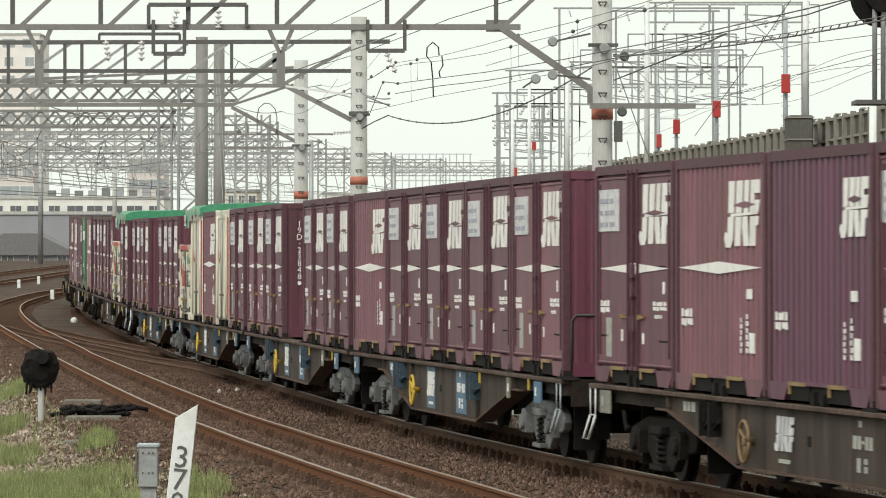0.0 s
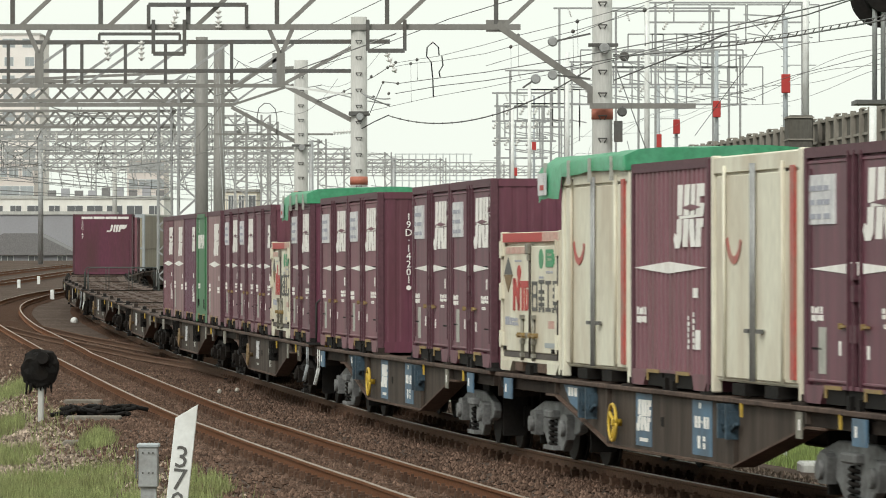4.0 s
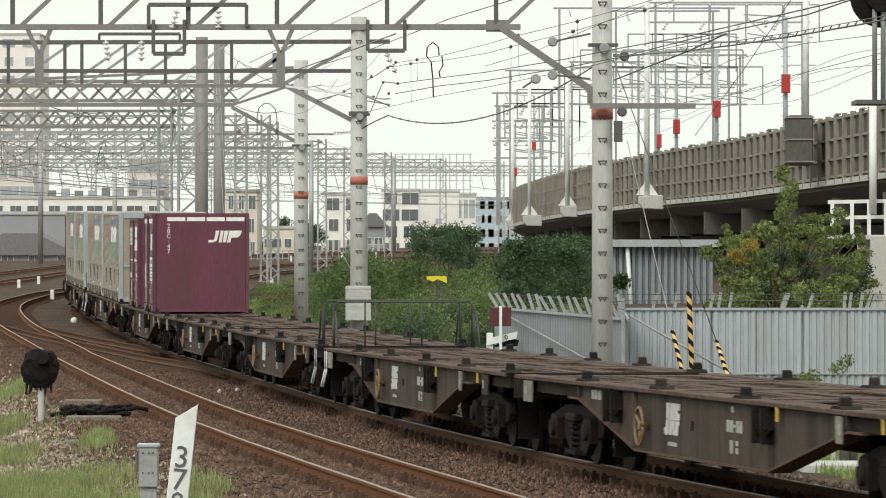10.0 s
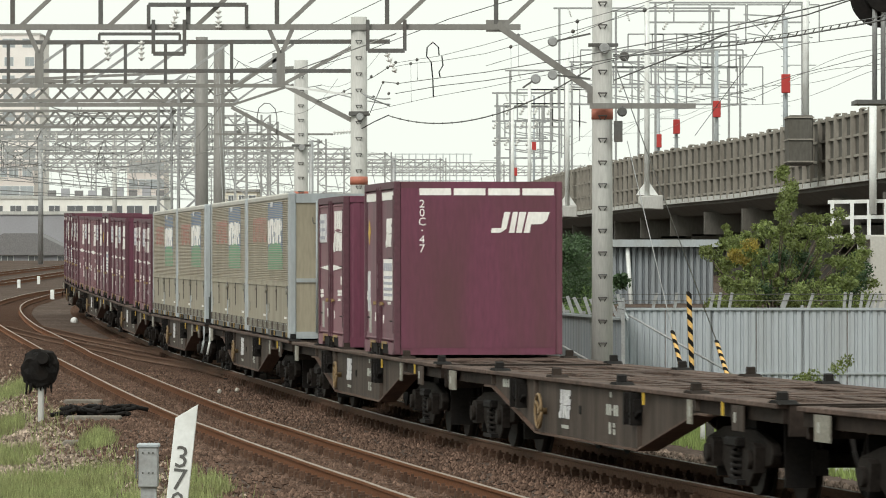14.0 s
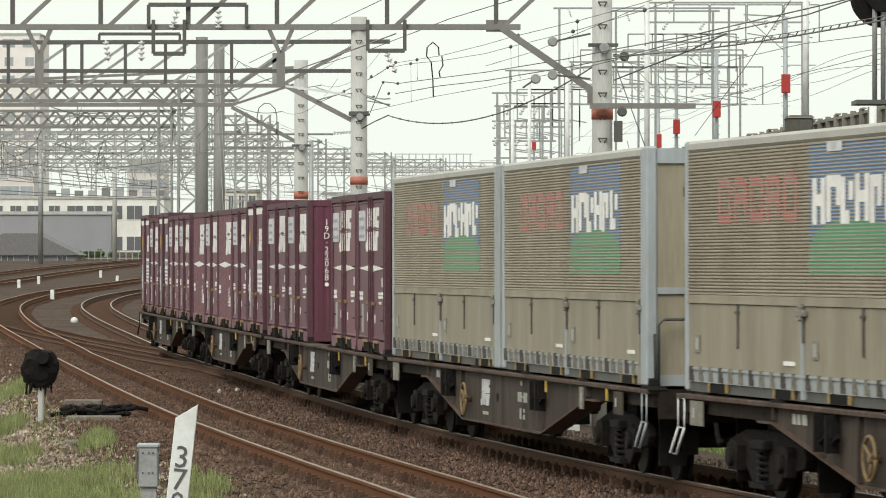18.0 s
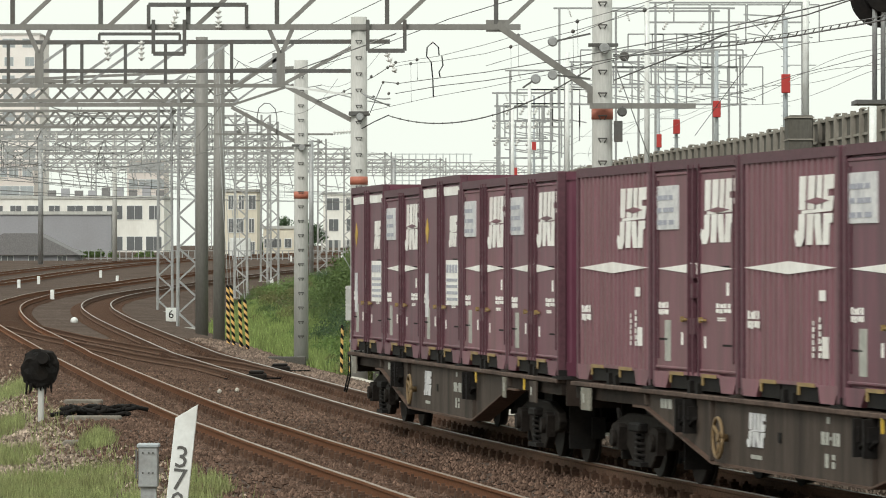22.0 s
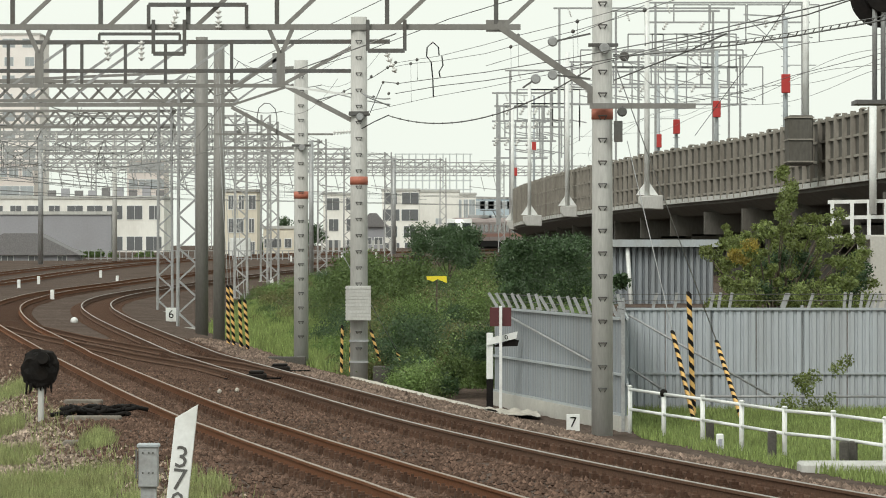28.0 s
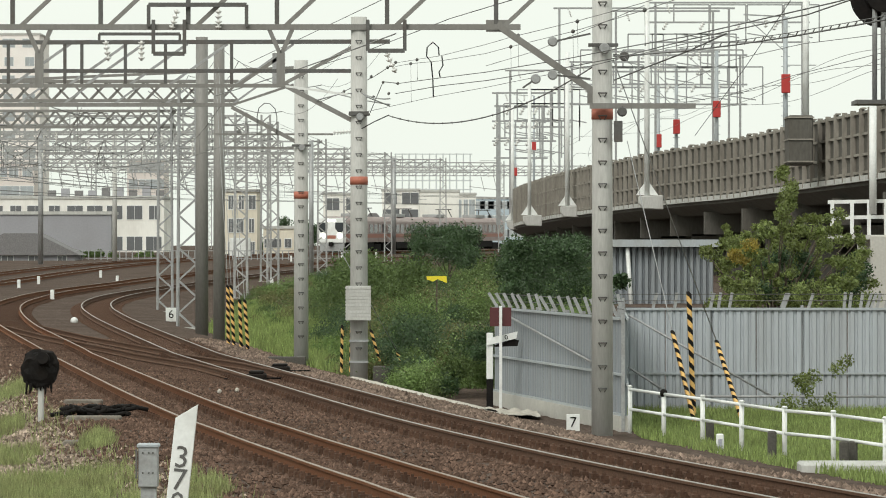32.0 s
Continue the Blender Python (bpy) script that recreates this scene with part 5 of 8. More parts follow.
def tarpaulin():
    """A green sheet over a container's roof, its tail bunched up behind."""
    bm = bmesh.new()
    nx_, ny_ = 26, 14
    g = []
    for i in range(nx_):
        x = -3.05 + 4.95 * i / (nx_ - 1)
        row = []
        for j in range(ny_):
            q = -1 + 2 * j / (ny_ - 1)
            yy = 1.27 * max(-1, min(1, q * 1.25))
            drop = max(0, abs(q) - 0.8) / 0.2
            zz = 2.62 + 0.10 * (1 - q * q) - drop * (0.16 if x > -1.75 else 0.42) + 0.03 * noise.noise((x * 2.1, q * 3, 1.5))
            if i == 0:
                zz -= 0.06
            row.append(bm.verts.new((x, yy + 0.02 * noise.noise((x * 3, q * 2, 7)), zz)))
        g.append(row)
    for i in range(nx_ - 1):
        for j in range(ny_ - 1):
            bm.faces.new((g[i][j], g[i + 1][j], g[i + 1][j + 1], g[i][j + 1])).smooth = True
    end = [g[-1][j] for j in range(ny_)]
    low = [bm.verts.new((1.90, v.co.y, 2.45)) for v in end]
    for j in range(ny_ - 1):
        bm.faces.new((end[j], low[j], low[j + 1], end[j + 1]))
    ob = tagged(part("tarpaulin", bm, TARP), "green tarpaulin sheet tied over a container's roof", "tarpaulin", "green tarpaulins")
    for x in (-2.6, -1.2, 0.0, 1.2):
        boxes("rope", [(x, x + 0.03, -1.30, -1.26, 2.24 if x < -1.75 else 2.35, 2.62)], PAPER, ob)
    c = boxes("cloth_label", [(-2.95, -2.45, -1.30, -1.29, 2.24, 2.5)], BOARD, ob, "white cloth label")
    boxes("label_mark", [(-2.80, -2.60, -1.305, -1.30, 2.30, 2.36)], RED, c)
    return ob


for w_, x_ in ((11, 2 * PITCH), (13, -PITCH)):
    put(take("tarp", tarpaulin), w_, x_, DECK_Z - 0.13)


# ---- masts and gantries ----
def ground_at(x, y):
    return float(ground_z(np.array(float(x)), np.array(float(y))))


def mast(name, label, x, y, top, r, material, hooks=0, band=None, foot=None):
    z0 = foot if foot is not None else ground_at(x, y) - 0.1
    ob = tagged(new(name), label, "overhead line mast", "line masts")
    bm = bmesh.new()
    rod(bm, (x, y, z0), (x, y, top), r * 1.05, r * 0.95, 20)
    part("shaft", bm, material, ob)
    if band:
        bm = bmesh.new()
        rod(bm, (x, y, band), (x, y, band + 0.19), r * 1.05, r * 1.05, 20)
        part("orange_band", bm, ORANGE, ob, "faded orange painted band")
    for i in range(hooks):
        z = z0 + 0.9 + i * 0.38
        if z < top - 0.2:
            bm = bmesh.new()
            rod(bm, (x - 0.075, y - r - 0.04, z), (x + 0.075, y - r - 0.04, z), 0.012, n=5)
            for s in (-1, 1):
                rod(bm, (x + s * 0.07, y - r - 0.04, z), (x + s * 0.03, y - r * 0.97, z - 0.065), 0.009, n=5)
                rod(bm, (x + s * 0.07, y - r - 0.04, z), (x + s * 0.07, y - r * 0.8, z), 0.010, n=5)
            part("step_bolt", bm, STEELDARK, ob)
    return ob


def lattice_mast(x, y, top, w, label, foot=None, material=STEEL, t=0.07, double=False):
    z0 = ground_at(x, y) - 0.05 if foot is None else foot
    ob = tagged(new("lattice_mast"), label, "overhead line mast", "lattice masts")
    for sx in (-1, 1):
        for sy in (-1, 1):
            bm = bmesh.new()
            bar(bm, (x + sx * w / 2, y + sy * w / 2, z0), (x + sx * w * 0.42, y + sy * w * 0.42, top), t)
            part("corner_leg", bm, material, ob)
    n = max(4, int((top - z0) / (w * 0.8)))
    for s in (-1, 1):
        bm = bmesh.new()
        for i in range(n):
            a, b = z0 + (top - z0) * i / n, z0 + (top - z0) * (i + 1) / n
            d = 1 if i % 2 else -1
            bar(bm, (x - d * w * 0.46, y + s * w * 0.48, a), (x + d * w * 0.46, y + s * w * 0.48, b), t * 0.6)
            bar(bm, (x + s * w * 0.48, y - d * w * 0.46, a), (x + s * w * 0.48, y + d * w * 0.46, b), t * 0.6)
            if double:
                bar(bm, (x + d * w * 0.46, y + s * w * 0.48, a), (x - d * w * 0.46, y + s * w * 0.48, b), t * 0.6)
        tagged(part("lacing", bm, material, ob), "", "", "", "stuff")
    boxes("base_plate", [(x - w * 0.7, x + w * 0.7, y - w * 0.7, y + w * 0.7, z0 - 0.1, z0 + 0.06)], CONCRETE, ob)
    return ob


def beam_truss(x0, x1, y, z0, z1, pitch, label, material=STEEL, t=0.09, style="N", depth=0.5):
    """A box truss across the tracks: two planes of chords, posts and diagonals."""
    ob = tagged(new("line_gantry"), label, "gantry", "line gantries")
    n = max(2, round((x1 - x0) / pitch))
    for k, yy in enumerate((y, y + depth)):
        for z in (z0, z1):
            bm = bmesh.new()
            bar(bm, (x0, yy, z), (x1, yy, z), t)
            part("chord", bm, material, ob)
        bm = bmesh.new()
        for i in range(n):
            a, b = x0 + (x1 - x0) * i / n, x0 + (x1 - x0) * (i + 1) / n
            if style == "X":
                bar(bm, (a, yy, z0), (b, yy, z1), t * 0.55)
                bar(bm, (a, yy, z1), (b, yy, z0), t * 0.55)
            elif style == "N":
                bar(bm, (a, yy, z0), (b, yy, z1), t * 0.75)
                bar(bm, (a, yy, z0), (a, yy, z1), t * 0.75)
            else:
                m = (a + b) / 2
                bar(bm, (a, yy, z0), (m, yy, z1), t * 0.6)
                bar(bm, (m, yy, z1), (b, yy, z0), t * 0.6)
            if y < 230 or i == n - 1:
                web = part("web", bm, material, ob)
                bm = bmesh.new()
                if y >= 230:
                    tagged(web, "", "", "", "stuff")
        bm.free()
    return ob


def strut(ob, a, b, w, material=STEEL, name="strut"):
    bm = bmesh.new()
    bar(bm, a, b, w)
    return part(name, bm, material, ob)


def insulator(a, b, n=5, r=0.07, dark=False):
    """A string of sheds from a to b; returns its mesh data."""
    bm = bmesh.new()
    a, b = Vector(a), Vector(b)
    rod(bm, a, b, r * 0.3, n=6)
    for i in range(n):
        p = a.lerp(b, (i + 0.5) / n)
        d = (b - a) / n * 0.22
        rod(bm, p - d, p + d, r, r * 0.6, 10)
    return bm


def rod_part(ob, name, a, b, r, material):
    bm = bmesh.new()
    rod(bm, a, b, r, r * 0.8, 14)
    return part(name, bm, material, ob)


def hang(ob, a, b, n=4, r=0.07):
    part("insulator", insulator(a, b, n, r), PORCELAIN, ob, "white porcelain insulator")


m1 = mast("concrete_mast", "grey concrete mast with orange band and step bolts", 2.67, 84.9, 8.6, 0.172, CONCRETE, 22, 4.78)
m2 = mast("concrete_mast", "grey concrete mast with orange band and cable box", -1.98, 119.3, 8.05, 0.20, CONCRETE, 20, 4.10)
m3 = mast("concrete_mast", "grey concrete mast with orange band beside the bushes", -3.74, 133.5, 7.55, 0.185, CONCRETE, 19, 3.90)
m4 = mast("steel_mast", "dark grey steel tube mast", -7.62, 160, 9.25, 0.20, MASTGREY)
m5 = mast("steel_mast", "grey steel tube mast beside striped stay guards", -6.72, 152, 8.75, 0.17, MASTGREY)
# cable box on the second mast
bm = bmesh.new()
box(bm, -2.28, -1.70, 118.86, 119.1, 0.90, 1.72)
cable_box = part("cable_box", bm, CONCRETE, m2, "slatted grey equipment box", 0.01)
for i in range(10):
    part("slat", bmesh_box((-2.29, -1.69, 118.85, 118.87, 0.92 + i * 0.08, 0.975 + i * 0.08)), CONCRETE, cable_box)
boxes("clamp", [(-2.2, -1.76, 119.09, 119.55, z, z + 0.05) for z in (0.4, -0.1)], STEEL, m2)
for z, h in ((2.67 + (434.5 - 205) / 75.1, 0.16), (2.67 + (434.5 - 30) / 75.1 - 0.3, 0.1)):
    boxes("clamp", [(-2.21, -1.75, 119.06, 119.54, z, z + h * 0.6)], STEELDARK, m2)
# lamp-like insulators and arms on the masts
for ob, x, y, zs in ((m1, 2.67, 84.9, (6.02,)), (m2, -1.98, 119.3, (5.75,)), (m3, -3.74, 133.5, (5.3,))):
    for z in zs:
        strut(ob, (x - 0.24, y - 0.2, z), (x + 0.26, y - 0.2, z), 0.06, STEELDARK, "arm")
        rod_part(ob, "insulator", (x + 0.03, y - 0.24, z - 0.06), (x + 0.03, y - 0.40, z - 0.06), 0.095, STEEL)
strut(m1, (2.45, 84.6, 5.0), (4.22, 84.6, 5.0), 0.09, MASTGREY, "arm")
for a, b, m in ((1105, 100, STEELDARK), (1101, 198, STEELDARK), (978, 74, STEEL), (948, 140, STEEL), (978, 133, STEEL)):
    q = sight(a, b, 84.4)
    rod_part(m1, "insulator", q, q + Vector((0, -0.10, 0)), 0.085, m)
for q0, q1 in (((925, 156), (948, 140)), ((978, 133), (1045, 140)), ((978, 74), (1045, 60)), ((1085, 97), (1105, 100)), ((1101, 198), (1101, 188))):
    strut(m1, sight(*q0, 84.45), sight(*q1, 84.45), 0.03, STEELDARK, "arm")
boxes("switch_box", [(2.86, 3.00, 84.6, 84.8, 4.4, 4.75)], STEELDARK, m1)

# front gantry on the first mast
g1 = tagged(new("line_gantry"), "grey steel truss gantry spanning the tracks", "gantry", "line gantries")
yb = 84.9
za, zt_ = 6.33, 7.55
strut(g1, (-9.0, yb, za), (1.30, yb, za), 0.095, MASTGREY, "chord")
strut(g1, (-9.0, yb, zt_), (2.5, yb, zt_), 0.095, MASTGREY, "chord")
for px in (-134, 22, 178, 333, 490, 685, 878):
    x = (px - 784) / 105.6
    strut(g1, (x, yb, za), (x, yb, zt_), 0.075, STEELDARK, "post")
    strut(g1, (x + 0.12, yb, za), (x + 1.42, yb, zt_), 0.07, MASTGREY, "diagonal")
strut(g1, (0.9, yb, za + 0.04), (2.67, yb, 5.15), 0.11, MASTGREY, "brace")
boxes("gusset", [(0.72, 1.10, yb - 0.03, yb + 0.03, za - 0.08, za + 0.12), (2.42, 2.75, yb - 0.05, yb + 0.05, 5.05, 5.3)], MASTGREY, g1)


def portal_frame(ob, x0, x1, zt2, zb, y, material=STEELDARK):
    bm = bmesh.new()
    bar(bm, (x0, y, zb), (x0, y, zt2), 0.06)
    bar(bm, (x1, y, zb), (x1, y, zt2), 0.06)
    bar(bm, (x0, y, zt2), (x1, y, zt2), 0.07)
    part("hanger_frame", bm, material, ob)


portal_frame(g1, -4.93, -3.29, 6.70, 6.33, yb - 0.1)
portal_frame(g1, -1.26, -0.64, 5.93, 6.45, yb - 0.1)
portal_frame(g1, -4.85, -4.33, 5.88, 6.45, yb - 0.1)
for x in (-6.77, -2.72):
    bm = bmesh.new()
    bar(bm, (x - 0.21, yb, za), (x, yb, 5.85), 0.07)
    bar(bm, (x + 0.21, yb, za), (x, yb, 5.85), 0.07)
    bar(bm, (x, yb, 5.9), (x, yb, 5.32), 0.14, 0.08)
    part("drop_bracket", bm, MASTGREY, g1)
for x, z, dx in ((-4.45, 6.62, -0.1), (-3.76, 6.62, 0.0), (-0.95, 5.9, 0.16), (-5.65, 6.1, 0.05), (-5.05, 6.1, 0.0)):
    hang(g1, (x, yb - 0.1, z), (x + dx, yb - 0.1, z - 0.34), 4, 0.06)
strut(g1, (-2.72, yb, 5.35), (-1.6, yb, 5.2), 0.035, STEELWHITE, "registration_arm")

# second gantry on the second mast
g2 = tagged(new("line_gantry"), "dark steel frame gantry with brace to a concrete mast", "gantry", "line gantries")
yb, k = 119.3, 75.1


def at2(a, b):
    return ((a - 784) / k, yb, 2.671 + (434.5 - b) / k)


for a, b, c, d, w in ((-160, 76, 690, 74, 0.10), (-160, 126, 640, 126, 0.09), (-160, 152, 512, 152, 0.09), (505, 152, 632, 218, 0.11), (420, 152, 500, 98, 0.08), (500, 150, 640, 75, 0.08)):
    strut(g2, at2(a, b), at2(c, d), w, STEELDARK if b < 140 else MASTGREY, "chord")
for a in (15, 115, 145, 222, 293, 410):
    strut(g2, at2(a, 75), at2(a, 152), 0.075, STEELDARK, "post")
    strut(g2, at2(a + 5, 152), at2(a + 110, 78), 0.06, STEEL, "diagonal")
boxes("drop_post", [(-4.02, -3.76, yb - 0.04, yb + 0.04, 6.4, 7.2)], STEEL, g2)
portal_frame(g2, -8.1, -6.2, 7.65, 7.45, yb)
# third gantry on the third mast
g3 = tagged(new("line_gantry"), "grey steel gantry braced to a concrete mast", "gantry", "line gantries")
yb, k = 133.5, 67.1
for a, b, c, d, w in ((-160, 186, 412, 186, 0.10), (410, 190, 525, 252, 0.10), (-160, 150, 520, 120, 0.07), (412, 186, 520, 150, 0.06), (380, 238, 590, 238, 0.05), (395, 262, 520, 262, 0.05)):
    strut(g3, at2(a, b), at2(c, d), w, MASTGREY, "chord")
for a in (30, 110, 200, 290, 410):
    strut(g3, at2(a, 186), at2(a + 50, 150), 0.05, STEEL, "diagonal")
hang(g3, at2(590, 235), at2(622, 233), 6, 0.07)

# lattice gantries
lattice_mast(-8.61, 170.6, 8.1, 0.66, "pale lattice steel mast beside the track", None, STEEL, 0.075, False)
lattice_mast(-11.22, 204.4, 8.4, 0.6, "pale lattice steel mast further along the track", None, STEEL, 0.075, False)
beam_truss(-22, -6.9, 170.6, 7.55, 8.2, 0.62, "lattice girder gantry across the tracks", MASTGREY, 0.10, "X")
beam_truss(-26, -10.8, 204.4, 7.45, 8.1, 0.62, "lattice girder gantry across the tracks", MASTGREY, 0.10, "X")
for y, x0, x1, z, st in ((238, -32, -9.5, 8.0, "W"), (268, -34, -9.0, 8.3, "N"), (300, -36, -10.5, 8.5, "X"), (335, -38, -8.0, 8.8, "N"), (372, -40, -7.0, 9.0, "W"), (415, -44, -4.5, 9.4, "X"), (465, -48, 0.0, 9.8, "N"), (520, -52, 6.0, 10.4, "W"), (580, -40, 16, 11.0, "X"), (650, -30, 34, 11.6, "N")):
    beam_truss(x0, x1, y, z, z + 0.75, 1.3, "distant grey gantry over the curved tracks", FARSTEEL, 0.10, st)
    lattice_mast(x1, y, z + 0.9 if y != 300 else z + 1.9, 0.6, "distant lattice mast at the trackside", None, FARSTEEL, 0.10)
    lattice_mast(x0, y, z + 0.9, 0.6, "distant lattice mast at the trackside", None, FARSTEEL, 0.10)
    ob = tagged(new("hanger_frame"), "thin steel hanger frames under a distant gantry", "gantry", "hanger frames")
    for q in range(3):
        xq = x0 + (x1 - x0) * (0.35 + 0.22 * q)
        portal_frame(ob, xq, xq + 2.0, z + 1.35, z, y, FARSTEEL)
        strut(ob, (xq, y, z), (xq + 0.5, y, z - 2.1), 0.07, FARSTEEL, "drop_arm")
        strut(ob, (xq - 1.2, y, z - 1.6), (xq + 1.3, y, z - 1.9), 0.07, FARSTEEL, "registration_arm")
        hang(ob, (xq + 1.0, y, z), (xq + 1.0, y, z - 0.5), 4, 0.09)
for a, b, y in ((72, 236, 405), (203, 240, 430), (551, 250, 290), (697, 280, 520)):
    p = sight(a, b, y)
    mast("timber_pole", "dark slender line pole far off", p.x, y, p.z, 0.13 if y < 300 else 0.2, STEEL if a != 203 else CONCRETE)


# ---- overhead wires ----
def wire(name, pts, r, material=WIRE, label="thin overhead wire", droppers=None):
    v, f = [], []
    n = 4
    for x, y, z in pts:
        for i in range(n):
            v.append((x + r * math.cos(1.5708 * i), y, z + r * math.sin(1.5708 * i)))
    for i in range(len(pts) - 1):
        for j in range(n):
            k = (j + 1) % n
            f.append((i * n + j, i * n + k, (i + 1) * n + k, (i + 1) * n + j))
    ob = tagged(new(name, mesh_from(name, v, f, material)), label, "overhead wire", "overhead wires")
    return ob


def span(a, b, sag, n=12):
    a, b = Vector(a), Vector(b)
    return [tuple(a.lerp(b, i / n) - Vector((0, 0, sag * 4 * (i / n) * (1 - i / n)))) for i in range(n + 1)]


SUP = (-40.5, -72, -96, -128, -165, -205, -250, -300, -350)
for u0, zc in ((0.0, 5.05), (-3.3, 5.05)):
    for a, b in zip(SUP, SUP[1:]):
        za1, zb1 = 0.22 * (1 if (a * 7) % 2 < 1 else -1), 0.0
        contact, mess = [], []
        for i in range(13):
            s = a + (b - a) * i / 12
            uu = (float(a_off(s)) if u0 else 0.0) + 0.2 * math.cos(3.1416 * i / 12) * (1 if SUP.index(a) % 2 else -1)
            x, y = on_line(s, uu)
            g = float(grade(y))
            contact.append((x, y, g + zc))
            mess.append((x, y, g + zc + 0.95 - 0.62 * 4 * (i / 12) * (1 - i / 12)))
        r = 0.006 if a > -50 else 0.011
        w1 = wire("contact_wire", contact, r, WIRE, "copper contact wire over the track")
        w2 = wire("messenger_wire", mess, r, WIRE, "sagging messenger wire with droppers")
        for i in range(1, 12, 2):
            bm = bmesh.new()
            rod(bm, contact[i], mess[i], r * 0.6, n=4)
            part("dropper", bm, WIRE, w2)
            bm = bmesh.new()
            bmesh.ops.create_icosphere(bm, subdivisions=1, radius=r * 3.2, matrix=Matrix.Translation(mess[i]))
            part("clamp", bm, STEELDARK, w2)
for off in (0.0, -4.0):
    rows = poly_rows(C_LINE, off, 6.0)
    for dz in (5.1, 6.0):
        wire("contact_wire", [(r[0], r[1], r[2] + dz) for r in rows], 0.022, WIRE, "distant wire over the far tracks")
# feeders and cables from mast to mast
HEADS = ((9.5, 30, 8.8), (2.67, 84.9, 8.3), (-1.98, 119.3, 7.7), (-3.74, 133.5, 7.3), (-7.0, 160, 8.9), (-8.6, 171, 8.4), (-11.2, 204, 8.6), (-10, 300, 10), (-5, 415, 10.2), (0, 520, 11))
for dx, dz in ((0.0, 0.0), (0.55, -0.4), (-0.5, -1.1)):
    for a, b in zip(HEADS[2:], HEADS[3:]):
        wire("feeder_wire", span((a[0] + dx, a[1], a[2] + dz), (b[0] + dx, b[1], b[2] + dz), 0.35), 0.0052 if a[1] < 130 else 0.011, WIRE, "feeder wire strung between masts")
def beaded(ob, pts, r):
    for p in pts:
        bm = bmesh.new()
        bmesh.ops.create_icosphere(bm, subdivisions=1, radius=r, matrix=Matrix.Translation(p))
        part("clamp", bm, STEELDARK, ob)


cab = span(sight(688, 205, 119), sight(1062, 110, 85), 0.52, 40)
beaded(wire("hanging_cable", cab, 0.013, WIRE, "thick sagging cable between two masts"), cab[1::2], 0.024)
def sight_wire(rows, r, label):
    return wire("feeder_wire", [sight(*q) for q in rows], r, WIRE, label)


def wire_depth(a):
    """Depth chosen for the near wires by their place across the camera's view."""
    return float(np.interp(a, (640, 818, 1000, 1180, 1400, 1568), (124, 105, 88, 74, 61, 53)))


def line_wire(rows, r, label):
    return sight_wire([(a, b, wire_depth(a)) for a, b in rows], r, label)


up_a = line_wire(((700, 112), (735, 106), (780, 99), (860, 79), (905, 66), (1020, 38), (1136, 6), (1180, -8)), 0.0055, "messenger wire with line clamps between the masts")
up_b = line_wire(((700, 118), (727, 113), (780, 108), (860, 95), (904, 83), (1014, 56), (1141, 18), (1200, -2)), 0.0055, "messenger wire with line clamps between the masts")
line_wire(((705, 148), (780, 138), (860, 128), (1000, 105), (1100, 85), (1210, 66), (1340, 36), (1475, 5), (1510, -4)), 0.0085, "contact wire over the nearer track")
line_wire(((700, 166), (780, 152), (860, 143), (1000, 120), (1100, 101), (1220, 70), (1430, 26), (1500, 2), (1530, -6)), 0.0085, "contact wire over the farther track")
line_wire(((640, 200), (770, 171), (860, 155), (1050, 116), (1090, 106), (1290, 60)), 0.0055, "thin wire running up to a mast arm")
line_wire(((860, 117), (950, 90), (985, 75), (1050, 48), (1140, 10)), 0.0055, "thin wire running up to a mast arm")
for ob, a, b, c in ((up_b, 727, 113, 180), (up_a, 738, 106, 140), (up_b, 904, 83, 140), (up_a, 917, 63, 118), (up_b, 1014, 56, 115), (up_a, 1022, 38, 100), (up_b, 1141, 18, 80)):
    d = wire_depth(a)
    strut(ob, sight(a, b, d), sight(a + 1, c, d), 0.006, WIRE, "dropper")
    beaded(ob, [sight(a, b, d)], 0.040)
    beaded(ob, [sight(a + 1, c, d)], 0.016)
clip = [(1085, 100), (1200, 92), (1300, 80), (1400, 65), (1515, 45), (1568, 35)]
clipped = line_wire(clip, 0.010, "thick cable with hanger clips leaving a mast")
line_wire([(a, b - 7) for a, b in clip[1:]], 0.005, "thin carrier wire over a clipped cable")
for a in range(1215, 1568, 15):
    b = float(np.interp(a, [q[0] for q in clip], [q[1] for q in clip]))
    d = wire_depth(a)
    strut(clipped, sight(a - 3, b + 2, d), sight(a + 2, b - 7, d), 0.014, STEELDARK, "hanger_clip")
line_wire(((1087, 142), (1150, 117), (1220, 90), (1285, 60)), 0.012, "dark stay wire rising from a mast")
line_wire(((1105, 102), (1150, 148), (1190, 186)), 0.007, "thin slanting stay wire")
sight_wire(((1230, 240, 225), (1320, 118, 215), (1400, 0, 205)), 0.018, "long slanting wire over the viaduct")
sight_wire(((1200, 152, 250), (1290, 108, 235), (1420, 78, 215), (1568, 60, 195)), 0.014, "thin beaded wire over the viaduct")
sight_wire(((1210, 182, 250), (1310, 165, 235), (1400, 135, 215), (1568, 92, 195)), 0.014, "thin beaded wire over the viaduct")
for ob, r_, d_, m, loop in ((g3, 0.012, 133.4, WIRE, ((455, 238), (455, 207), (458, 192), (468, 183), (478, 184), (487, 193), (490, 207), (490, 238))), (m2, 0.016, 119.2, STEEL, ((560, 178), (600, 167), (630, 165), (655, 174), (690, 188)))):
    bm = bmesh.new()
    rod_path(bm, [sight(*q, d_) for q in loop], r_)
    part("jumper_cable", bm, m, ob, "bent jumper cable")
left_cab = [sight(*q, 118.8) for q in ((640, 228), (662, 216), (688, 204))]
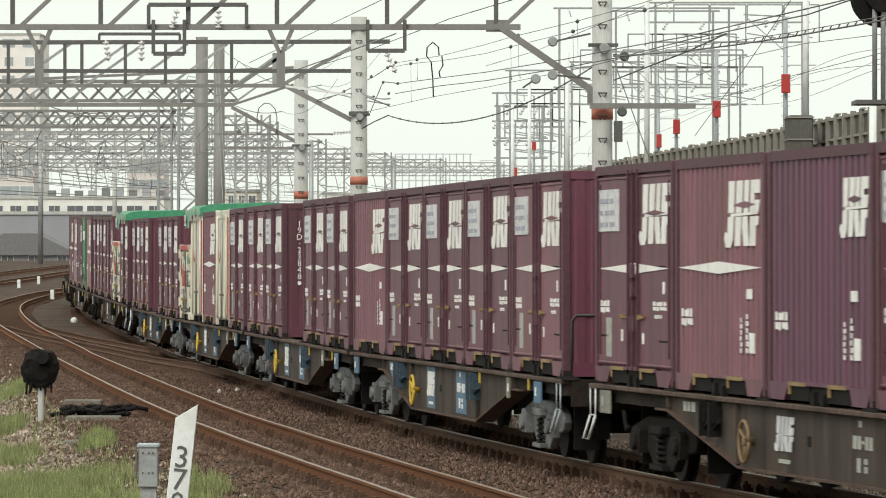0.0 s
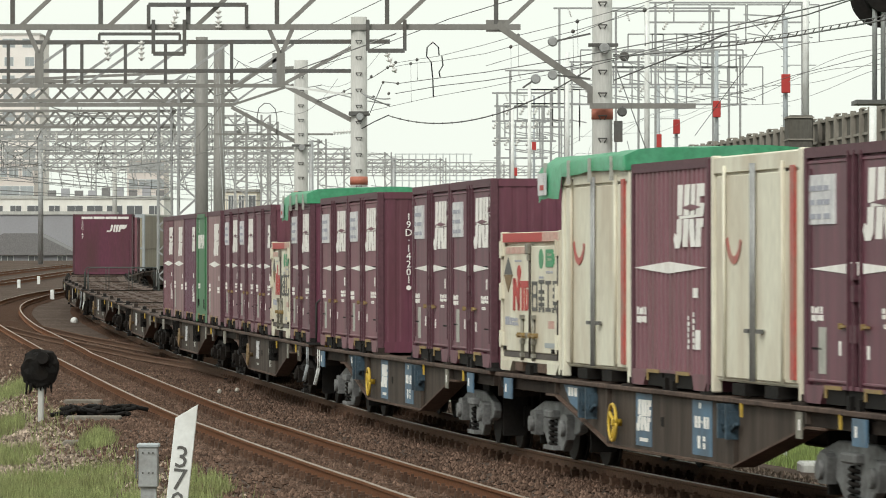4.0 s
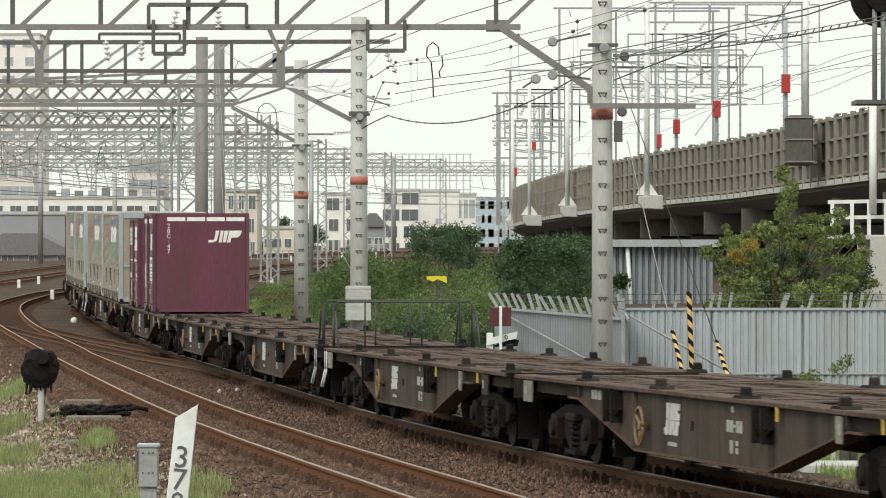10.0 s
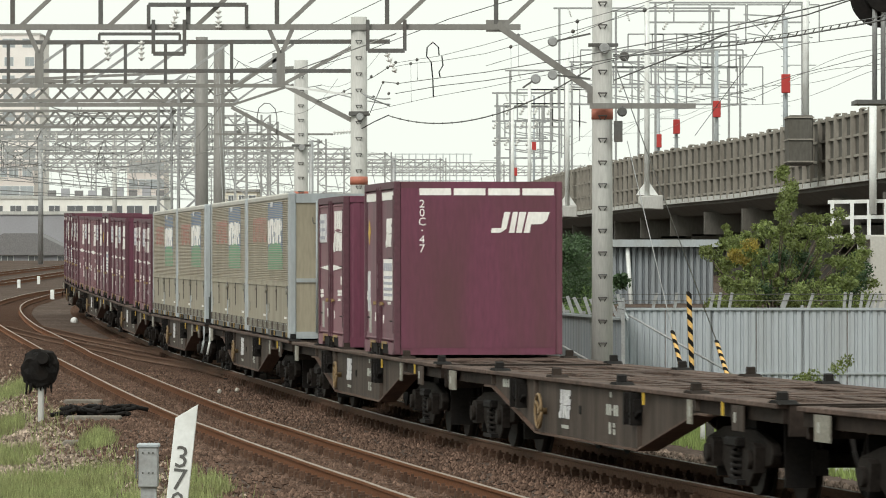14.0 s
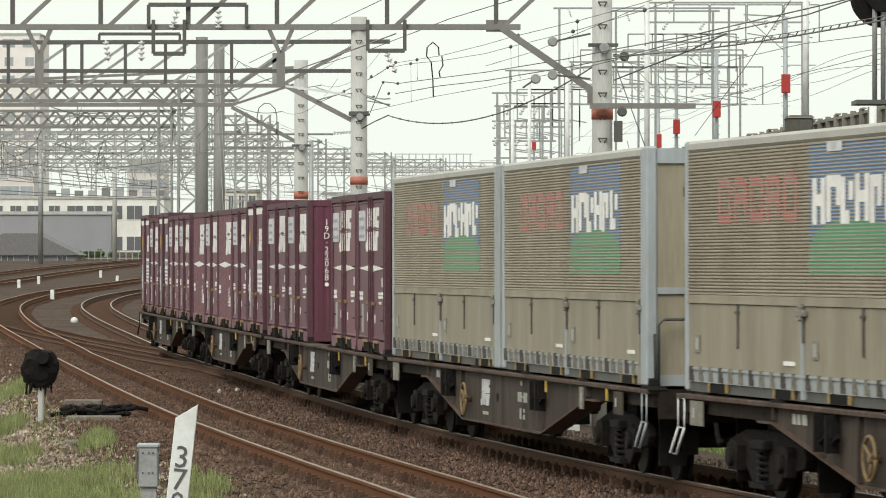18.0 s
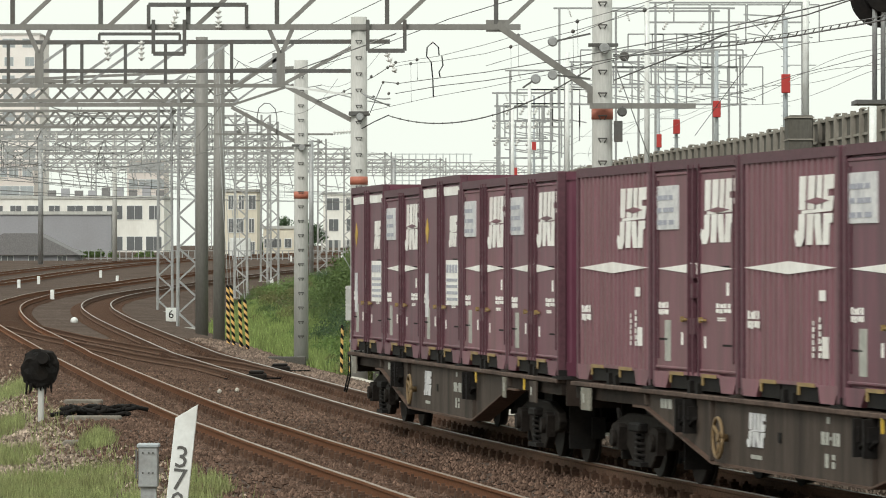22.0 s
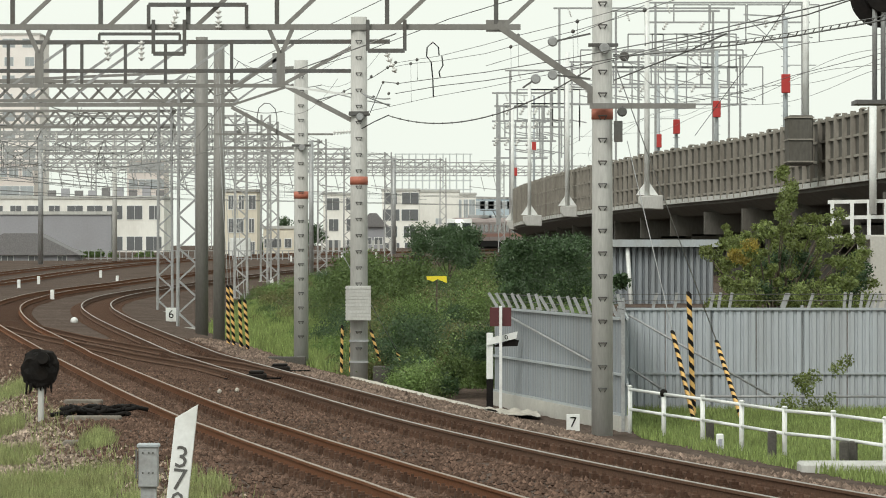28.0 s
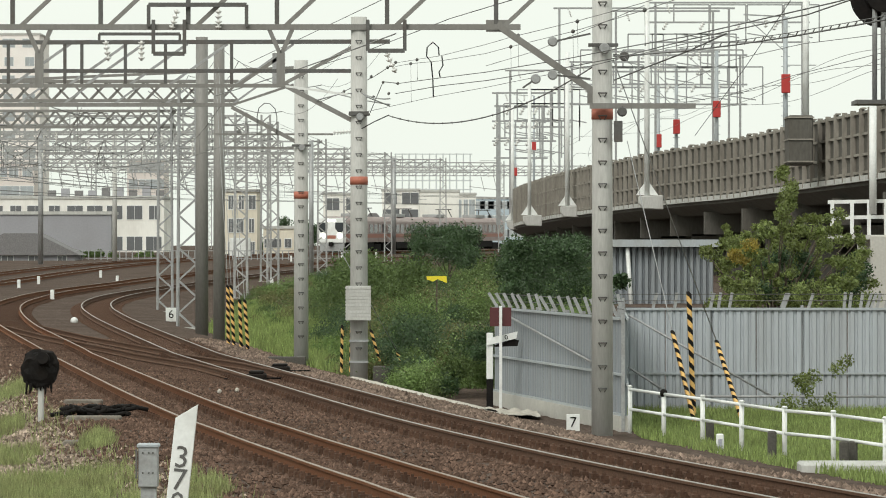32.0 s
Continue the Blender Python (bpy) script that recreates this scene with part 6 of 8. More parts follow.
wire("hanging_cable", left_cab, 0.013, WIRE, "thick cable fixed to a mast arm")
sight_wire(((440, 112, 140), (527, 71, 130), (680, -2, 112)), 0.009, "bare feeder wire rising over the gantries")
sight_wire(((560, 118, 128), (647, 91, 122), (797, 33, 106), (920, -4, 92)), 0.009, "bare feeder wire rising over the gantries")
jump = sight_wire(((564, 182, 128), (609, 162, 124), (660, 137, 121), (690, 118, 119), (700, 110, 118)), 0.010, "short line with black insulator beads")
beaded(jump, [sight(*q) for q in ((564, 182, 127.9), (609, 162, 123.9), (632, 148, 122.5), (657, 136, 121), (686, 120, 119.1), (700, 111, 118))], 0.042)
jump = sight_wire(((655, 200, 121), (678, 145, 119.5), (705, 148, 118)), 0.010, "short line with black insulator beads")
beaded(jump, [sight(*q) for q in ((661, 172, 120.5), (678, 146, 119.5), (688, 166, 119), (704, 148, 118))], 0.040)
for rows_ in (((767, 172, 111), (766, 140, 111), (763, 110, 111), (755, 100, 111), (756, 84, 111), (766, 75, 111), (776, 84, 111), (777, 98, 111)), ((779, 137, 111), (777, 128, 111), (784, 116, 111), (782, 100, 111))):
    wire("jumper_cable", [sight(*q) for q in rows_], 0.014, WIRE, "looped jumper cable between two wires")
for a, b in (((640, 165, 119), (690, 175, 112)), ((560, 155, 133), (690, 185, 119)), ((380, 170, 150), (700, 60, 105))):
    wire("stay_wire", span(sight(*a), sight(*b), 0.05, 6), 0.015, STEEL, "short pale stay wire")
for y in (238, 300, 372, 465):
    for q in range(1 if y > 350 else 0, 7):
        x = -34 + 4.0 * q
        wire("feeder_wire", span((x, y - 66, 7.4 + 0.25 * (q % 4)), (x + 0.8, y + 4, 8.6 + 0.3 * (q % 3)), 0.6, 8), 0.018, WIRE, "feeder wire over the far tracks")

# ---- viaduct ----
VIA = ((19.2, 150), (16.7, 192), (13.6, 236), (11.3, 262), (8.9, 292), (7.2, 322), (5.6, 362), (5.2, 392), (6.5, 440), (11, 500), (20, 570))
vr = poly_rows(VIA, 0.0, 1.6)


def via_top(y):
    return float(np.interp(y, (150, 192, 236, 262, 292, 322, 362, 392, 570), (8.25, 8.0, 7.65, 7.55, 7.35, 7.2, 6.95, 6.8, 6.4)))


via = thing("railway_viaduct", "grey concrete railway viaduct with ribbed parapet", "viaduct", "", "structure")
vrow = [(r[0], r[1], via_top(r[1]), r[3], r[4]) for r in vr]
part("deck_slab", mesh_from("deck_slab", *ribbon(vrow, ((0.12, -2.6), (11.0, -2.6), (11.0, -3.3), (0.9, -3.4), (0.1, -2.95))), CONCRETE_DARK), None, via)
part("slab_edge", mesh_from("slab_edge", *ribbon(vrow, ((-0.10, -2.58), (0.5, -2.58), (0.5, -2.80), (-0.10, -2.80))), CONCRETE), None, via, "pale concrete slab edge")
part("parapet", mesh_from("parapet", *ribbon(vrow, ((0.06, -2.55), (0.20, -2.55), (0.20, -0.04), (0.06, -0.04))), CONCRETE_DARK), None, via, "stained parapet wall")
# Added dark backdrop that stands in for the shade below the deck.
part("rear_wall", mesh_from("rear_wall", *ribbon(vrow, ((10.0, -9.0), (10.3, -9.0), (10.3, -2.7), (10.0, -2.7))), CONCRETE_DARK), None, via, "added dark backdrop for the shade under the deck")
part("parapet", mesh_from("parapet", *ribbon([(r[0], r[1], r[2], r[3], r[4]) for r in vrow], ((10.8, -2.55), (10.95, -2.55), (10.95, -0.9), (10.8, -0.9))), CONCRETE_DARK), None, via)
for z in (-0.12, -0.95, -1.75, -2.45):
    part("parapet_rail", mesh_from("parapet_rail", *ribbon(vrow, ((-0.03, z - 0.05), (0.08, z - 0.05), (0.08, z + 0.05), (-0.03, z + 0.05))), PARAPOST), None, via)
post = bmesh_box((-0.13, 0.08, -0.055, 0.055, -2.75, 0.02))
post_me = mesh_of(post, PARAPOST)
cap_me = mesh_of(bmesh_box((-0.05, 0.12, -0.30, 0.30, 0.01, 0.075)), PARAPOST)
dens = poly_rows(VIA, 0.0, 2.25)
for i, r in enumerate(dens):
    if r[1] < 400:
        o = part("parapet_post", post_me, None, via)
        o.matrix_local = Matrix.Translation((r[0], r[1], via_top(r[1]))) @ pose(0, 0, 0, 0, 0, math.degrees(math.atan2(r[4], r[3])))
        if i % 3 == 0:
            o = part("parapet_cap", cap_me, None, via)
            o.matrix_local = Matrix.Translation((r[0], r[1], via_top(r[1]))) @ pose(0, 0, 0, 0, 0, math.degrees(math.atan2(r[4], r[3])))
# refuge bay standing out from the parapet
boxes("refuge_bay", [(14.08, 15.06, 206, 208.8, 5.95, 7.97)], CONCRETE_DARK, via, "box-shaped refuge bay", 0.05)
boxes("bay_rail", [(14.04, 15.10, 205.94, 208.9, z, z + 0.06) for z in (6.05, 6.95, 7.85)], PARAPOST, via)
for r in poly_rows(VIA, 0.0, 14.0):
    if 150 < r[1] < 400:
        x, y, t = r[0], r[1], via_top(r[1])
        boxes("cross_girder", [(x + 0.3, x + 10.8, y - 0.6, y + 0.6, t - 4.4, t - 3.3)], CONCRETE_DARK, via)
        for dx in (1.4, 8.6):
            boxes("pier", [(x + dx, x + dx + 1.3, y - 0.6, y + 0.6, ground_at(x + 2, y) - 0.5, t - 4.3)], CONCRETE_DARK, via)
for a, b, y, top, w in ((907, 400, 380, 185, 0.24), (937, 392, 326, 148, 0.22), (1004, 376, 306, 92, 0.26), (1145, 360, 251, -40, 0.24), (1426, 225, 222, -60, 0.26)):
    p, q = sight(a, b, y), sight(a, top, y)
    ob = tagged(new("viaduct_mast"), "white tubular mast on a concrete bracket of the viaduct", "overhead line mast", "viaduct masts")
    bm = bmesh.new()
    rod(bm, (p.x, y, p.z + 0.3), (p.x, y, q.z), w * 0.58, w * 0.50, 14)
    part("shaft", bm, STEELWHITE, ob)
    if a < 1400:
        bm = bmesh.new()
        prism(bm, [(p.x - 0.42, p.z + 0.35), (p.x + 0.8, p.z + 0.40), (p.x + 0.8, p.z - 0.32), (p.x - 0.2, p.z - 0.28), (p.x - 0.42, p.z - 0.02)], y - 0.40, y + 0.40)
        part("bracket", bm, CONCRETE, ob, "concrete bracket", 0.04)
        bm = bmesh.new()
        prism(bm, [(p.x - 0.55, p.z + 0.4), (p.x, p.z + 0.4), (p.x, p.z + 1.2)], y - 0.05, y + 0.05)
        prism(bm, [(p.x + 0.55, p.z + 0.4), (p.x, p.z + 0.4), (p.x, p.z + 1.2)], y - 0.05, y + 0.05)
        part("gusset", bm, STEELWHITE, ob)
for a, b0, b1, y in ((1390, 132, 30, 230), (1268, 179, 90, 262), (1197, 212, 115, 300), (1165, 238, 150, 325), (945, 250, 170, 470), (912, 297, 220, 520)):
    p, q = sight(a, b0, y), sight(a, b1, y)
    t = via_top(y) - 2.6
    ob = tagged(new("line_pole"), "slender grey pole with a red weight cover on the viaduct", "overhead line mast", "weighted poles")
    bm = bmesh.new()
    rod(bm, (p.x, y, t), (p.x, y, q.z), 0.12, 0.10, 10)
    for i in range(14):
        z = t + 3 + i * 0.45
        if z < q.z:
            bar(bm, (p.x - 0.2, y, z), (p.x + 0.2, y, z), 0.03)
    part("shaft", bm, PALE, ob)
    part("weight_cover", bmesh_box((p.x - 0.2, p.x + 0.2, y - 0.4, y - 0.1, p.z - 0.85, p.z)), RED, ob, "red weight cover", 0.02)
    strut(ob, (p.x, y, q.z), (p.x - 1.9, y, q.z + 0.1), 0.06, STEEL, "arm")
    strut(ob, (p.x, y, q.z - 1.6), (p.x - 1.7, y, q.z - 0.1), 0.04, STEEL, "stay")
    strut(ob, (p.x, y, q.z - 2.2), (p.x + 1.4, y, q.z - 2.2), 0.045, STEEL, "arm")
    hang(ob, (p.x - 0.9, y, q.z), (p.x - 0.9, y, q.z - 0.5), 4, 0.1)
for a0, a1, b0, b1, y in ((990, 1290, 15, 120, 206), (1090, 1262, 20, 92, 236), (1130, 1310, 98, 150, 262), (903, 1000, 125, 190, 306), (880, 975, 165, 215, 330), (884, 960, 188, 245, 365), (1012, 1130, 110, 150, 290), (1160, 1420, 5, 40, 180)):
    # its left leg stands just inside the parapet
    y = float(next((r[1] for r in poly_rows(VIA, 1.2, 1.0) if 784 + 8961 * r[0] / r[1] < a0), 385)) + 3
    k = y / 230
    p, q = sight(a0, b0, y), sight(a1, b1, y)
    ob = tagged(new("viaduct_gantry"), "thin steel portal gantry over the viaduct tracks", "gantry", "viaduct gantries")
    t = via_top(y) - 2.6
    strut(ob, (p.x, y, p.z), (p.x, y, t), 0.10 * k, STEEL, "leg")
    strut(ob, (q.x, y, p.z), (q.x, y, t), 0.10 * k, STEEL, "leg")
    for z in (p.z, q.z, q.z - 0.9 * k):
        strut(ob, (p.x - 0.4, y, z), (q.x + 0.4, y, z), 0.08 * k, STEEL, "chord")
    for i in range(4):
        x = p.x + (q.x - p.x) * (i + 0.5) / 4
        strut(ob, (x, y, q.z), (x, y, q.z + 0.8 * k), 0.06 * k, STEEL, "hanger")
        strut(ob, (x, y, q.z + 0.8 * k), (x + 1.6 * k, y, q.z + 0.8 * k), 0.06 * k, STEEL, "hanger")
        strut(ob, (x + 1.6 * k, y, q.z + 0.8 * k), (x + 1.6 * k, y, q.z - 0.9 * k), 0.06 * k, STEEL, "hanger")
        strut(ob, (x, y, q.z - 0.5 * k), (x + 1.3 * k, y, q.z - 0.7 * k), 0.05 * k, STEEL, "registration_arm")
        hang(ob, (x - 0.3 * k, y, q.z), (x - 0.5 * k, y, q.z - 0.35 * k), 3, 0.10 * k)
    hang(ob, (p.x + 0.6, y, p.z), (p.x + 0.8, y, p.z - 0.6), 5, 0.08)
for q in range(4):
    pts = [(r[0] + (1.6 + 1.5 * q) * r[3], r[1] + (1.6 + 1.5 * q) * r[4], via_top(r[1]) + (2.2, 3.0, 2.4, 3.4, 4.6, 5.6)[q] + 0.25 * math.sin(r[1] * 0.12)) for r in vr if r[1] < 520]
    wire("contact_wire", pts, 0.011, WIRE, "wire over the viaduct tracks")


# ---- steel sheet fence and what stands along the line ----
def sheet_fence(a, b, z0, z1, label, pitch, arms, lean, deep=0.035, sheet=None):
    a, b = Vector((*a, 0)), Vector((*b, 0))
    d = (b - a)
    n = max(1, round(d.length / 0.9))
    ob = thing("sheet_metal_fence", label, "fence", "steel fences")
    ang = math.degrees(math.atan2(d.y, d.x))
    w = d.length / n
    bm = bmesh.new()
    corrug(bm, 0.0, w - 0.012, z0, z1, 0.0, deep, max(2, round(w / pitch)), -1)
    me = mesh_of(bm, sheet or FENCE)
    for i in range(n):
        p = a + d * (i / n)
        o = part("fence_panel", me, None, ob)
        o.matrix_local = pose(p.x, p.y, 0, 0, 0, ang)
    for z in (z0 + 0.02, z0 + 0.42 * (z1 - z0), z1 - 0.03):
        o = part("fence_rail", bmesh_box((0, d.length, -0.07, -0.02, z - 0.02, z + 0.02)), PALE, ob)
        o.matrix_local = pose(a.x, a.y, 0, 0, 0, ang)
    o = part("plinth", bmesh_box((0, d.length, -0.10, 0.12, z0 - 0.45, z0)), PALECONC, ob, "concrete plinth")
    o.matrix_local = pose(a.x, a.y, 0, 0, 0, ang)
    post_ = mesh_of(bmesh_box((-0.03, 0.03, 0.0, 0.06, z0 - 0.4, z1 + 0.05)), STEEL)
    for i in range(0, n + 1, 2):
        p = a + d * (i / n)
        o = part("fence_post", post_, None, ob)
        o.matrix_local = pose(p.x, p.y, 0, 0, 0, ang)
    bm = bmesh.new()
    bar(bm, (0, 0, 0), (-0.14 * lean, 0, 0.30), 0.06, 0.03)
    arm = mesh_of(bm, STEEL)
    for z in (z1 + 0.14, z1 + 0.27):
        bm = bmesh.new()
        rod(bm, (0, -0.02, z), (d.length * (1.0 if lean > 0 else 0.62), -0.02, z), 0.007, n=5)
        o = part("barbed_wire", bm, STEELDARK, ob)
        o.matrix_local = pose(a.x, a.y, 0, 0, 0, ang)
    for q in arms:
        p = a + d * q
        o = part("top_arm", arm, None, ob)
        o.matrix_local = pose(p.x, p.y, z1, 0, random.uniform(-8, 8), 0)
    return ob


sheet_fence((1.06, 103.5), (3.16, 88.0), -0.30, 1.42, "grey corrugated steel sheet fence on a concrete plinth", 0.3, [0.02 + 0.062 * i for i in range(16)], 1.0, 0.012, SHEETGREY)
sheet_fence((3.55, 101.5), (14.5, 101.5), -0.85, 1.42, "tall grey corrugated steel sheet fence with top arms", 0.16, [0.06, 0.10, 0.165, 0.18, 0.20, 0.295, 0.30, 0.345, 0.41, 0.42, 0.44, 0.452, 0.46, 0.47, 0.485, 0.50, 0.56, 0.6], -0.5)
sheet_fence((3.16, 88.0), (3.55, 101.5), -0.6, 1.42, "grey corrugated steel fence return", 0.3, [0.2, 0.5, 0.8], 0.3, 0.035, SHEETGREY)
for a, b in (((1112, 558, 100.5), (1372, 705, 100.5)), ((1112, 650, 100.5), (1170, 688, 100.5)), ((1165, 702, 100.4), (1568, 702, 100.4)), ((900, 560, 101.0), (1045, 640, 91))):
    ob = tagged(new("steel_pipe_brace"), "thin galvanised pipe fixed along the fence", "pipe", "fence pipes")
    bm = bmesh.new()
    rod(bm, sight(*a), sight(*b), 0.022, n=8)
    part("pipe", bm, STEEL, ob)

# white guard rail
RAILPOSTS = ((3.22, 87.2), (3.68, 84.4), (4.20, 81.9), (4.66, 79.0), (5.10, 75.6), (5.72, 74.2), (6.22, 71.2), (7.2, 68.0))
guard = thing("guard_rail", "white painted tube guard rail beside the track", "railing")
tops = []
for x, y in RAILPOSTS:
    g = ground_at(x, y)
    bm = bmesh.new()
    rod(bm, (x, y, g - 0.1), (x, y, g + 0.80), 0.038, n=12)
    rod(bm, (x, y, g + 0.80), (x, y, g + 0.83), 0.05, 0.03, 12)
    part("rail_post", bm, STEELWHITE, guard)
    tops.append(Vector((x, y, g)))
for p, q in zip(tops, tops[1:]):
    for z in (0.76, 0.42):
        bm = bmesh.new()
        rod(bm, p + Vector((0, 0, z)), q + Vector((0, 0, z)), 0.026, n=10)
        part("rail_tube", bm, STEELWHITE, guard)
ob = tagged(new("black_wrapping"), "black bag tied round a white rail post", "bag")
bm = bmesh.new()
bmesh.ops.create_icosphere(bm, subdivisions=2, radius=0.06, matrix=Matrix.Translation(tops[1] + Vector((0, -0.03, 0.78))))
for v in bm.verts:
    v.co += 0.03 * noise.noise_vector(v.co * 9)
part("bag", bm, BLACK, ob)


def stake(x, y, h, w, material, name, label, cat, top=0.0):
    g = ground_at(x, y)
    ob = tagged(new(name), label, cat, name + "s")
    part("post", bmesh_box((x - w / 2, x + w / 2, y - w / 2, y + w / 2, g - 0.15, g + h)), material, ob, "", 0.02)
    if top:
        part("cap", bmesh_box((x - w / 2 - 0.01, x + w / 2 + 0.01, y - w / 2 - 0.01, y + w / 2 + 0.01, g + h, g + h + top)), CONCRETE, ob)
    return ob


o = stake(4.29, 78.4, 0.30, 0.12, STEELWHITE, "boundary_stone", "small white marker stone with a grey stencil", "marker post")
part("stencil", bmesh_box((4.26, 4.32, 78.33, 78.338, ground_at(4.29, 78.4) + 0.05, ground_at(4.29, 78.4) + 0.22)), INK, o)
TIMBER = mat("dark_weathered_timber", (0.075, 0.07, 0.06), 0.9, 0, 0.25, 3, 30, 0.3)
for x, y, h in ((4.35, 82.5, 0.42), (4.90, 75.4, 0.45), (5.75, 72.6, 0.42), (5.90, 72.9, 0.42)):
    stake(x, y, h, 0.13, TIMBER, "timber_stake", "short dark weathered timber stake in the grass", "stake")
bm = bmesh.new()
box(bm, 5.0, 6.3, 70.6, 71.6, ground_at(5.6, 71) - 0.2, ground_at(5.6, 71) + 0.16)
tagged(part("concrete_slab", bm, CONCRETE, None, "", 0.03), "low pale concrete slab in the grass", "slab")

# small kilometre boards
for x, y, n_, s in ((2.21, 86.0, "7", 0.25), (-9.52, 177.3, "6", 0.42)):
    g = ground_at(x, y)
    ob = tagged(new("number_board"), "small white trackside board with a black numeral", "sign", "number boards")
    part("board", bmesh_box((x - s * 0.45, x + s * 0.45, y, y + 0.03, g + 0.02, g + 0.02 + s * 1.15)), STEELWHITE, ob, "", 0.005)
    part("leg", bmesh_box((x - 0.02, x + 0.02, y + 0.03, y + 0.06, g - 0.2, g + 0.2)), STEEL, ob)
    t = part("numeral", letters(n_, s, BLACK, "numeral"), None, ob, "black numeral")
    t.matrix_local = pose(x, y - 0.004, g + 0.02 + s * 0.58, 90, 0, 0)

# gradient sign: white post with arm, dark square and slim post
sx, sy = 0.92, 99.5
g = ground_at(sx, sy) - 0.05
ob = tagged(new("gradient_post"), "black and white gradient post with a tilted white arm", "sign")
part("lower_post", bmesh_box((sx - 0.065, sx + 0.065, sy - 0.05, sy + 0.05, g, g + 0.64)), BLACK, ob, "black lower half", 0.01)
part("upper_post", bmesh_box((sx - 0.065, sx + 0.065, sy - 0.05, sy + 0.05, g + 0.64, g + 1.55)), STEELWHITE, ob, "", 0.01)
bm = bmesh.new()
prism(bm, [(sx - 0.06, g + 1.30), (sx + 0.52, g + 1.44), (sx + 0.55, g + 1.58), (sx + 0.04, g + 1.46)], sy - 0.09, sy - 0.05)
part("arm", bm, STEELWHITE, ob, "tilted white arm")
t = part("numeral", letters("1 0", 0.14, BLACK, "numeral"), None, ob)
t.matrix_local = pose(sx + 0.27, sy - 0.095, g + 1.45, 90, -12, 0)
bm = bmesh.new()
prism(bm, [(sx + 0.0, g + 1.27), (sx + 0.55, g + 1.29), (sx + 0.57, g + 1.40), (sx + 0.45, g + 1.44)], sy - 0.04, sy - 0.02)
part("rear_arm", bm, BLACK, ob)
ob = tagged(new("marker_sign"), "dark red square plate on a slim white post", "sign")
x2 = 1.13
part("post", bmesh_box((x2 - 0.028, x2 + 0.028, sy - 0.24, sy - 0.19, g, g + 2.08)), STEELWHITE, ob)
DARKRED = mat("dark_red_plate", (0.085, 0.018, 0.02), 0.5, 0, 0.1, 3, 20, 0.02)
part("plate", bmesh_box((x2 - 0.21, x2 + 0.21, sy - 0.18, sy - 0.15, g + 1.68, g + 2.05)), DARKRED, ob, "dark red square plate")


# striped stay guards
def striped(a, b, r, label="yellow and black striped stay guard", stay=None):
    ob = tagged(new("stay_guard"), label, "stay guard", "striped stay guards")
    a, b = Vector(a), Vector(b)
    n = max(4, int((b - a).length / 0.21))
    cuts = [0.0] + [q for i in range(n) for q in ((i + 0.52) / n, (i + 1.0) / n)]
    ax = (b - a).normalized()
    sx_ = ax.cross(Vector((0, 1, 0))).normalized()
    sy_ = ax.cross(sx_)
    slope = r * 1.1 / (b - a).length
    for i, (c0, c1) in enumerate(zip(cuts, cuts[1:])):
        bm = bmesh.new()
        rings = []
        for c in (c0, c1):
            rings.append([bm.verts.new(a.lerp(b, min(1.0, max(0.0, c + slope * math.cos(0.7854 * k)))) + r * (math.cos(0.7854 * k) * sx_ + math.sin(0.7854 * k) * sy_)) for k in range(8)])
        for k in range(8):
            bm.faces.new((rings[0][k], rings[0][(k + 1) % 8], rings[1][(k + 1) % 8], rings[1][k])).smooth = True
        if c1 == 1.0:
            bm.faces.new(rings[1])
        part("stripe", bm, BLACK if i % 2 else HAZYELLOW, ob)
    if stay:
        bm = bmesh.new()
        rod(bm, b, stay, 0.009, n=5)
        part("stay_cable", bm, STEEL, ob)
    return ob


striped(sight(1230, 752, 93.7), sight(1190, 586, 95), 0.042, stay=sight(1110, 250, 100))
striped(sight(1228, 750, 95.5), sight(1219, 516, 95.5), 0.05, "upright yellow and black striped pole")
striped(sight(1312, 740, 92), sight(1268, 604, 94), 0.042, stay=sight(1085, 105, 86))
for a, b, d in ((404, 612, 403), (414, 616, 409), (427, 620, 424), (439, 624, 433)):
    y = 146 - (a - 404) * 0.05
    top = 505 if a < 420 else 530
    striped(sight(a, b, y), sight(d, top, y), 0.05, stay=sight(d - 22, 120 if a < 420 else 260, y + 5))
for a, b, c, d in ((604, 660, 606, 575), (620, 660, 622, 575), (672, 640, 656, 583), (712, 655, 703, 622)):
    y = 121
    striped(sight(a, b, y), sight(c, d, y), 0.035, stay=None if a < 640 else sight(600 if a > 700 else 640, 440, 119.5))

# draped ground sheet at the foot of the bank
bm = bmesh.new()
rows_ = []
for i in range(46):
    q = i / 45
    s = -37 + 22 * q
    row = []
    for j in range(4):
        x, y = on_line(s, 2.45 + 0.45 * q + 0.13 * j + 0.10 * math.sin(q * 17))
        row.append(bm.verts.new((x, y, ground_at(x, y) + 0.05 + (0.05 if j in (1, 2) else 0) + 0.03 * noise.noise((q * 20, j, 3)))))
    rows_.append(row)
for p, q in zip(rows_, rows_[1:]):
    for j in range(3):
        bm.faces.new((p[j], p[j + 1], q[j + 1], q[j])).smooth = True
tagged(part("ground_sheet", bm, CLOTH), "dirty white sheet lying along the bank's foot", "sheet")
bm = bmesh.new()
bmesh.ops.create_grid(bm, x_segments=18, y_segments=12, size=0.5)
for v in bm.verts:
    x, y = 1.25 + v.co.x * 1.1, 95.2 + v.co.y * 4
    v.co = (x, y, ground_at(x, y) + 0.05 + 0.10 * abs(noise.noise((x * 4, y * 1.2, 0))))
tagged(part("plastic_sheet", bm, CLOTH), "crumpled pale plastic sheet at the sign's foot", "sheet")
g = ground_at(-1.5, 117.6)
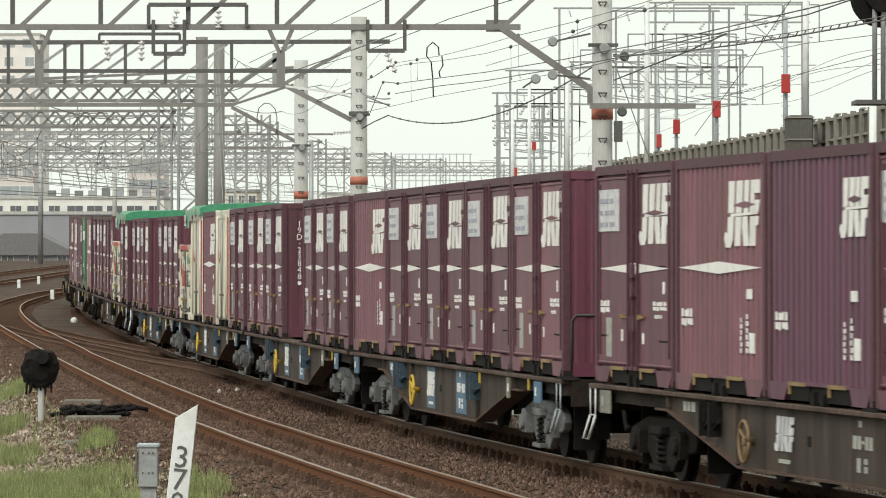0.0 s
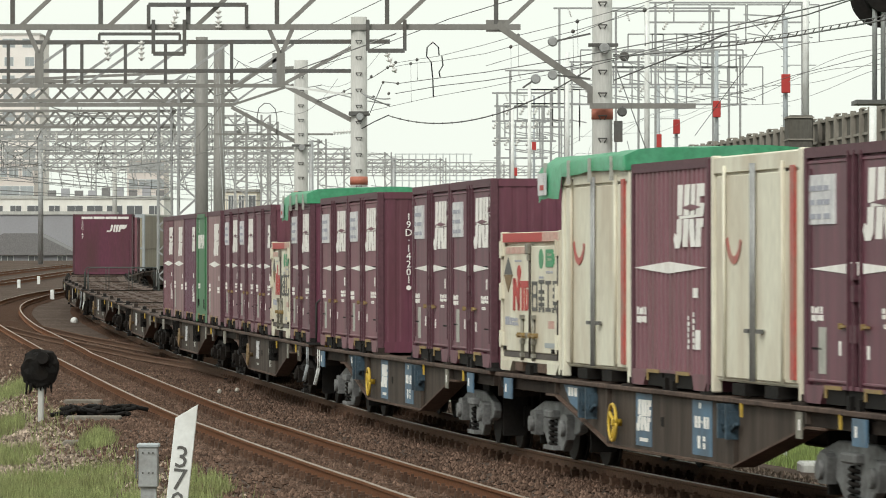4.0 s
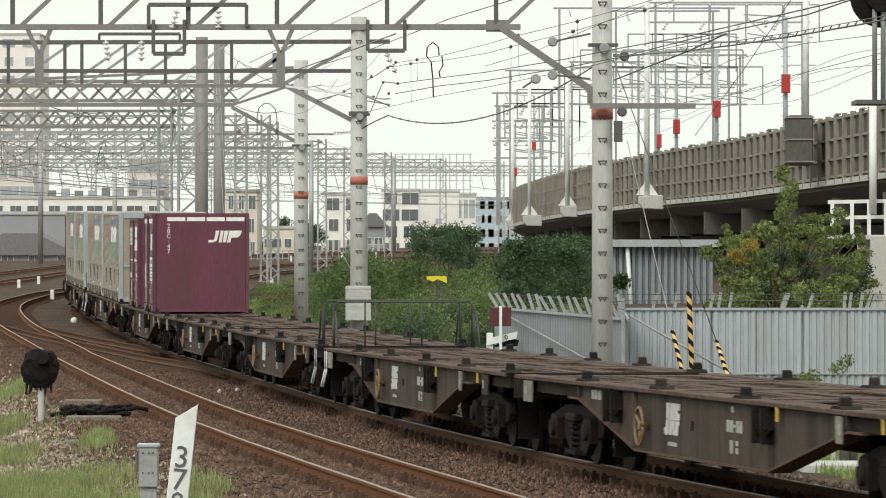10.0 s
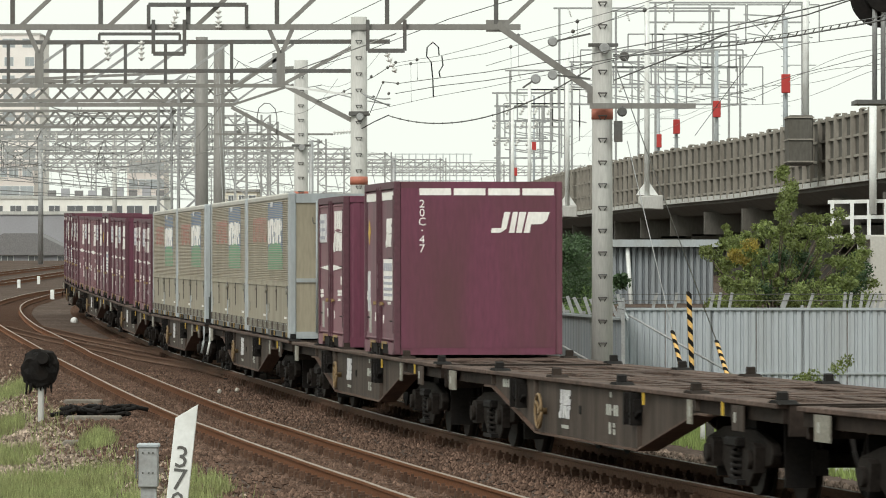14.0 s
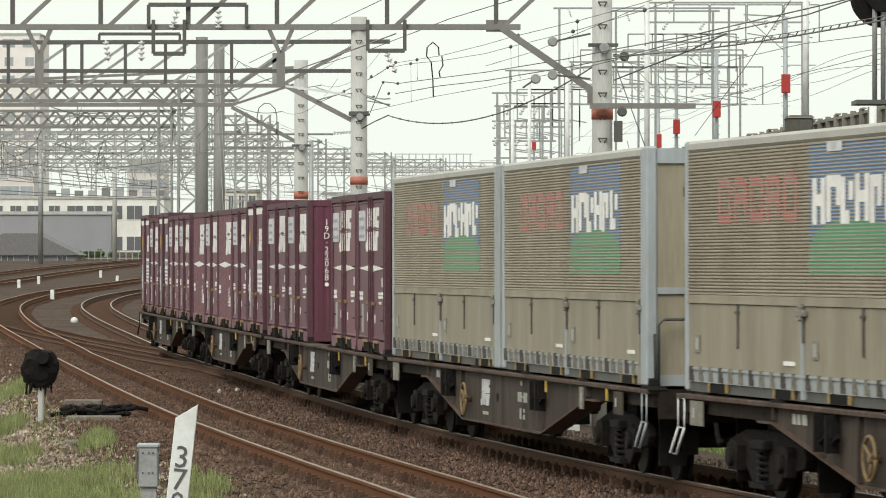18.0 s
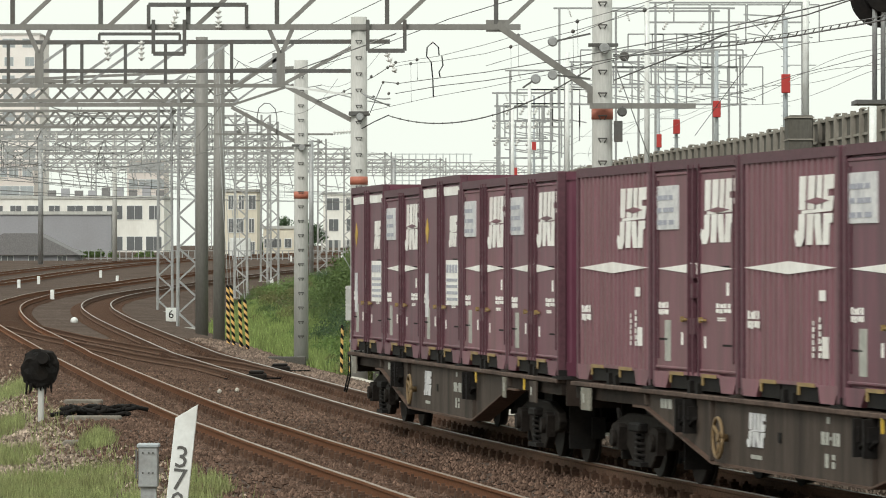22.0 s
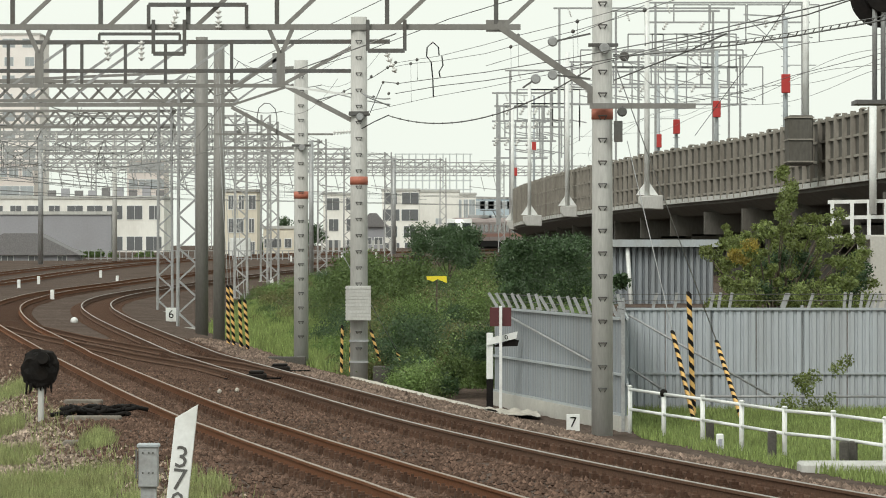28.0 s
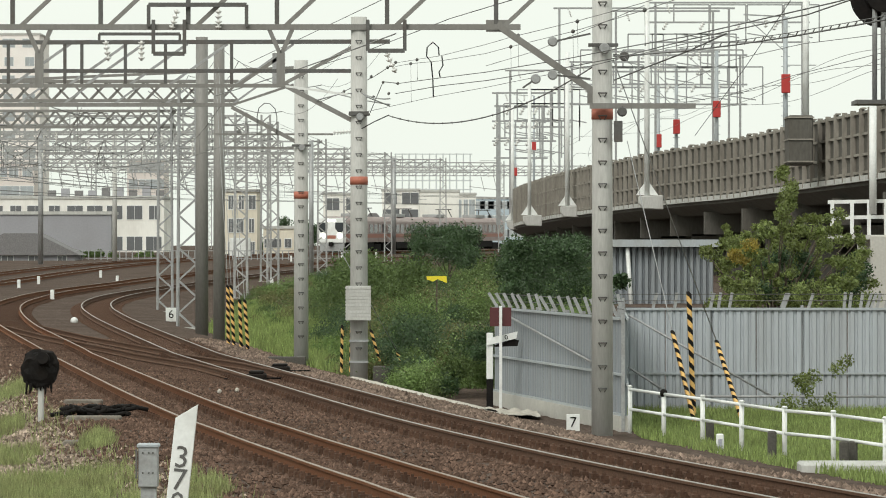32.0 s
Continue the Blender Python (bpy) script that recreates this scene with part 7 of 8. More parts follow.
for i, z in enumerate((0.0, 0.22)):
    bm = bmesh.new()
    box(bm, -1.62, -0.35 + 0.1 * i, 117.4, 117.8, g + z - 0.05, g + z + 0.2)
    tagged(part("timber_baulk", bm, TIMBER, None, "", 0.02), "old timber baulk stacked beside the mast", "timber", "timber baulks")
bm = bmesh.new()
box(bm, -4.6, -3.6, 132.6, 133.0, ground_at(-4, 133) - 0.1, ground_at(-4, 133) + 0.20)
tagged(part("dark_trough", bm, TIMBER, None, "", 0.02), "dark low cable trough beside the mast", "trough")
bm = bmesh.new()
p = sight(773, 495, 140)
prism(bm, [(p.x - 0.27, p.z + 0.0), (p.x - 0.1, p.z - 0.06), (p.x + 0.02, p.z + 0.01), (p.x + 0.28, p.z - 0.10), (p.x + 0.27, p.z + 0.1), (p.x - 0.29, p.z + 0.09)], 140, 140.04)
ob = tagged(part("yellow_sign", bm, mat("bright_yellow_board", (0.75, 0.62, 0.03), 0.5, 0, 0.08, 3, 20, 0)), "bright yellow board among the weeds", "sign")
part("leg", bmesh_box((p.x - 0.02, p.x + 0.02, 140.04, 140.08, p.z - 0.9, p.z)), BARK, ob)

# ---- near left: dwarf signal, box and distance post ----
sx, sy = -6.75, 85.0
g = ground_at(sx, sy)
ob = tagged(new("dwarf_signal"), "dwarf signal under a ragged black bag on a thin concrete stub", "signal")
part("stub", bmesh_box((sx - 0.05, sx + 0.05, sy - 0.05, sy + 0.05, g - 0.2, g + 0.7)), CONCRETE, ob, "", 0.02)
bm = bmesh.new()
# The rough ball is the ragged black bag over the signal's head.
bmesh.ops.create_icosphere(bm, subdivisions=3, radius=0.325, matrix=Matrix.Translation((sx - 0.01, sy, g + 0.90)))
for v in bm.verts:
    v.co.y = sy + (v.co.y - sy) * 0.55
    v.co += 0.06 * noise.noise_vector(v.co * 5) + 0.05 * noise.noise_vector(v.co * 17)
part("backboard", bm, BLACK, ob, "black round backboard")
bm = bmesh.new()
rod(bm, (sx + 0.05, sy - 0.05, g + 1.04), (sx + 0.05, sy - 0.36, g + 1.08), 0.12, 0.10, 12)
part("hood", bm, BLACK, ob)
# strips hanging from the bag's torn edge
for i in range(16):
    bm = bmesh.new()
    a = random.uniform(-0.24, 0.24)
    rod(bm, (sx + a, sy - 0.05, g + 0.75), (sx + a * 1.1, sy - 0.08, g + 0.52 + random.uniform(-0.06, 0.06)), 0.03, 0.012, 6)
    part("cable_end", bm, BLACK, ob)
bx, by = -3.23, 55.5
g = ground_at(bx, by)
ob = tagged(new("relay_box"), "grey steel trackside relay box with hinges", "relay box")
part("casing", bmesh_box((bx - 0.105, bx + 0.11, by - 0.1, by + 0.12, 0.02, 0.485)), STEEL, ob, "", 0.012)
part("lid", bmesh_box((bx - 0.12, bx + 0.125, by - 0.12, by + 0.14, 0.455, 0.50)), PALE, ob, "", 0.012)
part("pedestal", bmesh_box((bx - 0.08, bx + 0.09, by - 0.06, by + 0.08, g - 0.2, 0.03)), STEEL, ob)
part("hinge_bar", bmesh_box((bx - 0.135, bx - 0.115, by - 0.11, by - 0.07, 0.12, 0.44)), STEELDARK, ob)
for x in (-0.055, 0.01, 0.055):
    for z in (0.40, 0.18):
        bm = bmesh.new()
        rod(bm, (bx + x, by - 0.112, z), (bx + x, by - 0.1, z), 0.011, n=8)
        part("rivet", bm, STEELDARK, ob)
kx, ky = -2.77, 53.6
ob = tagged(new("distance_post"), "leaning white distance post with black numerals and pointed top", "distance post")
lean_ = pose(-2.86, ky, -0.45, 0, 6.2, 0)
bm = bmesh.new()
prism(bm, [(-0.115, 0.0), (0.115, 0.0), (0.112, 1.46), (-0.112, 1.29)], -0.03, 0.03)
o = part("post", bm, STEELWHITE, ob, "", 0.006)
o.matrix_local = lean_
for n_, z in (("3", 0.875), ("7", 0.635), ("0", 0.39)):
    t = part("numeral", letters(n_, 0.33, STEELDARK, "numeral"), None, ob, "black numeral")
    t.matrix_local = lean_ @ pose(0.0, -0.034, z, 90, 0, 0)
SLAB = mat("soiled_concrete", (0.20, 0.18, 0.15), 0.9, 0, 0.25, 2, 20, 0.3, (0.09, 0.07, 0.055), 0.7)
# heap of cables and an old trough lid
for i in range(9):
    ob = tagged(new("black_cable"), "black cable lying in a loose heap on the soil", "cable", "loose cables")
    bm = bmesh.new()
    p0 = Vector((-6.55 + 0.08 * i, 84.4 + 0.1 * (i % 3), ground_at(-6, 84) + 0.05))
    pts = [p0 + Vector((0.19 * j + 0.1 * math.sin(j + i), 0.15 * math.cos(j * 1.7 + i), 0.10 * math.sin(j * 0.8 + i) ** 2 + 0.03 * (i % 3))) for j in range(6)]
    for a, b in zip(pts, pts[1:]):
        rod(bm, a, b, 0.035, n=6)
    part("cable", bm, BLACK, ob)
for x, y, w in ((-6.2, 83.2, 0.9), (-5.6, 74.5, 1.25), (-6.9, 92, 0.7)):
    bm = bmesh.new()
    box(bm, x, x + w, y, y + 0.4, ground_at(x, y) - 0.05, ground_at(x, y) + 0.09)
    tagged(part("trough_lid", bm, SLAB, None, "", 0.02), "flat concrete trough lid half buried in grass", "trough lid", "trough lids")
for x, y in ((-23.0, 288), (-18.7, 290.7), (-17.3, 224.2), (-22.7, 271), (-21.5, 318), (-16.0, 330), (-9.9, 293), (-8.6, 302), (-12.9, 430), (-9.4, 470), (-6.2, 470)):
    stake(x, y, 0.45 if x < -16 else 0.5, 0.17, STEELWHITE, "lineside_post", "small white lineside post far along the track", "marker post")
bm = bmesh.new()
bmesh.ops.create_icosphere(bm, subdivisions=2, radius=0.13, matrix=Matrix.Translation((-12.6, 173, ground_at(-12.6, 173) + 0.06)))
tagged(part("white_stone", bm, STEELWHITE), "white painted stone between the tracks", "stone")
for x, y in ((-4.35, 98.5), (-4.05, 99.5)):
    bm = bmesh.new()
    bmesh.ops.create_icosphere(bm, subdivisions=1, radius=0.05, matrix=Matrix.Translation((x, y, ground_at(x, y) + 0.07)))
    tagged(part("pale_stone", bm, CLOTH), "pale litter piece on the ballast", "litter", "litter")

# signal seen from behind, high at the line's side
ob = tagged(new("colour_light_signal"), "large black round signal backboard on twin grey posts", "signal")
p = sight(1560, -6, 60)
bm = bmesh.new()
rod(bm, p, p + Vector((0, 0.05, 0)), 0.37, n=40)
part("backboard", bm, BLACK, ob, "black round backboard")
bm = bmesh.new()
rod(bm, p + Vector((0, -0.30, 0)), p, 0.2, n=20)
part("lamp_case", bm, BLACK, ob)
for a in (1548, 1563):
    q = sight(a, 178, 59.8)
    bm = bmesh.new()
    rod(bm, q, q + Vector((0, 0, 1.9)), 0.030, n=10)
    part("post", bm, STEEL, ob)
q = sight(1550, 178, 59.8)
part("platform", bmesh_box((q.x - 0.25, q.x + 0.9, 59.5, 60.3, q.z - 0.05, q.z)), STEELDARK, ob, "dark steel platform")
q = sight(1600, 178, 59.8)
bm = bmesh.new()
rod(bm, (q.x, 59.9, -0.5), (q.x, 59.9, q.z), 0.09, n=12)
part("column", bm, STEEL, ob)

# stair landing with white rail beyond the fence
ob = tagged(new("stair_landing"), "pale concrete stair block with white tube railing", "stairs")
p = sight(1541, 380, 140)
part("block", bmesh_box((p.x - 0.05, p.x + 6, 139.5, 144, -1.0, sight(1541, 417, 140).z)), PALECONC, ob, "", 0.03)
bm = bmesh.new()
rod(bm, (p.x, 139.3, p.z), (p.x, 139.3, sight(1541, 190, 140).z), 0.10, n=12)
part("lamp_post", bm, STEELWHITE, ob)
part("landing_slab", bmesh_box((sight(1462, 0, 140).x, p.x + 6, 139.6, 141.5, sight(0, 424, 140).z, sight(0, 416, 140).z)), CONCRETE, ob)
for a in (1471, 1506, 1536, 1566):
    q = sight(a, 416, 140)
    part("rail_post", bmesh_box((q.x - 0.05, q.x + 0.05, 139.6, 139.7, q.z, sight(a, 357, 140).z)), STEELWHITE, ob)
for b in (358, 386):
    a1, a2 = sight(1465, b, 139.7), sight(1620, b - 3, 139.7)
    strut(ob, a1, a2, 0.10, STEELWHITE, "rail_tube")

# shed with ribbed wall under the viaduct
ob = tagged(new("shed"), "grey ribbed steel shed under the viaduct", "shed")
a, b = sight(1080, 440, 165), sight(1235, 440, 175)
bm = bmesh.new()
corrug(bm, a.x, b.x, -1.0, 2.65, 165, 0.12, 16, -1)
part("ribbed_wall", bm, SHEETGREY, ob)
part("body", bmesh_box((a.x, b.x, 165.05, 176, -1.0, 2.6)), CONCRETE_DARK, ob)
part("roof_edge", bmesh_box((a.x - 0.3, b.x + 0.2, 164.5, 176, 2.62, 2.86)), PALE, ob)
bm = bmesh.new()
rod(bm, (a.x + 0.55, 164.7, 2.6), (a.x + 0.7, 164.7, 0.2), 0.07, n=8)
part("downpipe", bm, STEELWHITE, ob)
for i in range(9):
    q = sight(1085 + i * 17, 440, 300)
    ob2 = tagged(new("steel_column"), "dark steel column under the viaduct deck", "column", "viaduct columns")
    part("column", bmesh_box((q.x - 0.12, q.x + 0.12, 300, 300.3, 0.2, 4.2)), STEELDARK, ob2)


# ---- plants ----
def leaf_cloud(rng, centres, radii, per, size, flat=0.8):
    """Small folded leaves scattered through round clumps: vertices and faces."""
    c = np.repeat(np.array(centres), per, axis=0)
    r = np.repeat(np.array(radii), per)[:, None]
    n = len(c)
    d = rng.normal(size=(n, 3))
    d /= np.linalg.norm(d, axis=1)[:, None]
    q = rng.random((n, 1)) ** 0.45
    lump = 1 + 0.3 * np.sin(d[:, :1] * 7 + c[:, :1] * 3) * np.cos(d[:, 1:2] * 6 + c[:, 1:2])
    p = c + d * r * q * lump * np.array([1, 1, flat])
    a = rng.normal(size=(n, 3))
    a /= np.linalg.norm(a, axis=1)[:, None]
    b = np.cross(a, rng.normal(size=(n, 3)))
    b /= np.linalg.norm(b, axis=1)[:, None]
    s = size * (0.6 + 0.8 * rng.random((n, 1)))
    v = np.stack([p - a * s, p + b * s * 0.45, p + a * s, p - b * s * 0.45], 1).reshape(-1, 3)
    return v, np.arange(n * 4).reshape(n, 4)


rng = np.random.default_rng(7)
cs, rs, kind_ = [], [], []
while len(cs) < 700:
    y = 107 + 185 * rng.random() ** 1.5
    xb = float(np.interp(-y, -LY, LX))
    lo, hi = xb + np.interp(y, (107, 125, 150, 290), (3.25, 3.3, 4.6, 6.5)), min(0.031 * y, np.interp(y, (104, 112, 150), (1.6, 2.6, 4.6)) if y < 150 else 9)
    if hi <= lo:
        continue
    x = lo + (hi - lo) * rng.random()
    # mounds and hollows some metres wide
    swell = noise.noise((x * 0.55, y * 0.16, 4.0)) + 0.5 * noise.noise((x * 1.3, y * 0.4, 9.0))
    r = rng.uniform(0.26, 0.72) * np.interp(y, (107, 150, 200, 290), (0.85, 1.15, 0.85, 0.9)) * min(1, 0.55 + (x - lo) * 0.35)
    rise_ = max(0.0, 0.30 + 1.25 * swell) * min(1, (x - lo) * 0.8) * np.interp(y, (107, 135, 175), (1.0, 0.8, 0.05))
    cs.append((x, y, ground_at(x, y) + r * 0.4 + rise_))
    rs.append(r)
    kind_.append(noise.noise((x * 0.5 + 30, y * 0.12, 1.0)) + 0.25 * noise.noise((x * 1.4, y * 0.4, 5.0)) + rng.normal() * 0.10)
for lo_, hi_, m, why in ((-9, -0.20, DARKLEAF, "darker leafy patches on the weedy bank"), (-0.20, 0.06, PLANT, "dense green weeds and creepers on the bank"), (0.06, 0.20, DRYWEED, "olive and brownish weeds among the creepers"), (0.20, 9, VINE, "fresh green creeper patches over the weeds")):
    q = [i for i in range(len(cs)) if lo_ <= kind_[i] < hi_]
    v, f = leaf_cloud(rng, [cs[i] for i in q], [rs[i] for i in q], 980, 0.031)
    tagged(new("undergrowth", mesh_from("undergrowth", v, f, m)), why, "undergrowth", "", "stuff")
# tall stalks standing out of the weeds
st, sf = [], []
for i in range(0, len(cs), 3):
    x, y, z = cs[i]
    for k in range(7):
        px_, py_ = x + rng.normal() * rs[i] * 0.6, y + rng.normal() * rs[i] * 0.6
        h_ = rs[i] * rng.uniform(0.9, 1.7)
        lx_ = rng.normal() * 0.12
        for j in range(9):
            w_ = j / 9
            a_ = rng.random() * 6.283
            c_ = np.array((px_ + lx_ * w_ * w_ * 3, py_, z + h_ * w_))
            d_ = np.array((math.cos(a_) * 0.10, math.sin(a_) * 0.10, rng.uniform(-0.03, 0.06)))
            e_ = np.array((-math.sin(a_) * 0.022, math.cos(a_) * 0.022, 0.0))
            n_ = len(st)
            st += [c_, c_ + d_ * 0.5 + e_, c_ + d_, c_ + d_ * 0.5 - e_]
            sf.append((n_, n_ + 1, n_ + 2, n_ + 3))
tagged(new("weed_stalks", mesh_from("weed_stalks", st, sf, VINE)), "tall leafy stalks rising from the weeds", "undergrowth", "", "stuff")


def blades(rng, pts, hmin, hmax, w):
    n = len(pts)
    p = np.array(pts)
    a = rng.random(n) * 6.283
    h = rng.uniform(hmin, hmax, n)
    dx, dy = np.cos(a) * w, np.sin(a) * w
    lx, ly = rng.normal(size=n) * h * 0.25, rng.normal(size=n) * h * 0.25
    v = np.stack([np.stack([p[:, 0] - dx, p[:, 1] - dy, p[:, 2]], 1), np.stack([p[:, 0] + dx, p[:, 1] + dy, p[:, 2]], 1), np.stack([p[:, 0] + lx, p[:, 1] + ly, p[:, 2] + h], 1)], 1).reshape(-1, 3)
    return v, np.arange(n * 3).reshape(n, 3)


def scatter(rng, n, x0, x1, y0, y1, keep):
    out = []
    while len(out) < n:
        x, y = rng.uniform(x0, x1, 4000), rng.uniform(y0, y1, 4000)
        m = keep(x, y) > rng.random(4000)
        z = ground_z(x, y)
        out += list(zip(x[m], y[m], z[m]))
    return out[:n]


def u_of(x, y):
    return x - np.interp(-y, -LY, LX)


def patchy(x, y, sc, lo=0.5, hi=0.62):
    q = np.array([noise.fractal((a * sc, b * sc * 0.5, 2.0), 0.8, 2.0, 4) * 0.5 + 0.5 for a, b in zip(x, y)])
    return np.clip((q - lo) / (hi - lo), 0, 1)


TUFTS = ((-7.6, 84, 0.75, 4.5, 0.8), (-4.95, 74.5, 0.4, 3.2, 1.0), (-4.9, 60, 1.3, 7.0, 1.0), (-2.7, 58.5, 0.45, 4.5, 0.9), (-8.6, 104, 0.5, 7, 0.6), (-6.6, 72, 0.9, 4.5, 0.7), (-3.75, 56, 0.5, 3.5, 0.6))


def tuft(x, y):
    k = 0.015 + 0 * x
    for cx, cy, rx, ry, w in TUFTS:
        k = np.maximum(k, w * np.clip(1.5 - 1.5 * (((x - cx) / rx) ** 2 + ((y - cy) / ry) ** 2), 0, 1))
    return k


gpts = scatter(rng, 36000, -9.5, -1.8, 45, 112, lambda x, y: tuft(x, y) * (0.12 + 0.88 * patchy(x, y, 1.9, 0.42, 0.72)) * (u_of(x, y) < -5.2))
v, f = blades(rng, gpts, 0.04, 0.24, 0.008)
tagged(new("grass", mesh_from("grass", v, f, GRASS)), "patchy yellowish-green grass beside the track", "grass", "", "stuff")
gpts = scatter(rng, 40000, 3.3, 9.5, 66, 101, lambda x, y: 1.0 * (u_of(x, y) > np.interp(y, (66, 88, 101), (4.3, 4.3, 4.6))))
v, f = blades(rng, gpts, 0.06, 0.20, 0.014)
tagged(new("grass", mesh_from("grass", v, f, LAWN)), "fresh green grass behind the white guard rail", "grass", "", "stuff")
gpts = scatter(rng, 22000, -8, 2, 106, 200, lambda x, y: 1.0 * (u_of(x, y) > 3.1) * (u_of(x, y) < 6.5) * (y > 126))
v, f = blades(rng, gpts, 0.10, 0.42, 0.024)
tagged(new("grass", mesh_from("grass", v, f, LAWN)), "long grass at the foot of the weedy bank", "grass", "", "stuff")


def tree(name, label, x, y, z0, blobs, leaf, per, size, trunk=True, seed=1):
    rg = np.random.default_rng(seed)
    ob = tagged(new(name), label, "tree" if name == "tree" else "bush", name + "s")
    if trunk:
        bm = bmesh.new()
        top = max(b[2] for b in blobs)
        rod(bm, (x, y, z0 - 0.3), (x + 0.1, y, z0 + (top - z0) * 0.6), 0.10, 0.05, 8)
        part("trunk", bm, BARK, ob)
        bm = bmesh.new()
        for b in blobs[::5]:
            rod(bm, (x + 0.05, y, z0 + (top - z0) * 0.3), b[:3], 0.03, 0.008, 6)
        part("limb", bm, BARK, ob)
    v, f = leaf_cloud(rg, [b[:3] for b in blobs], [b[3] for b in blobs], per, size)
    part("crown", mesh_from("crown", v, f, leaf), None, ob)
    return ob


def cluster(rg, a0, a1, b0, b1, y0, y1, n, r0, r1):
    out = []
    for _ in range(n):
        y = rg.uniform(y0, y1)
        p = sight(rg.uniform(a0, a1), rg.uniform(b0, b1), y)
        out.append((p.x, y, p.z, rg.uniform(r0, r1)))
    return out


YELLOWLEAF = mat("yellowing_leaves", (0.30, 0.24, 0.05), 0.6, 0, 0.35, 0.6, 3.0, 0, island=0.4, thin=0.4)
rg = np.random.default_rng(21)
tree("tree", "sparse leafy olive tree behind the steel fence", 7.5, 116, -0.8, cluster(rg, 1280, 1535, 402, 510, 111, 120, 110, 0.08, 0.24) + cluster(rg, 1335, 1500, 380, 420, 113, 119, 18, 0.08, 0.22) + cluster(rg, 1240, 1310, 425, 500, 112, 118, 9, 0.10, 0.24) + cluster(rg, 1385, 1425, 335, 390, 116, 118, 8, 0.10, 0.22) + cluster(rg, 1262, 1545, 490, 545, 111, 117, 40, 0.18, 0.32), TREELEAF, 210, 0.042, True, 3)
# Dark leaf clumps paint the shade inside the olive tree's lower crown.
tree("bush", "darker leaves added in the olive tree for its inner shade", 7.9, 114, -0.8, cluster(rg, 1300, 1530, 455, 540, 114, 119, 46, 0.16, 0.34), DARKLEAF, 240, 0.042, True, 15)
tree("tree", "slender young tree in front of the viaduct", 8.2, 119, -0.8, cluster(rg, 1380, 1410, 300, 360, 118, 120, 6, 0.12, 0.22), TREELEAF, 160, 0.046, True, 4)
tree("bush", "yellowing shrub behind the steel fence", 6.9, 113, -0.8, cluster(rg, 1295, 1330, 420, 455, 111, 113, 4, 0.16, 0.25), YELLOWLEAF, 260, 0.04, True, 14)
tree("bush", "dark green bush beside the viaduct", 2.8, 150, -0.5, cluster(rg, 905, 1035, 432, 530, 140, 158, 36, 0.4, 0.75), DARKLEAF, 1500, 0.04, True, 5)
tree("bush", "dark green bush on the bank", 0.2, 215, 0.3, cluster(rg, 738, 838, 408, 458, 200, 225, 30, 0.4, 0.7), DARKLEAF, 800, 0.05, True, 6)
tree("bush", "low green bush below the viaduct", 4.0, 170, 0.0, cluster(rg, 840, 1040, 475, 530, 160, 190, 20, 0.6, 0.95), PLANT, 1400, 0.05, True, 8)
tree("bush", "tall green creeper on the bank", -2.6, 160, 0.3, cluster(rg, 590, 740, 475, 560, 140, 190, 24, 0.6, 1.0), PLANT, 1400, 0.045, True, 9)
tree("bush", "sparse flowering weed before the fence", 8.3, 97, -0.9, cluster(rg, 1385, 1510, 640, 740, 94, 97, 12, 0.12, 0.24), TREELEAF, 90, 0.04, False, 10)
tree("bush", "small creeper on the grey shed", 6.2, 160, 0.5, cluster(rg, 1095, 1120, 480, 510, 158, 160, 3, 0.2, 0.35), DARKLEAF, 120, 0.1, False, 11)
for i, (a, y) in enumerate(((490, 560), (540, 600), (30, 470), (95, 470), (150, 475), (250, 480))):
    p = sight(a, 445 if i > 1 else 420, y)
    tree("tree" if i < 2 else "bush", "far dark green tree among the houses" if i < 2 else "low green shrub before the far wall", p.x, y, 1.4, [(p.x + rg.normal() * 1.2, y + rg.normal() * 1.5, p.z + rg.normal() * (1.0 if i < 2 else 0.15) - (0 if i < 2 else 0.5), rg.uniform(0.8, 1.5) if i < 2 else rg.uniform(0.3, 0.6)) for _ in range(8)], DARKLEAF if i < 2 else PLANT, 500, 0.13, False, 30 + i)

# ---- ballast stones ----
n = 92000
s = 32 - 105 * rng.random(n) ** 1.25
u = rng.uniform(-8.8, 3.2, n)
ok = np.ones(n, bool)
for c in (-0.566, 0.566):
    ok &= abs(u - c) > 0.10
    ok &= abs(u - a_off(s) - c) > 0.10
s, u = s[ok], u[ok]
oct_ = np.array([(1, 0, 0), (0, 1, 0), (-1, 0, 0), (0, -1, 0), (0, 0, 1), (0, 0, -0.7)], float)
fo = np.array([(0, 1, 4), (1, 2, 4), (2, 3, 4), (3, 0, 4), (1, 0, 5), (2, 1, 5), (3, 2, 5), (0, 3, 5)])
edge = -5.7 + rng.normal(size=len(u)) * 0.35
for side, m, name_, why in (((u > edge) & (u < 1.25), STONES, "ballast", "loose brown ballast stones between the rails"), (u >= 1.25, SHOULDER, "shoulder_ballast", "dusty brown ballast stones on the track shoulder"), (u <= edge, GRAVEL, "gravel", "pale brown gravel and clods beside the track")):
    x, y = on_line(s[side], u[side])
    z = ground_z(x, y) + 0.01
    r = rng.uniform(0.018, 0.042 if m != SHOULDER else 0.062, len(x))[:, None]
    v = (np.stack([x, y, z], 1)[:, None, :] + oct_[None] * r[:, None, :] * rng.uniform(0.6, 1.3, (len(x), 6, 1))).reshape(-1, 3)
    f = (np.arange(len(x))[:, None, None] * 6 + fo[None]).reshape(-1, 3)
    tagged(new(name_, mesh_from(name_, v, f, m)), why, name_, "", "stuff")


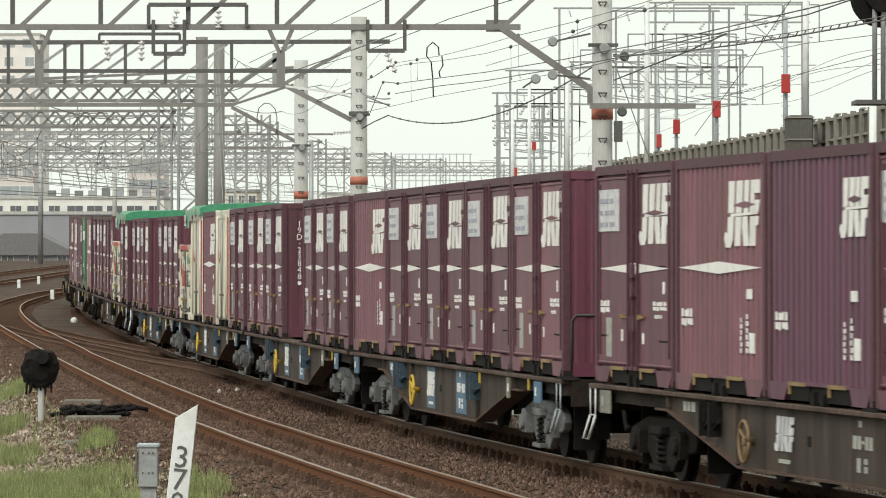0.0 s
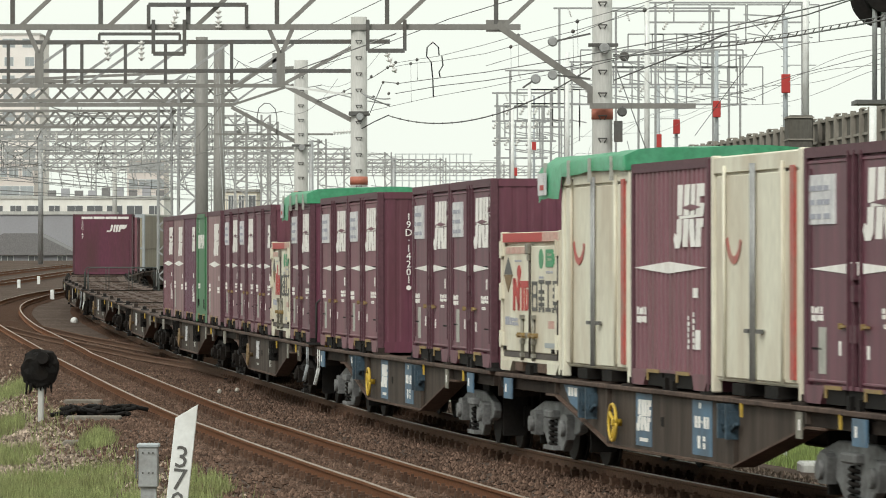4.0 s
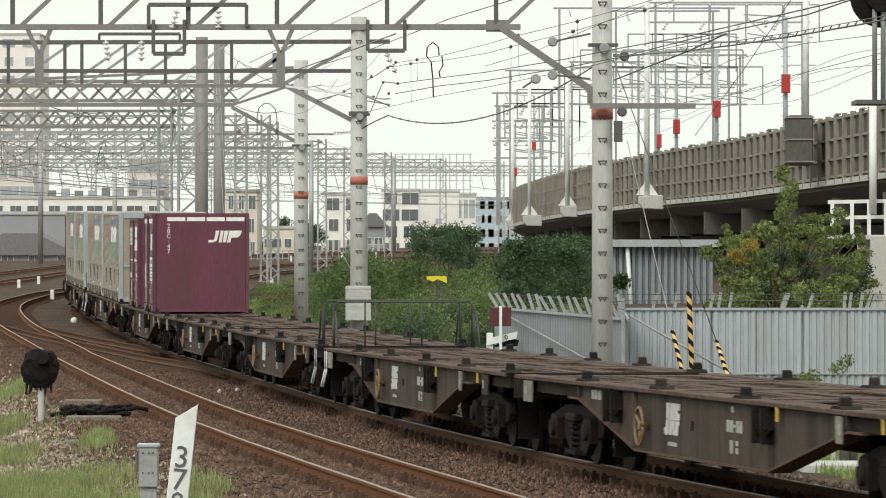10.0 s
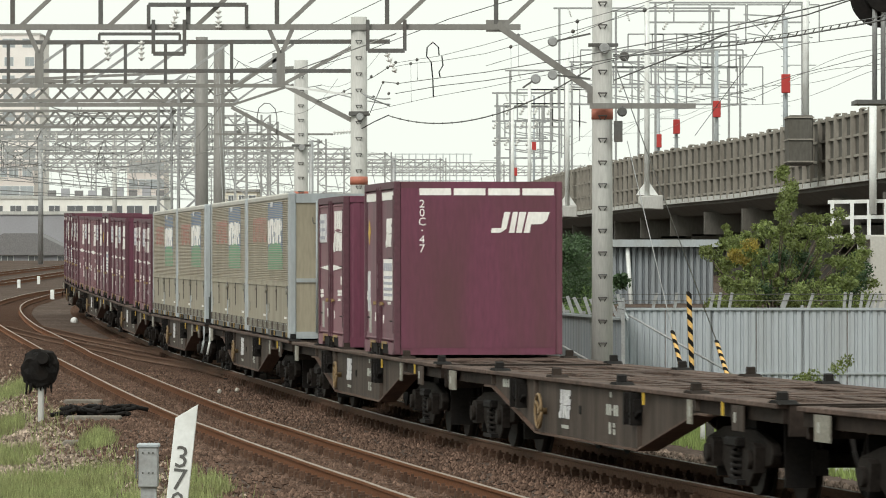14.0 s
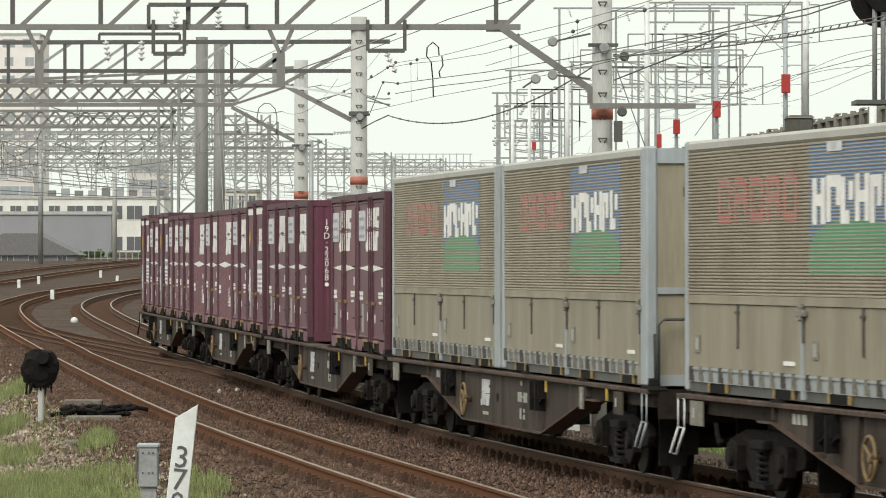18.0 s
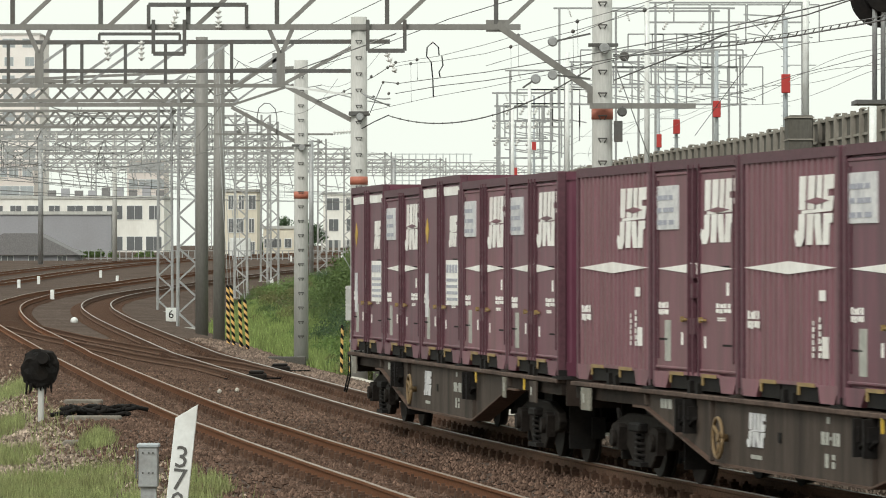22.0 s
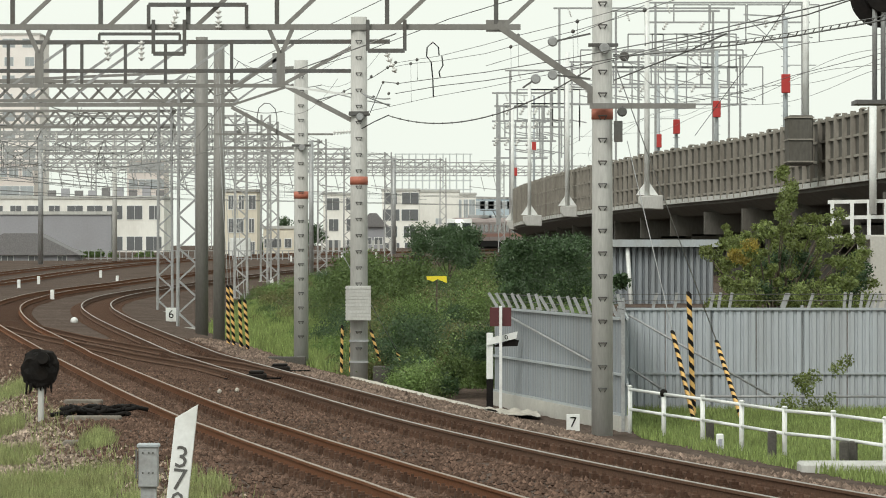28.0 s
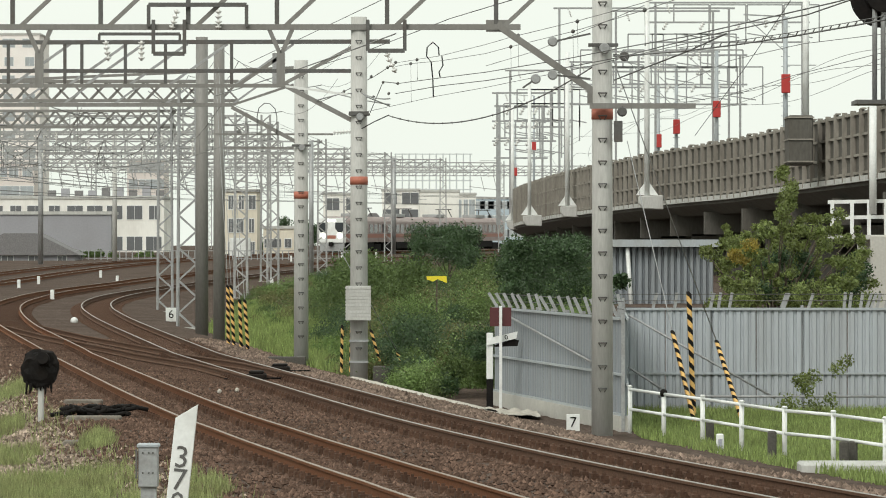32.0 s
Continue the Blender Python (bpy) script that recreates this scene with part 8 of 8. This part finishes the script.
# ---- buildings ----
def building(name, label, x0, x1, y, depth, z0, z1, wall, rows, cols, wz, ww, roof="flat", cat="building", glass=None):
    glass = glass or FARGLASS
    ob = tagged(new(name), label, cat, "far buildings")
    part("wall", bmesh_box((x0, x1, y, y + depth, z0, z1)), wall, ob)
    if roof == "flat":
        part("roof_edge", bmesh_box((x0 - 0.15, x1 + 0.15, y - 0.15, y + depth + 0.15, z1, z1 + 0.3)), CONCRETE, ob)
    else:
        bm = bmesh.new()
        prism(bm, [(x0 - 0.5, z1), (x1 + 0.5, z1), ((x0 + x1) / 2 + (x1 - x0) * 0.15, z1 + roof), ((x0 + x1) / 2 - (x1 - x0) * 0.15, z1 + roof)], y - 0.4, y + depth + 0.4)
        part("roof", bm, ROOF, ob)
    for j in range(rows):
        zc = z0 + (z1 - z0) * (j + 0.55) / rows
        for i in range(cols):
            xc = x0 + (x1 - x0) * (i + 0.5) / cols + random.uniform(-0.1, 0.1)
            w = ww * random.choice((0.7, 1.0, 1.0))
            o = part("window", bmesh_box((xc - w / 2 - 0.06, xc + w / 2 + 0.06, y - 0.05, y, zc - wz / 2 - 0.06, zc + wz / 2 + 0.06)), STEELWHITE, ob)
            part("pane", bmesh_box((xc - w / 2, xc - 0.02, y - 0.06, y - 0.045, zc - wz / 2, zc + wz / 2)), glass, o)
            part("pane", bmesh_box((xc + 0.02, xc + w / 2, y - 0.06, y - 0.045, zc - wz / 2, zc + wz / 2)), glass, o)
    return ob


def bsight(name, label, a0, a1, top, y, depth, wall, rows, cols, wz, ww, roof="flat", z0=1.0, cat="building"):
    p, q = sight(a0, top, y), sight(a1, top, y)
    # Beyond 690 m the panes turn pale, with haze in their colour.
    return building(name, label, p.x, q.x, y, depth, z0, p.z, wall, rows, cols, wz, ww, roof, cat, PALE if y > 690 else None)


bsight("warehouse", "grey metal-clad warehouse with a flat roof", -120, 196, 380, 480, 9, WALLGREY, 0, 0, 1, 1, cat="warehouse")
bsight("office_building", "long off-white office building with dark windows", -200, 290, 352, 560, 14, WALLWHITE, 2, 14, 1.5, 1.7)
bsight("house", "low house with a grey-brown tiled roof", -60, 132, 452, 440, 8, WALLGREY, 1, 4, 0.6, 1.0, 1.9, cat="house")
# The tower's wall colour is lightened to paint haze.
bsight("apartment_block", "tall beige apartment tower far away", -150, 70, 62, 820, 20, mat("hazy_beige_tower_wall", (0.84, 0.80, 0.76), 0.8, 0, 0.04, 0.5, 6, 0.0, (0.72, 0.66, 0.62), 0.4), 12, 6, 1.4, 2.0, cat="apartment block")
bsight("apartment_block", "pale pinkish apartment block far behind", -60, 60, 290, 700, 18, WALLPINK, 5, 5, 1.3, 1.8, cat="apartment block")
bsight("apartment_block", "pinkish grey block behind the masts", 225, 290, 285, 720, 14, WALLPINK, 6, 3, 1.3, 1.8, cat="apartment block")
bsight("office_building", "cream office building with narrow windows", 398, 455, 340, 520, 10, WALLCREAM, 3, 3, 1.4, 0.7)
bsight("house", "low grey house with a flat roof", 466, 520, 405, 540, 8, WALLCREAM, 1, 3, 0.9, 1.0, cat="house")
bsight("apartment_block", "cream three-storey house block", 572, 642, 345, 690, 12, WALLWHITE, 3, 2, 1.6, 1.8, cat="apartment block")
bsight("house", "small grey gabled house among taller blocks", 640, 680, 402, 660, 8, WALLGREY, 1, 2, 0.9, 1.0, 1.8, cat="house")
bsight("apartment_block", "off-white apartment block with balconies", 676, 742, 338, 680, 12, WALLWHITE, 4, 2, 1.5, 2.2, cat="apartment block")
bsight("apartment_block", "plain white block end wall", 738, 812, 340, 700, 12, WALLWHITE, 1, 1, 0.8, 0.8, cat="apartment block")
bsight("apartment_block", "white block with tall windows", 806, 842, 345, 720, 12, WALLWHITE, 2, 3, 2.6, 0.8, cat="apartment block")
# Blue-grey haze is mixed into this block's cladding colour.
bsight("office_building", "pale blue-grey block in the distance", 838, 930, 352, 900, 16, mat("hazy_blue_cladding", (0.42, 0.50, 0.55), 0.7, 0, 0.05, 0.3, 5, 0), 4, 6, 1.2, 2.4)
for i in range(9):
    p = sight(90 + i * 24, 349, 565)
    ob = tagged(new("roof_unit"), "grey ventilation unit on the office roof", "roof unit", "roof units")
    part("casing", bmesh_box((p.x - 0.45, p.x + 0.45, 566, 567, p.z, p.z + random.uniform(0.6, 1.3))), WALLGREY if i % 2 else ROOF, ob)
for i in range(14):
    p = sight(570 + i * 10, 440, 560)
    ob = tagged(new("picket"), "pale concrete fence picket beyond the far tracks", "fence post", "pickets")
    part("picket", bmesh_box((p.x - 0.12, p.x + 0.12, 560, 560.2, p.z - 0.8, p.z + 0.9)), CONCRETE, ob)
bm = bmesh.new()
p = sight(424, 450, 470)
box(bm, p.x - 0.95, p.x + 0.95, 470, 472, p.z - 0.4, p.z + 1.5)
tagged(part("white_cabinet", bm, STEELWHITE, None, "", 0.05), "white equipment cabinet beside the far tracks", "cabinet")
# pale net tower frames on the skyline
ob = tagged(new("net_frame"), "pale tall net frame on the skyline", "net frame")
# The net's pale steel has distance haze in its colour.
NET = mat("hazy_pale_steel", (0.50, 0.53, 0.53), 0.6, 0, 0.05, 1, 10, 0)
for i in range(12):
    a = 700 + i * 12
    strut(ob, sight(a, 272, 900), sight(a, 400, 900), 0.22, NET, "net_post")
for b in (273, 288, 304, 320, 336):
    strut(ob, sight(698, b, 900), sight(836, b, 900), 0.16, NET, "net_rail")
far_fence = thing("low_fence", "grey low fence along the far track", "fence")
for i in range(60):
    x = -40 + i * 0.55
    part("fence_post", bmesh_box((x, x + 0.08, 445, 445.1, 1.0, 2.2)), STEEL, far_fence)
for z in (1.5, 2.15):
    part("fence_rail", bmesh_box((-40, -7, 445.02, 445.08, z, z + 0.07)), STEEL, far_fence)

# ---- passenger train ----
CROWS = poly_rows(C_LINE, 0.0, 2.0)
CP = np.array([(r[0], r[1], r[2]) for r in CROWS])
CD = np.concatenate([[0], np.cumsum(np.hypot(*np.diff(CP[:, :2], axis=0).T))])
HEAD_32 = float(np.interp(500, CP[:, 1], CD))


def rail_car(front):
    ob = thing("passenger_rail_car", "silver commuter rail car with orange stripe and lit headlamps" if front else "silver commuter rail car with orange stripe", "rail car", "commuter train")
    # Steel body with the brownish distance haze put into its colour.
    SILVER = MADE.setdefault("silver", mat("hazed_brown_steel_body", (0.34, 0.265, 0.25), 0.5, 0.2, 0.06, 1, 12, 0.02, (0.25, 0.17, 0.15), 0.5))
    STRIPE = MADE.setdefault("stripe", mat("orange_red_stripe", (0.34, 0.13, 0.09), 0.5, 0, 0.08, 2, 15, 0))
    l = 9.75
    bm = bmesh.new()
    prism(bm, [(-1.40, 1.05), (-1.42, 2.2), (-1.36, 3.15), (-1.1, 3.45), (-0.5, 3.62), (0.5, 3.62), (1.1, 3.45), (1.36, 3.15), (1.42, 2.2), (1.40, 1.05)], -l, l, "yz")
    part("body", bm, SILVER, ob)
    for s in (-1, 1):
        boxes("stripe", [(-l, l, *sorted((s * 1.405, s * 1.43)), 1.5, 1.85)], STRIPE, ob)
        for x in (-6.5, 0, 6.5):
            boxes("door", [(x - 0.65, x + 0.65, *sorted((s * 1.40, s * 1.425)), 1.1, 3.0)], SILVER, ob)
            boxes("door_window", [(x - 0.5, x - 0.08, *sorted((s * 1.42, s * 1.432)), 2.0, 2.85), (x + 0.08, x + 0.5, *sorted((s * 1.42, s * 1.432)), 2.0, 2.85)], GLASS, ob)
        for x in (-8.6, -4.6, -2.4, 2.4, 4.6, 8.6):
            boxes("window", [(x - 0.75, x + 0.75, *sorted((s * 1.395, s * 1.425)), 2.0, 2.85)], GLASS, ob)
    for x in (-6.9, 6.9):
        boxes("bogie", [(x - 1.6, x + 1.6, -1.1, 1.1, 0.12, 0.85)], BLACK, ob)
    boxes("underfloor_gear", [(-4.5, 4.5, -1.25, 1.25, 0.35, 1.05)], BLACK, ob, "", 0.05)
    boxes("roof_unit", [(-2.0, 2.0, -0.8, 0.8, 3.6, 3.95)], STEEL, ob, "", 0.05)
    bm = bmesh.new()
    for a, b in (((-6, -0.7, 3.7), (-5, -0.5, 4.5)), ((-6, 0.7, 3.7), (-5, 0.5, 4.5)), ((-5, -0.9, 4.5), (-5, 0.9, 4.5))):
        rod(bm, a, b, 0.05, n=6)
    part("pantograph", bm, STEELDARK, ob)
    if front:
        x = l
        boxes("front_face", [(x, x + 0.12, -1.44, 1.44, 1.0, 3.5)], STEELWHITE, ob, "white front end", 0.06)
        for y in (-0.86, 0.86):
            bm = bmesh.new()
            prism(bm, [(y - 0.47, 3.02), (y - 0.47, 2.45), (y - 0.2, 2.05), (y + 0.2, 2.05), (y + 0.47, 2.45), (y + 0.47, 3.02)], x + 0.11, x + 0.14, "yz")
            part("windscreen", bm, GLASS, ob, "dark windscreen")
        boxes("destination_board", [(x + 0.11, x + 0.15, -0.4, 0.4, 3.12, 3.3)], LAMP, ob)
        boxes("front_stripe", [(x + 0.11, x + 0.14, -0.45, 0.45, 1.42, 1.75)], STRIPE, ob)
        # Lamp discs are oversized so that their shape stands for the glare.
        for y in (-0.85, 0.85):
            bm = bmesh.new()
            rod(bm, (x + 0.1, y, 1.72), (x + 0.17, y, 1.72), 0.25, n=14)
            part("headlamp", bm, LAMP, ob, "lit headlamp")
        boxes("snow_plough", [(x - 0.3, x + 0.05, -1.2, 1.2, 0.2, 0.95)], STEEL, ob)
        boxes("coupler", [(x + 0.1, x + 0.5, -0.2, 0.2, 0.7, 1.1)], BLACK, ob)
    return ob


def car_pose(d):
    pa, pb = [Vector([float(np.interp(q, CD, CP[:, i])) for i in range(3)]) for q in (d + 6.9, d - 6.9)]
    v = (pb - pa).normalized()
    left = Vector((0, 0, 1)).cross(v).normalized()
    m = Matrix((v, left, v.cross(left))).transposed().to_4x4()
    m.translation = (pa + pb) / 2
    return m


for i in range(4):
    car = rail_car(i == 0)
    MOVERS.append((car, lambda t, i=i: car_pose(min(HEAD_32 + 10 + 20 * i + 15.7 * (32 - t), CD[-1] - 8 - 20.0 * (3 - i)))))


# ---- what moves ----
def motions():
    times = [float(t) for t in range(33)]
    for ob, at in MOVERS:
        walk(ob, [(t, at(t)) for t in times])


motions()
